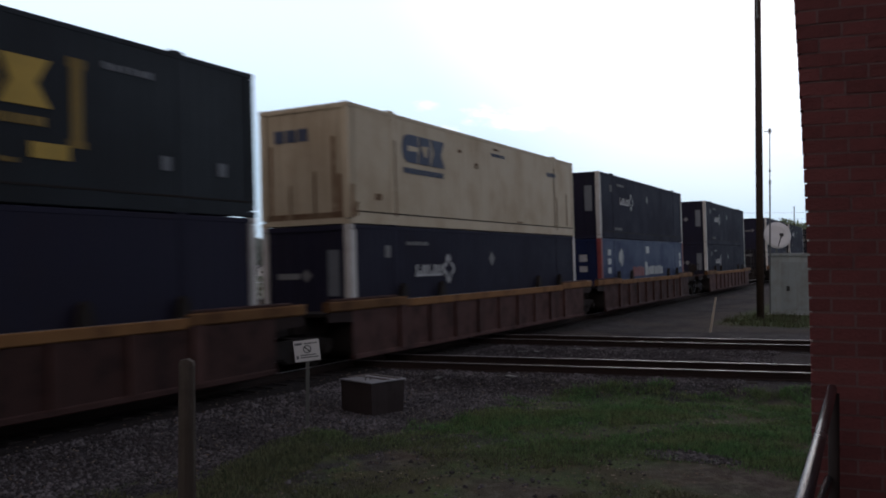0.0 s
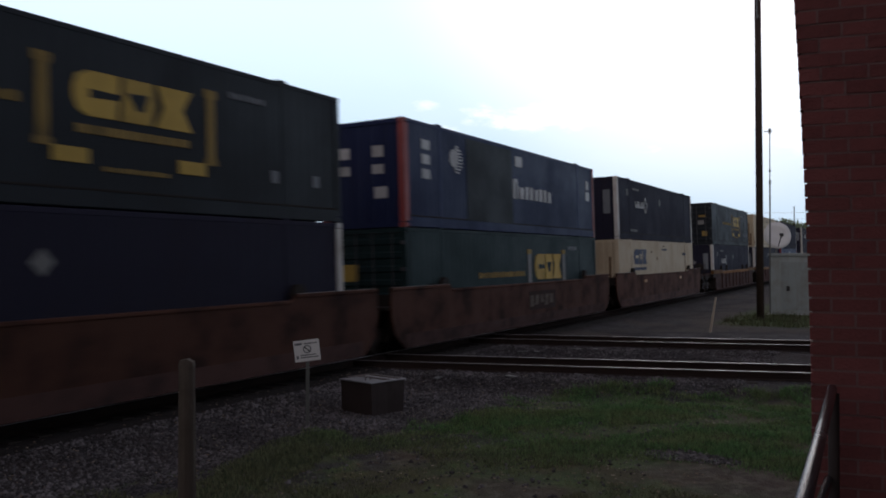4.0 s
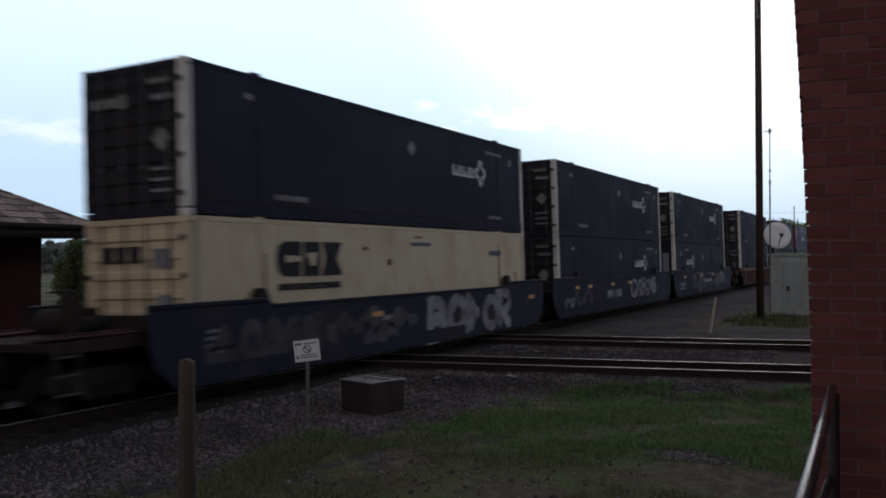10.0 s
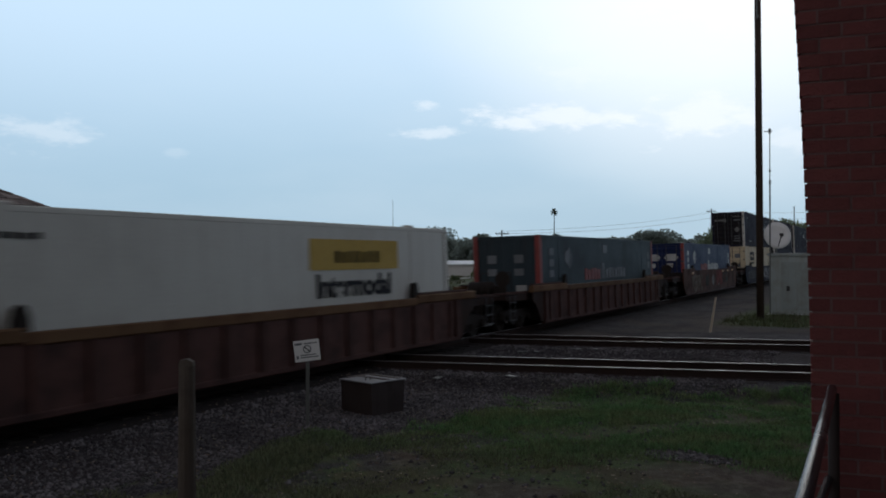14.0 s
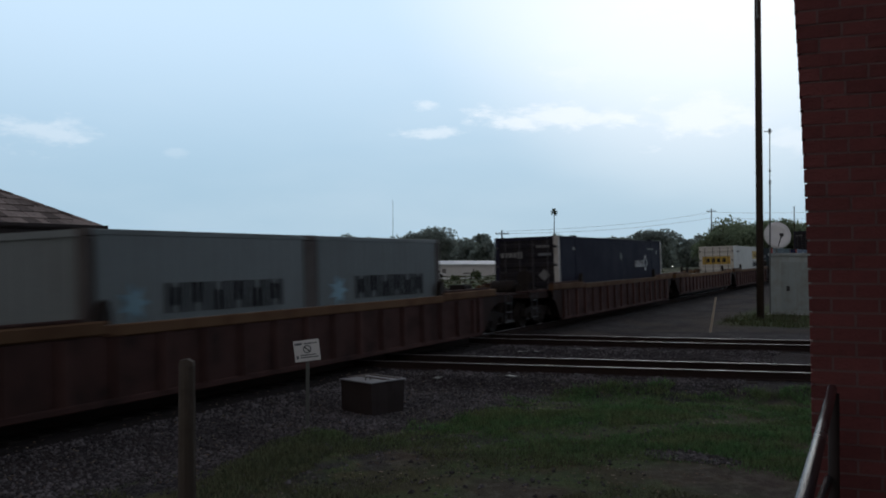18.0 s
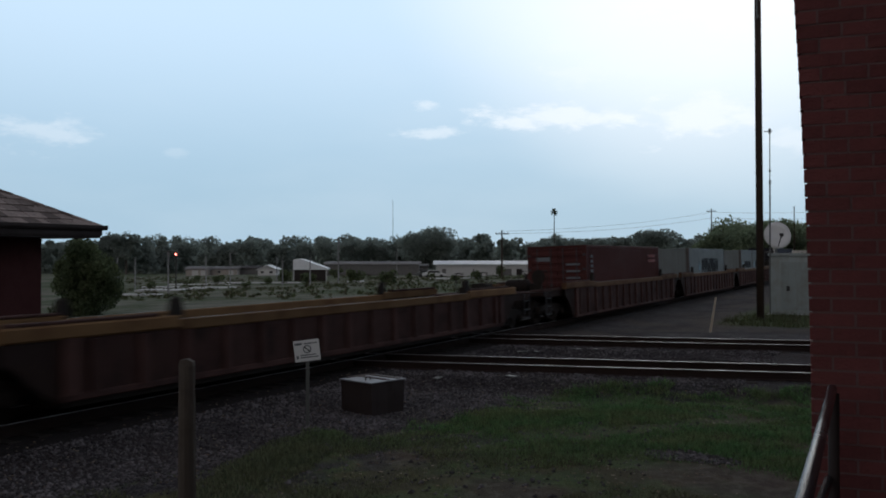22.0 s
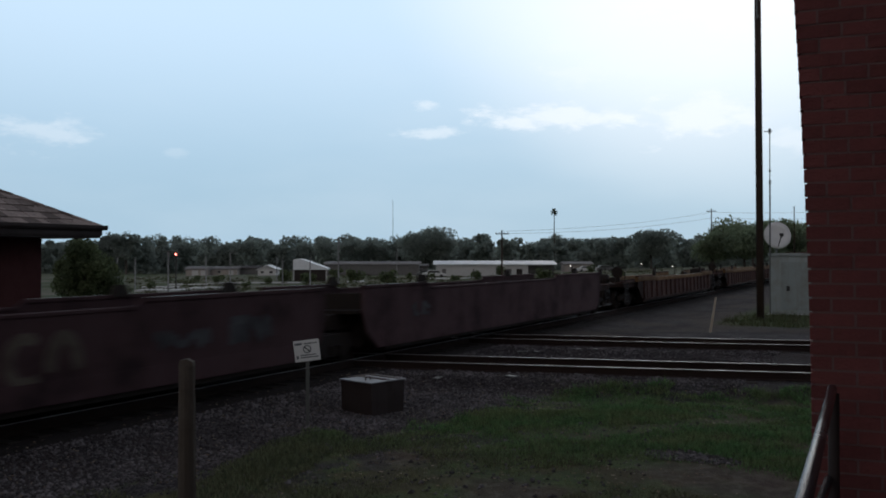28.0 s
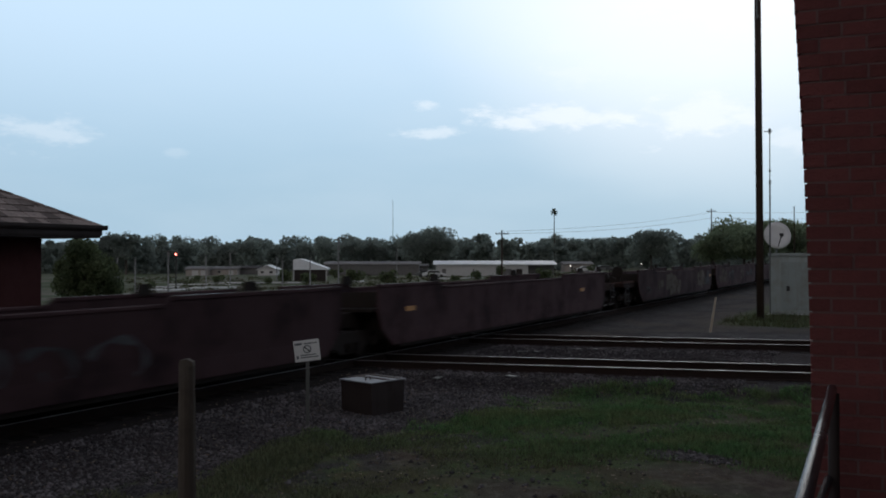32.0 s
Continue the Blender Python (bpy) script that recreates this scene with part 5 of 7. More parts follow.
def lined_turned(label, **k):
    """The navy kind turned about: a plain rear with broad pale posts."""
    c = container(label, 16.154, TALL, "box_navy", "post_white", "plain", **k)
    arrow_logo(c, -4.95, 1.45)
    bars(c, -5.4, -4.2, 2.42, 2.52, 6, "mark_grey")
    bars(c, -5.9, -4.7, 0.40, 0.52, 9, "mark_grey")
    diamond(c, 0.0, 2.05, 0.22)
    slab(c, "square_label", "mark_grey", -6.5, -6.25, 2.1, 2.4)
    end_bar(c, 0.2, 0.85, 1.62, 1.76, "mark_grey", -16.154 / 2 + 0.045)
    x = -16.154 / 2 + 0.045
    part("end_label", Mesh().prism([(-0.16, 1.70), (0.0, 1.54), (0.16, 1.70), (0.0, 1.86)], x - 0.010, x + 0.004), "mark_grey", c)
    end_bar(c, -0.95, -0.62, 1.2, 2.3, "mark_dim", x)
    end_bar(c, 0.85, 1.05, 0.55, 0.95, "mark_dim", x)
    return c


def end_bar(c, y0, y1, z0, z1, mat, x, name="end_label", label=""):
    part(name, Mesh().box(x - 0.010, x + 0.004, y0, y1, z0, z1), mat, c, label)


def rear_marks(c, mat):
    x = -8.077 + 0.006
    for i in range(4):
        end_bar(c, 0.92 - i * 0.17, 1.04 - i * 0.17, 2.12, 2.3, mat, x)
    end_bar(c, 0.16, 0.36, 2.08, 2.34, mat, x)
    for i in range(5):
        end_bar(c, -0.5 - i * 0.11, -0.42 - i * 0.11, 2.46, 2.56, mat, x)
    part("diamond_placard", Mesh().prism([(-0.95, 1.42), (-0.72, 1.19), (-0.49, 1.42), (-0.72, 1.65)], x - 0.01, x + 0.004), mat, c)
    end_bar(c, -1.0, -0.5, 2.16, 2.26, "mark_dim", x)
    for i in range(3):
        end_bar(c, -0.95, -0.45, 0.45 + i * 0.2, 0.51 + i * 0.2, "mark_dim", x)


def gold(label, **k):
    c = container(label, 16.154, TALL, "box_dark", "", "doors", **k)
    block_logo(c, 0.62, 3.25, 1.2, 2.22, "mark_yellow", "box_dark")
    for x, d in ((0.05, 1), (3.75, -1)):
        slab(c, "bracket", "mark_tan", x - 0.10, x + 0.10, 1.06, 2.2)
        slab(c, "bracket_end", "mark_tan", x - 0.16, x + 0.16, 2.2, 2.36)
        slab(c, "bracket_end", "mark_tan", x - 0.16, x + 0.16, 0.94, 1.06)
        slab(c, "bracket_foot", "mark_yellow", min(x + d * 0.16, x + d * 0.85), max(x + d * 0.16, x + d * 0.85), 0.72, 0.96, proud=0.014)
    bars(c, 1.2, 2.7, 0.62, 0.70, 8, "mark_tan")
    slab(c, "square_label", "mark_dim", 5.55, 5.75, 0.75, 1.0)
    slab(c, "square_label", "mark_dim", 7.0, 7.2, 0.75, 1.0)
    bars(c, -3.9, -0.3, 1.52, 1.68, 18, "mark_tan")
    bars(c, 4.3, 5.4, 2.3, 2.42, 6, "mark_dim")
    x = -8.077 + 0.006
    end_bar(c, 0.25, 0.95, 2.15, 2.5, "mark_tan", x)
    end_bar(c, -0.75, -0.35, 1.4, 1.7, "mark_grey", x)
    end_bar(c, -0.9, -0.4, 1.9, 2.05, "mark_tan", x)
    end_bar(c, 0.3, 0.8, 0.5, 0.7, "mark_grey", x)
    end_bar(c, -0.95, -0.6, 0.6, 0.95, "mark_tan", x)
    return c


def cream(label, rear, blue="mark_blue", front_logo=False, **k):
    c = container(label, 16.154, TALL, "box_cream", "", rear, **k)
    block_logo(c, -5.5, -3.1, 1.42, 2.45, blue, "box_cream")
    bars(c, 0.2, 1.3, 2.4, 2.5, 6, "mark_blue")
    bars(c, 5.2, 6.1, 2.15, 2.3, 4, "mark_blue")
    x = -8.077 + (0.045 if rear == "plain" else 0.006)
    for i in range(3):
        end_bar(c, 0.58 - i * 0.35, 0.86 - i * 0.35, 2.05, 2.36, blue, x)
    for y, wd, top in () if rear == "doors" else ((0.98, 0.09, 2.0), (0.42, 0.05, 1.0), (-0.30, 0.07, 1.3), (-0.86, 0.10, 2.1), (-1.02, 0.12, 1.2)):
        end_bar(c, y - wd / 2, y + wd / 2, 0.18, top, "rust_run", x, "rust_streak", "brown rust streak")
    if rear == "doors":
        end_bar(c, -0.85, -0.45, 1.95, 2.3, "mark_dim", x)
        end_bar(c, -0.85, -0.55, 1.2, 1.45, "mark_dim", x)
    end_bar(c, -1.1, 1.1, 0.16, 0.30, "rust_run", x - 0.004, "rust_streak", "brown rust streak")
    # rust at the corner, along the foot and under the fittings
    for x0, x1, z0, z1, lean in ((-8.05, -7.86, 0.16, 0.95, 0.04), (-7.84, -7.70, 0.2, 0.55, 0.03), (-5.93, -5.86, 0.25, 2.2, 0.0), (-2.2, -2.0, 2.28, 2.36, 0.05), (-1.05, -0.85, 1.90, 2.06, 0.02),
                                 (0.35, 0.75, 2.60, 2.66, 0.05), (5.88, 5.95, 0.3, 2.5, 0.0), (6.12, 6.17, 0.2, 1.4, 0.0), (-6.9, -6.6, 0.62, 0.78, 0.03), (2.2, 2.7, 0.34, 0.40, 0.05), (7.2, 7.27, 0.4, 1.6, 0.0)):
        slab(c, "rust_patch", "rust_run", x0, x1, z0, z1, lean=lean, proud=0.009)
    return c


def blue_red(label, base="box_blue", patch=True, front_red=True, rear="plain", **k):
    """Blue with red posts, a striped globe and a line of blocks."""
    c = container(label, 16.154, TALL, base, "box_blue" if not front_red else "post_red", rear, "post_red", **k)
    mk = "mark_white" if base == "box_blue" else "mark_dim"
    globe(c, -5.0, 2.05, 0.42, mk)
    bars(c, -0.55, 3.0, 1.18, 1.62, 8, mk)
    slab(c, "lettering_block", mk, -0.75, -0.35, 1.16, 1.82)
    if not patch:
        bars(c, -3.0, -0.85, 1.15, 1.62, 5, "mark_red")
    slab(c, "square_label", mk, -0.5, 0.1, 2.25, 2.6)
    for z in (1.35, 1.75, 2.15):
        slab(c, "square_label", mk, -7.1, -6.65, z, z + 0.26)
    slab(c, "square_label", mk, 7.0, 7.4, 1.5, 1.85)
    slab(c, "square_label", mk, 7.05, 7.35, 1.95, 2.3)
    if patch:
        slab(c, "faded_patch", "box_dark", -4.3, -0.8, 0.3, 2.75, proud=0.006)
    x = -8.077 + (0.045 if rear == "plain" else 0.006)
    for y in (0.5, -0.55):
        if rear == "doors":
            ring = [(y - 0.42, 2.05), (y - 0.26, 1.85), (y + 0.26, 1.85), (y + 0.42, 2.05), (y + 0.26, 2.25), (y - 0.26, 2.25)]
            part("end_label", Mesh().prism(ring, x - 0.01, x + 0.004), mk, c)
        else:
            end_bar(c, y - 0.1, y + 0.25, 1.9, 2.2, mk, x)
        end_bar(c, y - 0.1, y + 0.25, 1.45, 1.7, mk, x)
    end_bar(c, -0.75, -0.35, 0.8, 1.1, "mark_white", x)
    return c


def green_gold(label, **k):
    c = container(label, 16.154, TALL, "box_teal", "", "doors", **k)
    block_logo(c, 1.05, 3.75, 1.3, 2.2, "mark_yellow", "box_teal", under=False)
    for x in (0.55, 4.05):
        slab(c, "bracket", "mark_grey", x - 0.15, x + 0.15, 1.15, 2.2)
        slab(c, "bracket_end", "mark_tan", x - 0.2, x + 0.2, 2.2, 2.36)
    bars(c, -3.6, 0.1, 1.45, 1.62, 18, "mark_tan")
    bars(c, 4.6, 5.6, 2.35, 2.5, 6, "mark_dim")
    end_bar(c, 0.2, 1.0, 1.5, 1.95, "mark_yellow", -8.071)
    return c


def white_box(label, **k):
    c = container(label, 16.154, TALL, "box_white", "", "doors", folds=0.004, pitch=0.6, **k)
    slab(c, "yellow_plate", "mark_yellow", 1.45, 5.25, 1.82, 2.52)
    bars(c, 2.4, 4.4, 1.98, 2.26, 7, "mark_black")
    word(c, "Intermodal", 1.65, 1.22, 0.52, "mark_black", 1.02)
    bars(c, -6.5, -5.3, 2.4, 2.5, 6, "mark_black")
    x = -8.071
    end_bar(c, -1.05, 1.05, 1.5, 2.1, "mark_yellow", x, label="yellow panel")
    for i in range(4):
        end_bar(c, 0.5 - i * 0.4, 0.75 - i * 0.4, 1.65, 1.95, "mark_black", x - 0.008)
    return c


def grey_box(label, length, n, x0, x1, z0, z1, **k):
    c = container(label, length, LOW, "box_grey", "post_dull", "plain", folds=0.014, pitch=0.28, **k)
    w = (x1 - x0) / n
    z0, z1 = z0 + 0.06 * (z1 - z0), z1 - 0.12 * (z1 - z0)
    for i in range(n):
        a = x0 + i * w
        h = z1 - z0
        # plain bars: three uprights to a block, the middle one shorter
        me = Mesh()
        for j, (u, wide) in enumerate(((0.0, 0.20), (0.31, 0.17), (0.60, 0.20))):
            v0, v1 = ((0.0, 1.0), ((0.25, 0.85), (0.30, 1.0), (0.0, 0.70))[(0, 1, 2, 1, 2, 0)[i % 6]], (0.0, 1.0))[j]
            me.box(a + w * u, a + w * (u + wide), -BOX_W / 2 - 0.012, -BOX_W / 2 + 0.004, z0 + h * v0, z0 + h * v1)
        part("letter_block", me, "mark_black", c)
    ring = []
    for i in range(14):
        a, q = math.pi / 7 * i, (0.36 if i % 2 == 0 else 0.17)
        ring.append((x0 - 0.75 + q * math.cos(a), (z0 + z1) / 2 - 0.05 + q * math.sin(a)))
    part("star_mark", Mesh().prism(ring, -BOX_W / 2 - 0.012, -BOX_W / 2, axis="y"), "mark_pale_blue", c, "pale blue star")
    return c


def red_box(label, **k):
    c = container(label, 12.19, LOW, "box_red", "", "doors", folds=0.03, pitch=0.28, **k)
    for i in range(5):
        slab(c, "lettering_bar", "mark_dim", -5.55, -5.28, 1.25 + i * 0.2, 1.37 + i * 0.2)
    for i in range(2):
        bars(c, 3.9, 5.3, 2.05 - i * 0.25, 2.2 - i * 0.25, 7, "mark_red")
    x = -6.095 + 0.006
    for i in range(3):
        end_bar(c, -1.0, -0.4, 1.2 + i * 0.28, 1.28 + i * 0.28, "mark_dim", x)
    end_bar(c, 0.3, 0.9, 1.95, 2.12, "mark_dim", x)
    return c


# ---- well cars ----
def truck(parent, x, key):
    """A two-axle bogie under a car."""
    def frame_mesh():
        me = Mesh()
        ring = [(-1.25, 0.62), (-1.25, 0.40), (-0.65, 0.36), (-0.45, 0.20), (0.45, 0.20), (0.65, 0.36), (1.25, 0.40), (1.25, 0.62), (0.7, 0.70), (-0.7, 0.70)]
        return me.prism(ring, -0.07, 0.07, axis="y").data("side_frame", "under")

    def wheel_mesh():
        prof = [(0.05, -0.075), (0.10, -0.075), (0.13, -0.03), (0.36, -0.03), (0.38, -0.07), (0.42, -0.065), (0.425, 0.045), (0.45, 0.06), (0.45, 0.075), (0.39, 0.075), (0.36, 0.02), (0.13, 0.02), (0.10, 0.06), (0.05, 0.06)]
        return Mesh().lathe(prof, (0, 0, 0), "y", 24).data("wheel", "under", True)
    t = part("truck", shared("bolster", lambda: Mesh().box(-0.22, 0.22, -1.0, 1.0, 0.45, 0.72, c=0.04).data("truck", "under")), "under", parent, "grimy black steel bogie", m=pose(x, 0, 0))
    part("brake_beam", shared("brake_beam", lambda: Mesh().box(-1.42, -1.32, -0.9, 0.9, 0.30, 0.46, c=0.02).box(1.32, 1.42, -0.9, 0.9, 0.30, 0.46, c=0.02).data("brake_beam", "under")), "under", t)
    part("brake_lever", shared("brake_lever", lambda: Mesh().prism([(-0.5, 0.25), (0.5, 0.30), (0.55, 0.85), (0.35, 0.95), (-0.45, 0.9)], -0.2, 0.25, axis="y").data("brake_lever", "under")), "under", t)
    fm, wm = shared("side_frame", frame_mesh), shared("wheel", wheel_mesh)
    for s in (-1, 1):
        part("side_frame", fm, "under", t, m=pose(0, s * 1.0, 0))
        spring = shared("spring", lambda: Mesh().lathe([(0.07 + 0.015 * (i % 2), 0.22 + i * 0.03) for i in range(8)], (0, 0, 0), "z", 10).data("spring", "under"))
        for dx in (-0.16, 0.16):
            part("spring", spring, "under", t, m=pose(dx, s * 1.09, 0.02))
    for e in (-1, 1):
        part("axle", shared("axle", lambda: Mesh().pipe((0, -1.15, 0), (0, 1.15, 0), 0.075).data("axle", "under")), "under", t, m=pose(e * 0.89, 0, 0.43))
        for s in (-1, 1):
            part("wheel", wm, "under", t, "steel wheel with a bright worn tread", m=pose(e * 0.89, s * 0.755, 0.43, 0, 0, 0 if s < 0 else 180))
            part("bearing_cap", shared("cap", lambda: Mesh().lathe([(0.13, -0.06), (0.12, -0.1), (0.05, -0.11)], (0, 0, 0), "y", 12).data("bearing_cap", "under")), "under", t, m=pose(e * 0.89, s * 1.08, 0.43, 0, 0, 0 if s < 0 else 180))
    return t


STYLE = {
    "ribbed": dict(side="car_brown", sill="car_yellow", top=1.40, low=0.11),
    "browned": dict(side="car_brown", sill="car_sill_dull", top=1.40, low=0.11),
    "raised": dict(side="car_brown", sill="car_sill_brown", top=1.40, low=0.29),
    "rust": dict(side="car_rust", sill="car_rust", top=1.56, low=0.14),
    "blue": dict(side="car_blue", sill="car_blue", top=1.52, low=0.16),
    "maroon": dict(side="car_maroon", sill="car_maroon", top=1.66, low=0.29),
}


def well_car(style, front, rear, label):
    """One well unit. Ends: "joint" rests on a bogie shared with its neighbour, "coupler" has a platform and a coupler."""
    st = STYLE[style]
    top, low, sm, ym = st["top"], st["low"], st["side"], st["sill"]
    c = thing("well_car", label, "freight car", group="well cars of the freight train")
    H = 8.35
    lip = 3.9 if style == "maroon" else H - 2.4

    def wall():
        me = Mesh()
        if style in ("ribbed", "browned", "raised"):
            return me.box(-H, H, -0.02, 0.02, low + 0.1, top - 0.16).data("side_wall", sm)
        # a smooth side, cut back at both lower corners, its top stepped up towards the ends
        ring = [(-H - 0.9, top - 0.55), (-H - 0.75, low + 0.42), (-H - 0.25, low), (H + 0.25, low), (H + 0.75, low + 0.42), (H + 0.9, top - 0.55), (H + 0.9, top + 0.13), (lip + 0.1, top + 0.13), (lip - 0.1, top), (-H + 2.5, top), (-H + 2.3, top + 0.13), (-H - 0.9, top + 0.13)]
        return me.prism(ring, -0.025, 0.025, axis="y").data("side_wall", sm)
    wm = shared((style, "wall"), wall)
    for s in (-1, 1):
        w = part("side_wall", wm, sm, c, m=pose(0, s * 1.47, 0))
        if style in ("ribbed", "browned", "raised"):
            part("top_sill", shared((style, "sill"), lambda: Mesh().box(-5.85, 5.85, -0.06, 0.10, top - 0.20, top, c=0.02).data("top_sill", ym)), ym, c, "weathered top sill", m=pose(0, s * 1.47, 0, 0, 0, 0 if s < 0 else 180))
            # pale strip laid on the sill as its sky reflection
            part("rubbed_edge", shared((style, "sedge"), lambda: Mesh().box(-5.83, 5.83, -0.035, -0.005, top - 0.001, top + 0.004).data("rubbed_edge", "sheen_edge")), ym, c, "pale strip for the sky's sheen on the top edge", m=pose(0, s * 1.47, 0, 0, 0, 0 if s < 0 else 180))
            part("bottom_chord", shared((style, "chord"), lambda: Mesh().box(-H, H, -0.06, 0.06, low, low + 0.12, c=0.02).data("bottom_chord", sm)), sm, c, m=pose(0, s * 1.47, 0))
            rib = shared((style, "rib"), lambda: Mesh().prism([(-0.085, low + 0.1), (0.085, low + 0.1), (0.07, top - 0.19), (-0.07, top - 0.19)], -0.09, 0.0, axis="y").data("rib", sm))
            step, count = (1.52, 9) if style == "ribbed" else (1.03, 16)
            for i in range(count):
                part("rib", rib, sm, c, m=pose((i - (count - 1) / 2) * step, s * 1.47, 0, 0, 0, 0 if s < 0 else 180))
            for e in (-1, 1):
                part("end_sill", shared((style, "esill"), lambda: Mesh().box(-1.75, 1.75, -0.07, 0.12, top - 0.16, top + 0.07, c=0.03).data("end_sill", ym)), ym, c, m=pose(e * 7.6, s * 1.47, 0, 0, 0, 0 if s < 0 else 180))
                part("end_cap", shared((style, "ecap"), lambda: Mesh().box(-1.6, 1.3, -0.03, 0.13, top + 0.068, top + 0.125, c=0.015).data("end_cap", "car_brown")), sm, c, "grimy brown cap on the sill", m=pose(e * 7.6, s * 1.47, 0, 0, 0, 0 if s < 0 else 180))
                part("end_rib", shared((style, "erib"), lambda: Mesh().prism([(-0.16, low + 0.1), (0.16, low + 0.1), (0.14, top - 0.15), (-0.14, top - 0.15)], -0.10, 0.0, axis="y").data("end_rib", sm)), sm, c, m=pose(e * (6.1 if style == "ribbed" else 8.15), s * 1.47, 0, 0, 0, 0 if s < 0 else 180))
                part("end_plate", shared((style, "eplate"), lambda: Mesh().prism([(0.0, 0.98), (0.98, 1.02), (0.98, top - 0.11), (0.0, top - 0.11)] if style == "ribbed" else [(0.0, low + 0.05), (0.22, low + 0.12), (0.50, 0.62), (0.72, 0.84), (0.96, 0.94), (0.98, top - 0.11), (0.0, top - 0.11)], -0.02, 0.02, axis="y").data("end_plate", "car_end")), sm, c, m=pose(e * H, s * 1.47, 0, 0, 0, 0 if e > 0 else 180))
                part("box_guide", shared("guide", lambda: Mesh().prism([(-0.15, 0), (0.15, 0), (0.14, 0.20), (0.09, 0.36), (0.0, 0.40), (-0.08, 0.34), (-0.13, 0.18)], -0.05, 0.06, axis="y").data("box_guide", "under")), ym, c, m=pose(e * 5.85, s * 1.43, top))
                if style == "ribbed":
                    part("box_guide", shared("guide", None), ym, c, m=pose(e * 3.7, s * 1.43, top))
        else:
            part("lower_skirt", shared((style, "skirt"), lambda: Mesh().box(-H - 0.2, H + 0.2, -0.035, 0.0, low + 0.01, low + 0.36).data("lower_skirt", "car_brown" if style == "rust" else sm)), sm, c, "grimy dark lower edge", m=pose(0, s * 1.47, 0, 0, 0, 0 if s < 0 else 180))
            part("top_lip", shared((style, "lip"), lambda: Mesh().box(-H + 2.5, lip - 0.1, -0.05, 0.09, top - 0.06, top + 0.012, c=0.015).data("top_lip", sm)), sm, c, m=pose(0, s * 1.47, 0))
            for e in (-1, 1):
                a, b = (lip + 0.1, H + 0.88) if e > 0 else (-H - 0.88, -H + 2.3)
                part("end_lip", shared((style, "elip", e), lambda: Mesh().box(a, b, -0.055, 0.055, top + 0.06, top + 0.145, c=0.015).data("end_lip", sm)), sm, c, m=pose(0, s * 1.47, 0))
                # the lip's bright reflection, added as a thin pale strip
                part("rubbed_edge", shared((style, "redge", e), lambda: Mesh().box(a + 0.05, b - 0.05, -0.04, 0.04, top + 0.144, top + 0.149).data("rubbed_edge", "sheen_edge")), sm, c, "pale strip for the sky's sheen on the top edge", m=pose(0, s * 1.47, 0))
                part("box_guide", shared("guide2", lambda: Mesh().prism([(-0.25, 0), (0.25, 0), (0.12, 0.24), (-0.12, 0.24)], -0.05, 0.06, axis="y").data("box_guide", "under")), sm, c, m=pose(e * 6.2, s * 1.42, top + 0.1))
    part("well_floor", shared("well_floor", lambda: Mesh().box(-8.2, 8.2, -1.42, 1.42, 0.20, 0.30).data("well_floor", "under")), "under", c)
    for e, kind in ((1, front), (-1, rear)):
        turn = 0 if e > 0 else 180
        part("bulkhead", shared((style, "bulk"), lambda: Mesh().box(H - 0.06, H, -1.44, 1.44, 0.3, 1.1).data("bulkhead", "under")), sm, c, m=pose(0, 0, 0, 0, 0, turn))
        if style in ("rust", "blue", "maroon"):
            part("end_wall", shared((style, "ewall"), lambda: Mesh().box(H + 0.3, H + 0.36, -1.4, 1.4, 0.45, top - 0.05).data("end_wall", "under")), sm, c, m=pose(0, 0, 0, 0, 0, turn))
        if kind == "joint":
            part("nose", shared((style, "nose"), lambda: Mesh().prism([(H, 0.72), (9.7, 0.78), (9.7, 1.12), (H, 1.2)], -0.8, 0.8, axis="y").data("nose", "under")), sm, c, m=pose(0, 0, 0, 0, 0, turn))
            part("end_deck", shared((style, "deck"), lambda: Mesh().box(H, 9.35, -1.4, 1.4, 1.14, 1.22, c=0.02).data("end_deck", "under")), sm, c, m=pose(0, 0, 0, 0, 0, turn))
        else:
            part("platform", shared((style, "plat"), lambda: Mesh().prism([(H, 0.86), (8.9, 0.98), (11.0, 1.0), (11.2, 1.05), (11.2, 1.18), (H, 1.22)], -1.3, 1.3, axis="y").data("platform", "car_end")), sm, c, m=pose(0, 0, 0, 0, 0, turn))
            part("draft_sill", shared("draft_sill", lambda: Mesh().box(8.2, 11.15, -0.38, 0.38, 0.55, 1.0, c=0.03).data("draft_sill", "under")), "under", c, m=pose(0, 0, 0, 0, 0, turn))
            part("air_hose", shared("air_hose", lambda: Mesh().pipe((11.15, 0.3, 0.85), (11.5, 0.32, 0.45), 0.03, sides=6).pipe((11.5, 0.32, 0.45), (11.8, 0.3, 0.5), 0.03, sides=6).data("air_hose", "under")), "under", c, m=pose(0, 0, 0, 0, 0, turn))
            part("coupler", shared("coupler", lambda: Mesh().box(11.0, 11.6, -0.12, 0.12, 0.76, 0.98, c=0.04).box(11.55, 11.82, -0.2, 0.16, 0.72, 1.02, c=0.05).data("coupler", "under")), "under", c, m=pose(0, 0, 0, 0, 0, turn))
            for s in (-1, 1):
                def step():
                    me = Mesh()
                    for dx in (0.0, 0.45):
                        me.pipe((10.55 + dx, 0, 0.35), (10.55 + dx, 0, 1.2), 0.018, sides=6)
                    for z in (0.36, 0.65, 0.94):
                        me.box(10.55, 11.0, -0.04, 0.04, z, z + 0.03)
                    return me.data("ladder", "lock_bar")
                part("ladder", shared("ladder", step), "galvanised", c, m=pose(0, 0, 0, 0, 0, turn) @ pose(0, s * 1.34, 0))
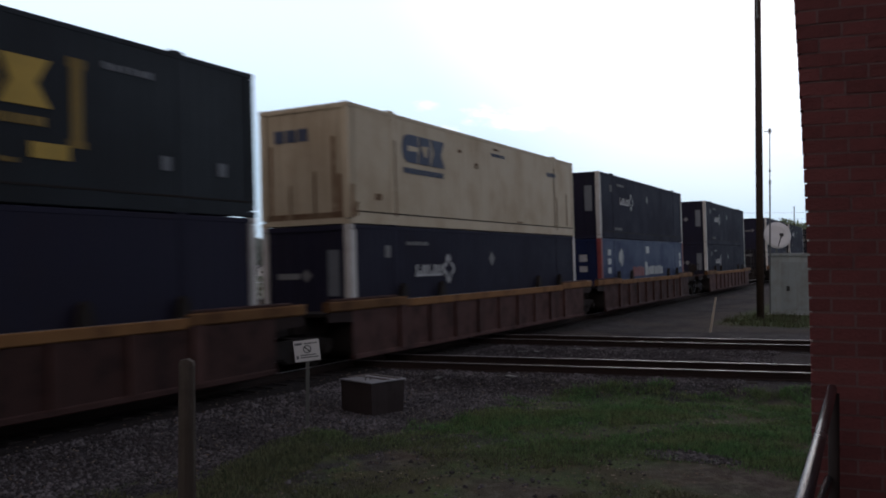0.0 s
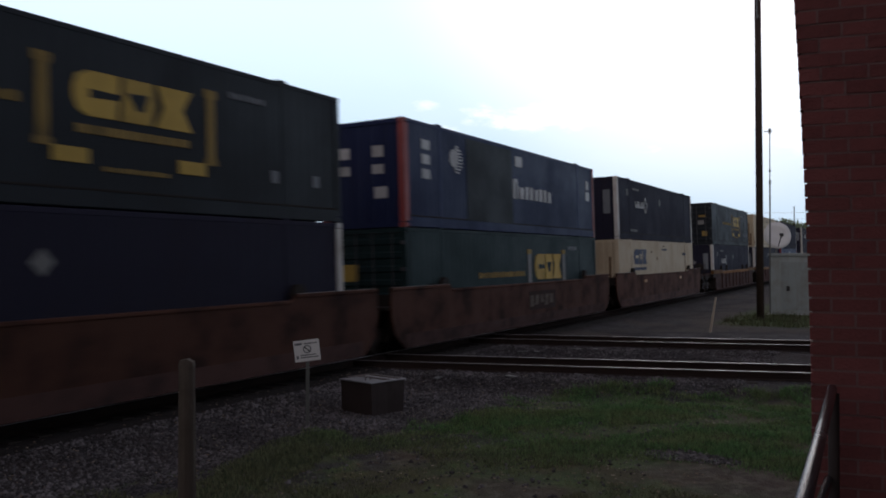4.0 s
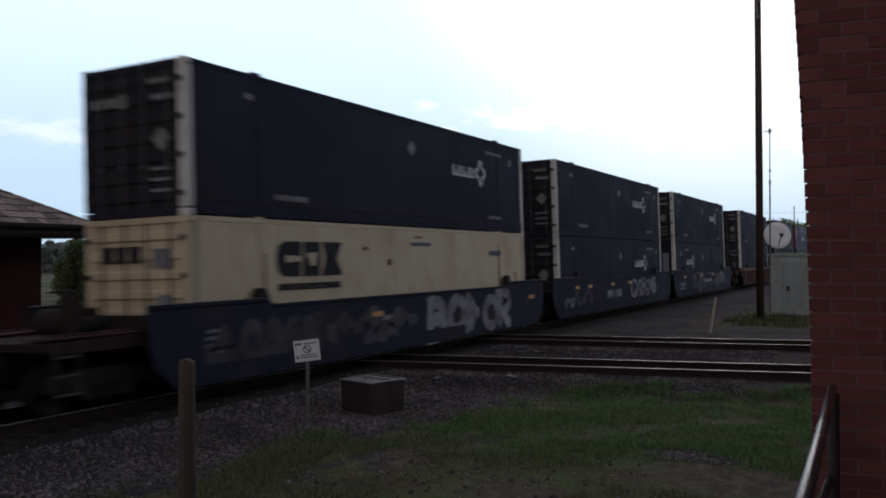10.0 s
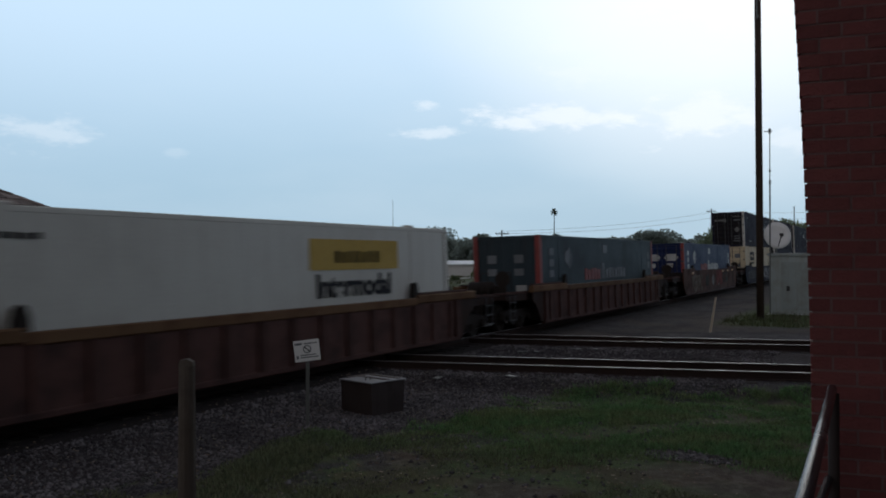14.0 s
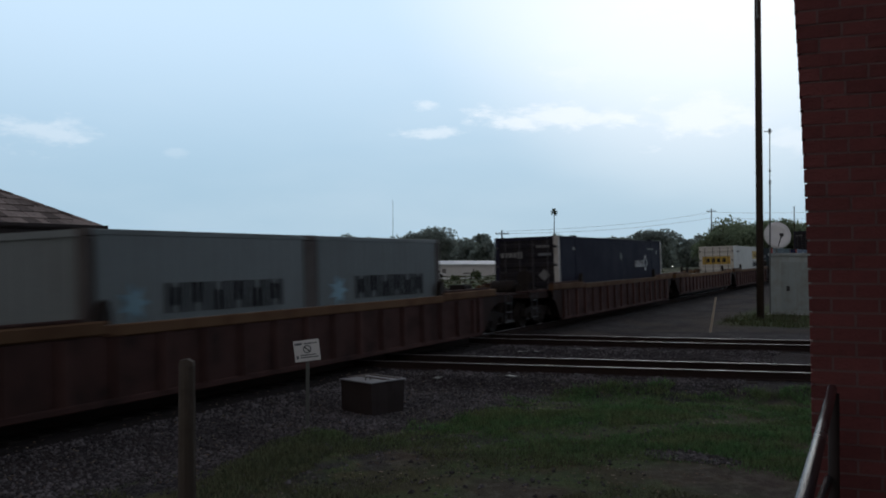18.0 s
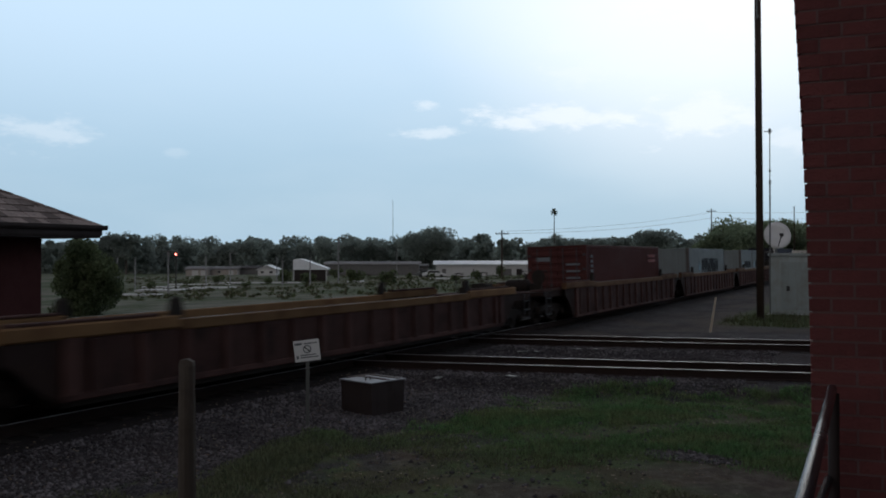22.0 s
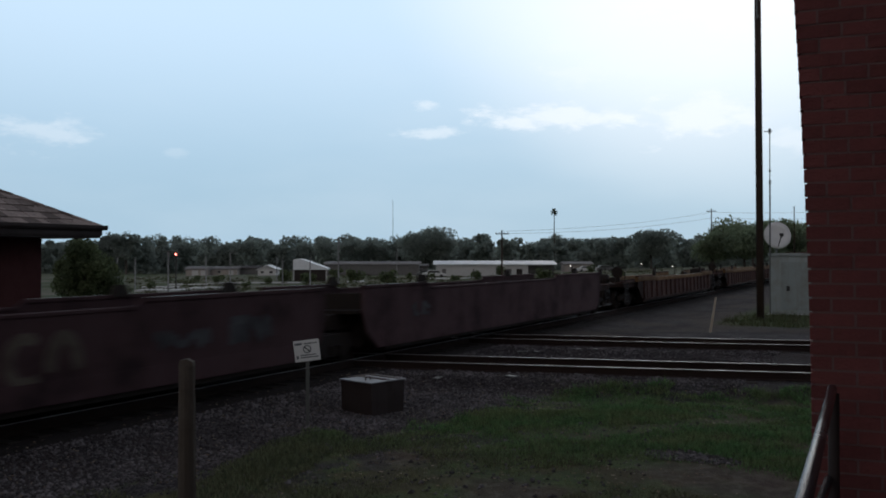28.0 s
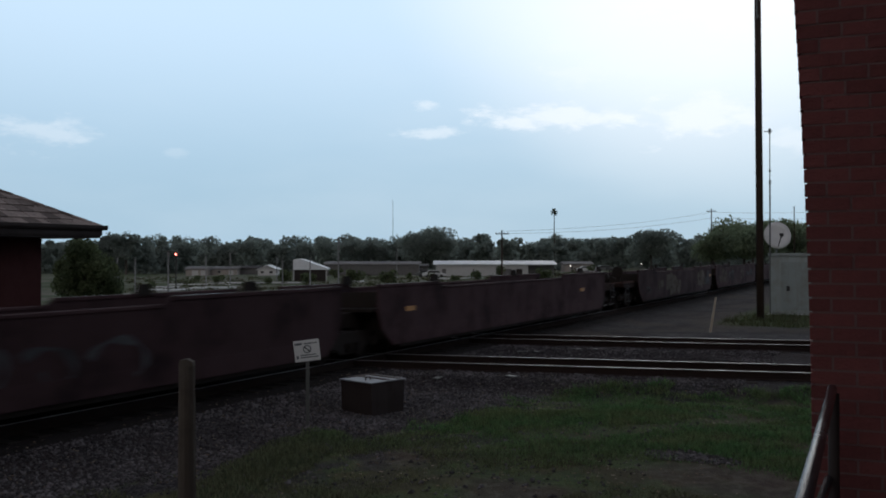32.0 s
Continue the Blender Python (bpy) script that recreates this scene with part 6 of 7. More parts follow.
                part("grab_rail", shared("grab", lambda: Mesh().pipe((0, 0, 1.2), (0, 0, 1.95), 0.02, sides=6).pipe((0, 0, 1.95), (0.5, 0, 1.95), 0.02, sides=6).pipe((0.5, 0, 1.95), (0.5, 0, 1.2), 0.02, sides=6).data("grab_rail", "under")), "under", c, m=pose(0, 0, 0, 0, 0, turn) @ pose(10.5, s * 1.2, 0))
            if e < 0:
                part("brake_wheel", shared("brake", lambda: Mesh().lathe([(0.25, -0.02), (0.28, 0.0), (0.25, 0.02), (0.2, 0.0)], (0, 0, 0), "x", 16).box(-0.01, 0.01, -0.25, 0.25, -0.02, 0.02).box(-0.01, 0.01, -0.02, 0.02, -0.25, 0.25).box(0.0, 0.12, -0.10, 0.10, -0.52, 0.05).data("brake_wheel", "under")), "under", c, m=pose(-10.2, -0.75, 1.72))
                part("air_tank", shared("tank", lambda: Mesh().lathe([(0.02, -0.5), (0.2, -0.46), (0.24, -0.4), (0.24, 0.4), (0.2, 0.46), (0.02, 0.5)], (0, 0, 0), "y", 14).data("air_tank", "under", True)), "under", c, m=pose(-9.5, 0.35, 1.40))
            for s in (-1, 1):
                part("deck_board", shared("deck_board", lambda: Mesh().box(9.0, 11.1, -0.28, 0.28, 1.215, 1.255, c=0.01).data("deck_board", "car_brown")), sm, c, m=pose(0, 0, 0, 0, 0, turn) @ pose(0, s * 1.02, 0))
                part("brake_rod", shared("brake_rod", lambda: Mesh().pipe((8.6, 0, 1.27), (11.0, 0, 1.27), 0.03, sides=6).data("brake_rod", "car_brown")), sm, c, m=pose(0, 0, 0, 0, 0, turn) @ pose(0, s * 1.15, 0))
            part("valve_box", shared("valve_box", lambda: Mesh().box(8.75, 9.25, -0.28, 0.28, 1.2, 1.62, c=0.04).data("valve_box", "under")), sm, c, m=pose(0, 0, 0, 0, 0, turn) @ pose(0, -0.5, 0))
            part("brake_cylinder", shared("brake_cylinder", lambda: Mesh().pipe((9.3, 0, 1.36), (9.9, 0, 1.36), 0.14, sides=12).data("brake_cylinder", "under")), sm, c, m=pose(0, 0, 0, 0, 0, turn) @ pose(0, 0.4, 0))
            truck(c, e * 9.75, style)
    if rear == "joint":
        truck(c, -9.85, style)
    return c


def car_side(c, name, mat, x0, x1, z0, z1, lean=0.0, label="", y=-1.47, proud=0.032):
    me = Mesh().prism([(x0, z0), (x1, z0), (x1 + lean, z1), (x0 + lean, z1)], y - proud, y - 0.02, axis="y")
    return part(name, me, mat, c, label)


def scrawl(c, x0, x1, z0, z1, mat, seed, strokes=5, fat=0.10):
    """Sprayed loops: fat curving strokes as raised ribbons, one part a stroke."""
    rnd = random.Random(seed)
    w = (x1 - x0) / strokes
    for i in range(strokes):
        me, pts = Mesh(), []
        cx, cz = x0 + (i + 0.5) * w, (z0 + z1) / 2
        a0, turn = rnd.uniform(0, 6.28), rnd.choice((-1, 1)) * rnd.uniform(3.6, 5.8)
        rx, rz = w * rnd.uniform(0.30, 0.44), max((z1 - z0) / 2 * rnd.uniform(0.75, 0.98) - fat, 0.12)
        n = 14
        for k in range(n + 1):
            a = a0 + turn * k / n
            pts.append((cx + rx * math.cos(a) + (k / n - 0.5) * w * 0.3, cz + rz * math.sin(a)))
        v = []
        for k, (px, pz) in enumerate(pts):
            q = pts[min(k + 1, n)] if k < n else pts[k]
            o = pts[max(k - 1, 0)]
            dx, dz = q[0] - o[0], q[1] - o[1]
            l = math.hypot(dx, dz) or 1.0
            h = fat * (0.7 + 0.5 * math.sin(k * 1.3 + seed)) * 0.9
            nx, nz = -dz / l * h, dx / l * h
            for y in (-1.503, -1.49):
                v += [(px + nx, y - 0.0006 * i, pz + nz), (px - nx, y - 0.0006 * i, pz - nz)]
        f = []
        for k in range(n):
            a, b = 4 * k, 4 * k + 4
            f += [(a, a + 1, b + 1, b), (a, b, b + 2, a + 2), (a + 1, a + 3, b + 3, b + 1)]
        part("sprayed_mark", me.add(v, f), mat, c)


def ribbon(pts, fat, y=-1.504):
    """A fat flat stroke through points (x, z), with rounded ends."""
    me, v, n = Mesh(), [], len(pts) - 1
    for k, (px, pz) in enumerate(pts):
        q, o = pts[min(k + 1, n)], pts[max(k - 1, 0)]
        dx, dz = q[0] - o[0], q[1] - o[1]
        l = math.hypot(dx, dz) or 1.0
        h = fat * (0.75 if k in (0, n) else 1.0)
        for yy in (y, y + 0.014):
            v += [(px - dz / l * h, yy, pz + dx / l * h), (px + dz / l * h, yy, pz - dx / l * h)]
    f = []
    for k in range(n):
        a, b = 4 * k, 4 * k + 4
        f += [(a, a + 1, b + 1, b), (a, b, b + 2, a + 2), (a + 1, a + 3, b + 3, b + 1)]
    return me.add(v, f + [(0, 2, 3, 1), (4 * n, 4 * n + 1, 4 * n + 3, 4 * n + 2)])


def arc(cx, cz, rx, rz, a0, a1, n=12):
    return [(cx + rx * math.cos(radians(a0 + (a1 - a0) * i / n)), cz + rz * math.sin(radians(a0 + (a1 - a0) * i / n))) for i in range(n + 1)]


GLYPHS = {
    "ring": [arc(0.5, 0.5, 0.42, 0.44, 80, 440, 18)],
    "open": [arc(0.55, 0.5, 0.45, 0.45, 50, 310, 14)],
    "lobes": [arc(0.10, 0.72, 0.66, 0.26, 110, -100), arc(0.10, 0.26, 0.76, 0.27, 100, -110), arc(0.16, 0.5, 0.10, 0.5, 90, 270, 8)],
    "lobe_tail": [arc(0.10, 0.68, 0.68, 0.30, 120, -110), arc(0.9, 0.5, 0.55, 0.48, 190, 265, 6), arc(0.16, 0.5, 0.10, 0.5, 90, 270, 8)],
    "splay": [arc(0.95, 0.95, 0.75, 0.50, 180, 255, 6), arc(0.95, 0.05, 0.70, 0.50, 180, 105, 6), arc(0.14, 0.5, 0.08, 0.5, 90, 270, 8)],
    "hump": [arc(0.5, 0.1, 0.40, 0.82, 175, 5, 12)],
    "cup": [arc(0.5, 0.62, 0.40, 0.56, 175, 365, 12)],
    "curl": [arc(0.5, 0.60, 0.38, 0.34, 20, 380, 14), arc(0.35, 0.35, 0.55, 0.36, 20, -100, 10)],
    "comb": [arc(0.20, 0.5, 0.06, 0.48, 90, 250, 6), arc(0.52, 0.5, 0.06, 0.42, 90, 250, 6), arc(0.82, 0.5, 0.06, 0.46, 90, 250, 6), arc(0.5, 0.86, 0.5, 0.08, 170, 10, 6)],
    "wave": [[(0.02 + i / 12, 0.5 + 0.42 * math.sin(i * 0.95)) for i in range(12)]],
}


def tag_row(c, x0, x1, z0, z1, mat, glyphs, fat, slant=0.08, seed=1):
    """Sprayed shapes in a row, each stroke one part."""
    rnd = random.Random(seed)
    w = (x1 - x0) / len(glyphs)
    layer = 0
    for i, g in enumerate(glyphs):
        k = rnd.uniform(0.88, 1.08)
        for stroke in GLYPHS[g]:
            pts = [(x0 + i * w + u * w * 0.94 + (v - 0.5) * slant, z0 + v * (z1 - z0) * k + 0.04 * math.sin(i * 2.1)) for u, v in stroke]
            part("sprayed_mark", ribbon(pts, fat * rnd.uniform(0.85, 1.15), -1.503 - 0.0006 * layer), mat, c)
            layer += 1


def tab_lights(c, xs, z=1.25):
    for x in xs:
        car_side(c, "reflector", "reflector", x - 0.24, x + 0.24, z - 0.06, z + 0.06, label="amber reflector strip", proud=0.036)


# ---- the order of the train: front of each load, car style, ends, loads from below up ----
CONSIST = []


def put(centre, car, loads):
    """Stands a car and its loads on the rails, its middle at that place at 0 s."""
    z = 0.36
    CONSIST.append((car, centre, 0.0))
    for ob, dx, height in loads:
        CONSIST.append((ob, centre + dx, z))
        z += height


LOADS = {}


def car(style, front, rear, label):
    """A bare car of that style; alike cars share their meshes."""
    return well_car(style, front, rear, label)


def load(make, label, *a, **k):
    key = (make, a, tuple(sorted(k.items())))
    if key not in LOADS:
        LOADS[key] = make(label, *a, **k)
        return LOADS[key]
    return tagged(copy_thing(LOADS[key], Matrix()), label)


RIB = "brown ribbed well car with a weathered sill, on rails"
NAVY = "navy blue container with white blocks and doors at the rear"
NAVY_T = "navy blue container with broad off-white posts at its plain rear"
GOLD = "dark blue container with yellow blocks between brackets"
PACE = "blue container with red posts and white blocks"


def two(lower, upper):
    return [(lower, 0.0, TALL), (upper, 0.0, TALL)]


J, K = "joint", "coupler"
# the far head of the train, past the crossing
put(205.5, car("ribbed", K, J, RIB), two(load(lined, NAVY), load(lined, NAVY)))
put(185.8, car("ribbed", J, J, RIB), two(load(lined_turned, NAVY_T), load(lined, NAVY)))
put(166.1, car("ribbed", J, K, RIB), two(load(lined, NAVY), load(gold, GOLD)))
put(142.4, car("ribbed", K, K, RIB), two(load(lined_turned, NAVY_T), load(lined, NAVY)))
put(118.7, car("ribbed", K, J, RIB), two(load(lined, NAVY), load(lined_turned, NAVY_T)))
put(98.9, car("ribbed", J, J, RIB), two(load(lined, NAVY), load(lined_turned, NAVY_T)))
put(68.7, car("ribbed", J, K, RIB), two(load(lined_turned, NAVY_T), load(lined_turned, NAVY_T)))
put(45.25, car("ribbed", K, J, RIB), two(load(blue_red, PACE, patch=False), load(lined_turned, NAVY_T)))
put(25.65, car("ribbed", J, J, RIB), two(load(lined_turned, NAVY_T), load(cream, "cream container with dark blue blocks and a plain stained rear", "plain")))
put(6.09, car("ribbed", J, K, RIB), two(load(lined_turned, NAVY_T), load(gold, GOLD)))
# a rust-red car of three units
rusty = "smooth rust-red well car with a stepped top edge, on rails"
c = car("rust", K, J, rusty)
tab_lights(c, (-4.2, 3.6))
put(-16.85, c, two(load(cream, "cream container with big blue blocks, rust along its foot", "plain"), load(lined_turned, NAVY_T)))
c = car("rust", J, J, rusty)
car_side(c, "number_panel", "car_end", -0.1, 2.5, 0.64, 1.28, proud=0.03)
for i in range(5):
    car_side(c, "letter_block", "graffiti_tan", 0.0 + i * 0.47, 0.33 + i * 0.47 - 0.06 * (i % 2), 0.76 + 0.05 * (i % 3), 1.14, 0.06 * (i % 2), proud=0.034)
put(-36.5, c, two(load(green_gold, "dark green container with yellow blocks between pale brackets"), load(blue_red, "blue container with a dark faded patch and red rear posts", patch=True)))
put(-55.65, car("rust", J, K, rusty), two(load(lined_turned, NAVY_T), load(gold, GOLD)))
put(-79.2, car("browned", K, K, RIB), two(load(lined, NAVY), load(lined, NAVY)))
# a faded blue-grey car of three units, sprayed over
bluish = "faded blue-grey well car covered with white sprayed scrawls"
c = car("blue", K, J, bluish)
scrawl(c, -7.8, 7.6, 0.25, 1.35, "graffiti_grey", 2, 6, 0.16)
tag_row(c, -4.4, -1.3, 0.4, 1.4, "graffiti_grey", ("curl", "cup", "lobes"), 0.13, seed=3)
tag_row(c, 3.2, 6.6, 0.55, 1.35, "graffiti_white", ("splay", "wave", "ring", "comb", "wave"), 0.06, seed=8)
car_side(c, "pale_strip", "mark_dim", 0.4, 2.6, 1.30, 1.36)
car_side(c, "pale_strip", "mark_dim", -3.2, -0.9, 1.36, 1.42)
scrawl(c, -8.0, -6.4, 0.45, 1.0, "graffiti_white", 5, 2, 0.09)
bars_x = [(-1.0, 1.6)]
for a, b in bars_x:
    car_side(c, "pale_strip", "graffiti_white", a, b, 0.78, 0.98)
tab_lights(c, (-6.4, -1.6, 2.2))
put(-102.8, c, two(load(lined_turned, NAVY_T), load(lined, NAVY)))
c = car("blue", J, J, bluish)
scrawl(c, -7.8, -4.6, 0.45, 1.25, "graffiti_grey", 12, 3, 0.13)
tag_row(c, 1.2, 2.45, 0.5, 1.42, "graffiti_white", ("ring",), 0.075, seed=11)
tag_row(c, 1.75, 2.5, 0.62, 1.1, "graffiti_white", ("cup",), 0.06, seed=12)
tag_row(c, 2.55, 6.0, 0.62, 1.4, "graffiti_white", ("curl", "lobes", "curl", "wave", "lobes"), 0.07, seed=13)
scrawl(c, -8.0, -6.8, 0.45, 0.95, "graffiti_white", 6, 2, 0.09)
for i in range(2):
    car_side(c, "pale_strip", "graffiti_white", -2.5 + i * 1.1, -1.7 + i * 1.3, 0.68, 1.0)
tab_lights(c, (-6.5, -4.9, -1.7, 1.0))
put(-122.2, c, two(load(lined, NAVY), load(lined, NAVY)))
c = car("blue", J, K, bluish)
tag_row(c, 0.7, 6.5, 0.30, 1.36, "graffiti_white", ("lobes", "ring", "splay", "ring", "lobe_tail"), 0.17, 0.12, 21)
scrawl(c, -7.9, -0.2, 0.25, 1.35, "graffiti_grey", 22, 6, 0.26)
tag_row(c, -6.9, -4.3, 0.35, 1.25, "graffiti_grey", ("curl", "hump", "open", "wave"), 0.11, seed=25)
car_side(c, "pale_strip", "graffiti_white", -2.2, -0.6, 0.92, 1.04)
for i in range(4):
    car_side(c, "pale_strip", "mark_dim", -7.85, -7.45, 0.70 + i * 0.13, 0.76 + i * 0.13)
tab_lights(c, (-1.9, 8.1), 1.1)
put(-141.7, c, two(load(cream, "cream container with black blocks and ribbed doors", "doors", blue="mark_black"), load(lined, NAVY)))
# single-unit cars with one container each
c = car("rust", K, K, "smooth brown well car with tan and white sprayed scrawls")
tag_row(c, -6.9, -3.6, 0.35, 1.35, "graffiti_tan", ("comb", "lobes", "wave", "open"), 0.11, seed=31)
tag_row(c, -2.6, -1.4, 0.5, 1.3, "graffiti_teal", ("wave", "splay"), 0.08, seed=32)
tag_row(c, -0.4, 0.2, 0.62, 1.1, "graffiti_white", ("ring",), 0.12, seed=33)
tag_row(c, 1.1, 3.2, 0.65, 1.4, "graffiti_red", ("curl", "hump", "lobes"), 0.16, seed=37)
tag_row(c, 1.4, 2.0, 0.45, 0.75, "graffiti_white", ("cup",), 0.05, seed=38)
tag_row(c, 3.5, 5.4, 0.6, 1.35, "graffiti_teal", ("open", "curl"), 0.08, seed=39)
tab_lights(c, (-6.6, 3.6, 5.6, 7.4), 1.42)
put(-165.2, c, [(load(blue_red, "blue container with a red rear and white and red blocks", patch=False, front_red=True, rear="doors"), 0.0, TALL)])
put(-188.9, car("browned", K, K, RIB), [(load(blue_red, "faded slate blue container with red posts", base="box_slate", patch=False), 0.0, TALL)])
put(-212.3, car("browned", K, J, RIB), [(load(white_box, "white container with a yellow plate and blue lettering"), 0.0, TALL)])
put(-232.0, car("raised", J, J, "empty brown ribbed well car with a yellow sill"), [])
put(-251.75, car("browned", J, K, RIB), [(load(lined, NAVY), 0.0, TALL)])
g = load(grey_box, "short pale grey corrugated container with dark blocks", 6.058, 6, -1.28, 2.1, 1.1, 1.75)
put(-275.6, car("browned", K, J, RIB), [(g, -3.05, 0.0), (load(grey_box, "short pale grey corrugated container with dark blocks", 6.058, 6, -1.28, 2.1, 1.1, 1.75), 3.05, LOW)])
put(-295.4, car("browned", J, J, RIB), [(load(grey_box, "long pale grey corrugated container with dark blocks", 12.19, 6, -2.17, 3.6, 0.9, 2.1), 0.0, LOW)])
put(-315.15, car("browned", J, K, RIB), [(load(red_box, "oxide red corrugated container with white lettering bars"), 0.0, LOW)])
# empties
empty = "empty brown ribbed well car with a weathered yellow sill"
put(-338.8, car("raised", K, J, empty), [])
c = car("raised", J, J, empty)
for i in range(4):
    car_side(c, "letter_block", "graffiti_grey", -2.75 + i * 0.52, -2.4 + i * 0.52, 0.55, 1.05, 0.05 * (i % 2), proud=0.03)
put(-358.5, c, [])
put(-378.2, car("raised", J, K, empty), [])
put(-402.0, car("raised", K, K, empty), [])
dull = "empty dull maroon well car with faded sprayed marks"
c = car("maroon", K, J, dull)
scrawl(c, -6.9, -5.9, 0.9, 1.3, "graffiti_grey", 39, 2, 0.10)
put(-426.6, c, [])
c = car("maroon", J, J, dull)
tag_row(c, 1.35, 2.75, 0.62, 1.38, "graffiti_tan", ("open", "hump"), 0.095, 0.0, 41)
tag_row(c, 6.1, 7.4, 0.8, 1.35, "graffiti_grey", ("comb", "wave"), 0.10, seed=45)
tag_row(c, 4.2, 5.6, 0.9, 1.2, "graffiti_grey", ("wave", "cup", "wave"), 0.07, seed=54)
tag_row(c, -7.9, -4.8, 0.45, 1.45, "graffiti_tan", ("cup", "curl", "hump"), 0.15, seed=44)
tag_row(c, -4.3, -1.9, 0.55, 1.4, "graffiti_grey", ("hump", "comb"), 0.09, seed=43)
put(-446.63, c, [])
c = car("maroon", J, K, dull)
tag_row(c, -3.5, -0.2, 0.45, 1.45, "graffiti_tan", ("comb", "lobes", "lobe_tail", "cup"), 0.15, 0.2, 47)
tag_row(c, -5.4, -4.2, 0.8, 1.15, "graffiti_tan", ("wave", "wave"), 0.11, seed=55)
scrawl(c, -7.8, -6.9, 0.6, 0.95, "graffiti_grey", 52, 2, 0.08)
tag_row(c, 4.7, 6.9, 0.5, 1.4, "graffiti_tan", ("curl", "lobes"), 0.2, seed=48)
tag_row(c, 7.0, 8.4, 0.55, 1.42, "graffiti_grey", ("cup", "curl"), 0.12, seed=53)
tab_lights(c, (8.7,), 1.2)
put(-466.75, c, [])
c = car("maroon", K, J, dull)
tab_lights(c, (6.2, -7.7), 1.15)
put(-490.7, c, [])
c = car("maroon", J, J, dull)
scrawl(c, -3.0, 3.5, 0.4, 1.3, "graffiti_grey", 51, 5, 0.08)
put(-510.8, c, [])


def motions():
    """The train runs along the main line at one even speed."""
    for ob, x, z in CONSIST:
        lift = Matrix.Rotation(radians(LEAN), 4, "X") @ Matrix.Translation((0, 0, z))
        walk(ob, [(t, Matrix.Translation((x + SPEED * t, TRACK_Y, 0)) @ lift) for t in (0.0, 0.1, 8.0, 16.0, 24.0, 31.9, 32.0)])


# ---- loose cover: blades, stones, wires ----
def lawn_edge(x, y):
    """Above 0 inside the turf."""
    return min(8.0 - y - 0.25 * (x - 12.0), 20.1 - x - 0.25 * y)


def strip_place(x, y):
    """Below 1 inside the weedy strip that runs out into the stone."""
    a = (x - STRIP[0]) * STRIP[2] + (y - STRIP[1]) * STRIP[3]
    b = (y - STRIP[1]) * STRIP[2] - (x - STRIP[0]) * STRIP[3]
    return (a / STRIP[4]) ** 2 + (b / STRIP[5]) ** 2


def make_grass():
    rnd = random.Random(17)
    me = Mesh()
    n = 0
    while n < 120000:
        x = 5.5 + 15.0 * rnd.random() ** 0.8
        y = rnd.uniform(0.6, 9.6)
        e = lawn_edge(x, y) + 0.9 * noise.noise(Vector((x * 1.2, y * 1.2, 3.0)))
        thick = noise.noise(Vector((x * 0.55, y * 0.55, 9.0))) + 0.75 * noise.noise(Vector((x * 2.1, y * 2.1, 1.0)))
        # lushest in a belt along the stones, thin and brown by the porch
        thick += 0.32 * smooth(11.5, 13.5, x) - 0.30 * smooth(12.2, 10.0, x)
        lush = strip_place(x, y) + 0.7 * noise.noise(Vector((x * 1.6, y * 1.6, 5.0)))
        for bx, by, rx, ry in BARE:
            thick -= 0.6 * max(0.0, 1.2 - ((x - bx) / rx) ** 2 - ((y - by) / ry) ** 2)
        if lush < 1.0:
            thick, e = max(thick, 0.2 + 0.9 * (1 - lush)), 1.0
        if ((x - 13.35) / 0.35) ** 2 + ((y - 2.75) / 0.75) ** 2 < rnd.uniform(0.3, 1.4):
            n += 0.2
            continue
        if e < 0 or thick < rnd.uniform(-0.40, 0.35):
            n += 0.2
            continue
        h = rnd.uniform(0.018, 0.060) * (1.0 + 1.3 * max(thick, 0.0)) * (1.9 if e < 0.6 and rnd.random() < 0.3 else 1.0)
        a, l = rnd.uniform(0, 6.28), rnd.uniform(0.3, 1.1) * h
        w = rnd.uniform(0.003, 0.009)
        z = ground_height(x, y) - 0.01
        dx, dy = math.cos(a), math.sin(a)
        me.v += [(x - dy * w, y + dx * w, z), (x + dy * w, y - dx * w, z), (x + dx * l * 0.4 + dy * w * 0.7, y + dy * l * 0.4 - dx * w * 0.7, z + h * 0.62), (x + dx * l * 0.4 - dy * w * 0.7, y + dy * l * 0.4 + dx * w * 0.7, z + h * 0.62), (x + dx * l, y + dy * l, z + h)]
        k = len(me.v) - 5
        me.f += [(k, k + 1, k + 2, k + 3), (k + 3, k + 2, k + 4)]
        n += 1
    single("grass", me, "grass", "short uneven turf with thin and bare places", "grass", kind="stuff")


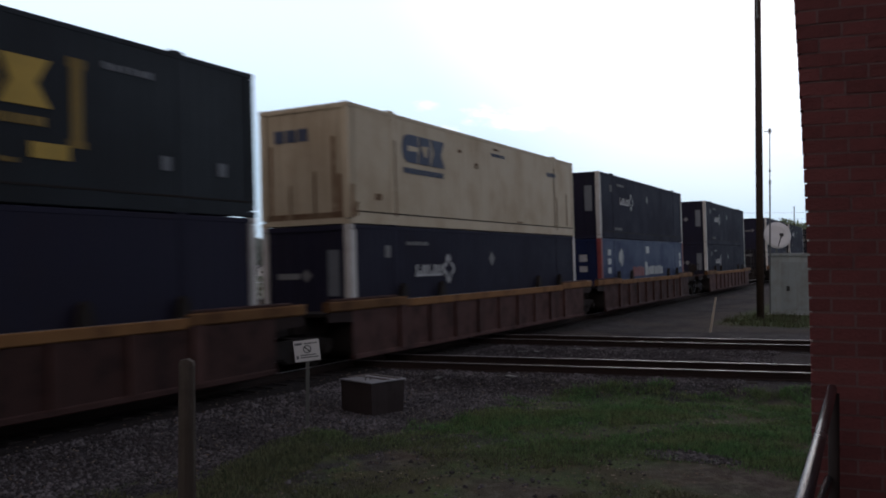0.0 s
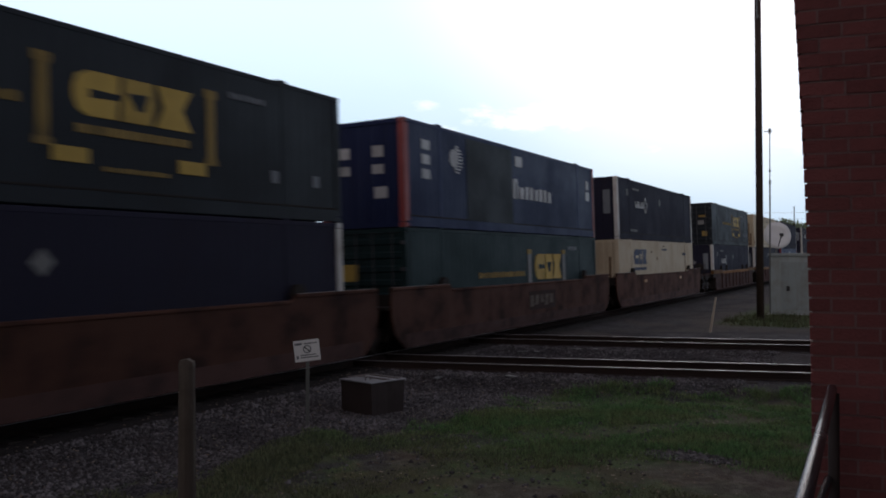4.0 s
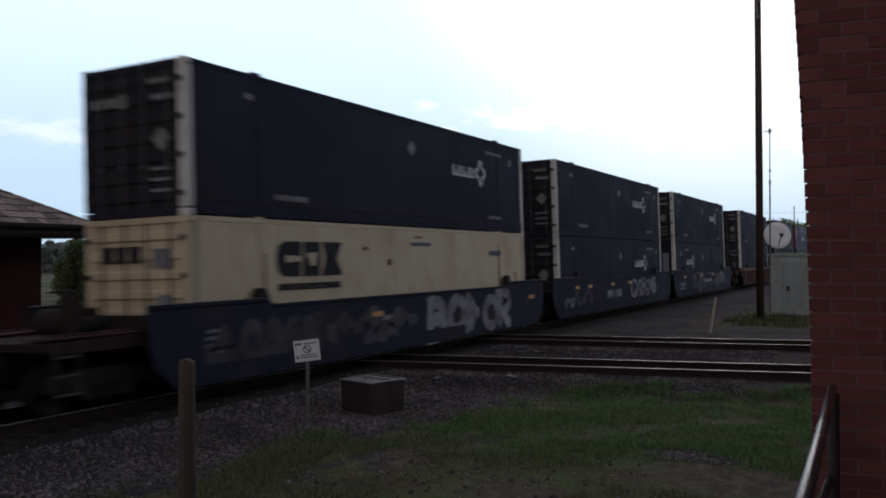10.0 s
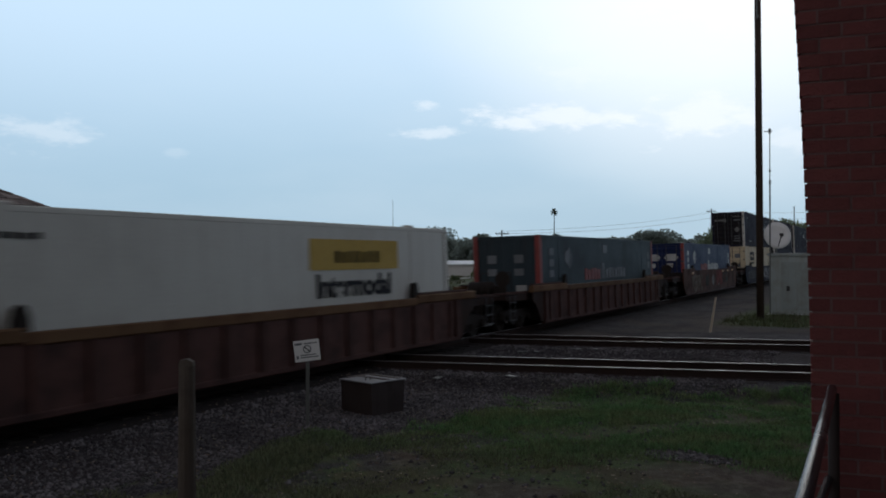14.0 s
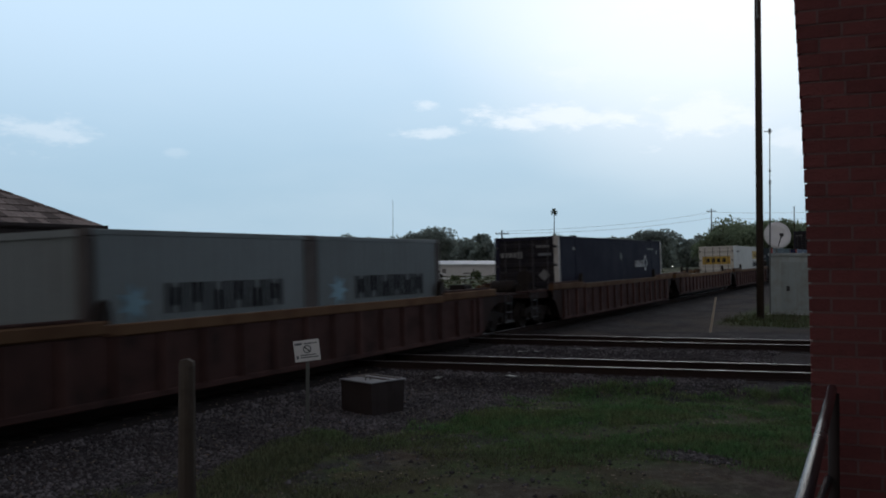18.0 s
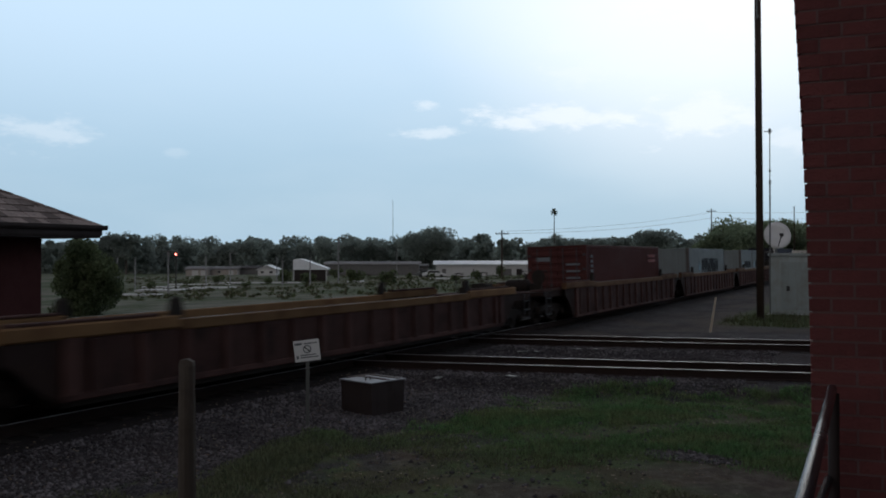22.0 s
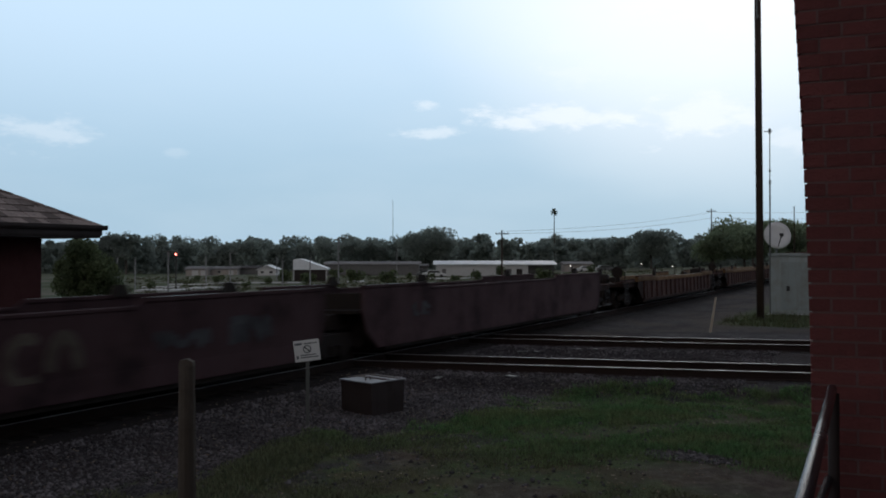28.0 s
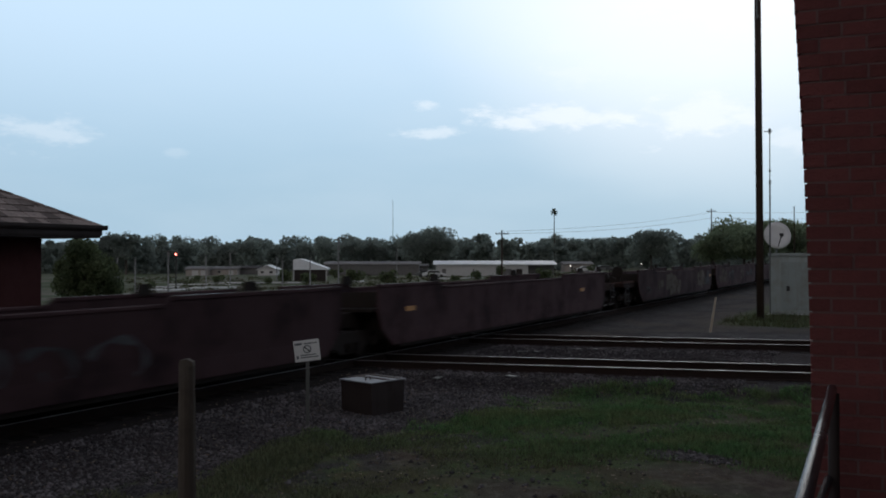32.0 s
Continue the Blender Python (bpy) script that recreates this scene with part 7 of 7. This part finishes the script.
def make_ballast():
    rnd = random.Random(23)
    me = Mesh()
    base = [(1, 0, 0), (-1, 0, 0), (0, 1, 0), (0, -1, 0), (0, 0, 1), (0, 0, -1)]
    tri = [(0, 2, 4), (2, 1, 4), (1, 3, 4), (3, 0, 4), (2, 0, 5), (1, 2, 5), (3, 1, 5), (0, 3, 5)]
    n = 0
    while n < 38000:
        x, y = 3.0 + 24.0 * rnd.random(), rnd.uniform(3.0, 10.85)
        if n < 420:
            # a worn patch of grit in the turf
            a, q = rnd.uniform(0, 6.28), rnd.random() ** 0.6
            x, y = 13.35 + 0.34 * q * math.cos(a), 2.75 + 0.75 * q * math.sin(a)
        elif rnd.random() > min(1.0, 14.0 / max(x, 6.0)):
            continue
        if n >= 420 and (strip_place(x, y) < 0.9 or lawn_edge(x, y) > 0.2 * rnd.gauss(0, 1.0)):
            if rnd.random() > 0.05:
                continue
        z = ground_height(x, y)
        s = rnd.uniform(0.012, 0.036) if rnd.random() < 0.85 else rnd.uniform(0.036, 0.060)
        q = Euler((rnd.uniform(0, 6), rnd.uniform(0, 6), rnd.uniform(0, 6))).to_matrix()
        k = len(me.v)
        for b in base:
            p = q @ (Vector(b) * s * rnd.uniform(0.65, 1.15))
            me.v.append((x + p.x, y + p.y, z + p.z * 0.8 + 0.006))
        me.f += [(a + k, b + k, c + k) for a, b, c in tri]
        n += 1
    single("ballast", me, "stone", "loose grey and brown crushed stone beside the rails", "ballast", kind="stuff")


def make_weeds():
    rnd = random.Random(29)
    me = Mesh()
    for i in range(3600):
        x, y = rnd.uniform(37.5, 44.5), rnd.uniform(2.5, 6.8)
        if noise.noise(Vector((x * 0.7, y * 0.7, 4.0))) < rnd.uniform(-0.4, 0.3):
            continue
        h, a, w = rnd.uniform(0.08, 0.32), rnd.uniform(0, 6.28), rnd.uniform(0.010, 0.022)
        z = ground_height(x, y) - 0.01
        dx, dy = math.cos(a), math.sin(a)
        k = len(me.v)
        me.v += [(x - dy * w, y + dx * w, z), (x + dy * w, y - dx * w, z), (x + dx * h * 0.5, y + dy * h * 0.5, z + h)]
        me.f.append((k, k + 1, k + 2))
    single("weeds", me, "weed", "rough weeds round the foot of the pole", "weeds", kind="stuff")


def make_brush():
    """Low tangled weeds and saplings over the rough ground beyond the main line."""
    rnd = random.Random(37)
    me = Mesh()
    for i in range(1500):
        px, depth = rnd.uniform(-0.80, 0.50), 62 + 130 * rnd.random() ** 0.8
        x, y = way(px, depth)
        if y < 28 or noise.noise(Vector((x * 0.06, y * 0.06, 2.0))) < rnd.uniform(-0.35, 0.35):
            continue
        k = rnd.uniform(0.16, 0.48) * (2.2 if rnd.random() < 0.07 else 1.0)
        leaf_cloud(me, rnd, (x, y, ground_height(x, y) + k * 0.35), (k * 1.5, k * 1.5, k * 0.5), 16, 0.16)
    single("rough_brush", me, "weed", "low dull weeds and brush over rough ground", "brush", kind="stuff")


make_brush()
make_grass()
make_ballast()
make_weeds()


def make_litter():
    """Fallen leaves and bits on the stone and the thin turf."""
    rnd = random.Random(41)
    me = Mesh()
    for i in range(7600):
        x, y = 4.0 + 17.0 * rnd.random(), rnd.uniform(1.0, 11.2)
        if noise.noise(Vector((x * 0.9, y * 0.9, 7.0))) < rnd.uniform(-0.5, 0.4):
            continue
        z, a, s = ground_height(x, y) + 0.012, rnd.uniform(0, 6.28), rnd.uniform(0.015, 0.04)
        c, d = math.cos(a) * s, math.sin(a) * s
        t = rnd.uniform(0.0, 0.02)
        k = len(me.v)
        me.v += [(x + c, y + d, z + t), (x - d * 0.5, y + c * 0.5, z), (x - c, y - d, z + t * 0.5), (x + d * 0.5, y - c * 0.5, z + 0.006)]
        me.f.append((k, k + 1, k + 2, k + 3))
    single("leaf_litter", me, "litter", "fallen brown leaves over stone and thin turf", "leaves", kind="stuff")


make_litter()



# dull bits of plate lying between the tracks
PLATE = Mesh().box(-0.07, 0.07, -0.15, 0.15, 0.0, 0.02, c=0.006).data("scrap_plate", "galvanised")
rnd = random.Random(51)
for x, y in ((24.19, 9.81), (24.32, 9.42), (24.99, 8.45), (25.16, 7.91), (27.98, 4.39), (18.66, 7.84), (17.9, 9.3), (19.6, 6.6)):
    ob = tagged(new("scrap_plate", PLATE), "dull loose metal plate lying in the ballast", "plate")
    ob.matrix_basis = pose(x, y, ground_height(x, y) + 0.005, rnd.uniform(-4, 4), rnd.uniform(-4, 4), rnd.uniform(0, 180))


motions()
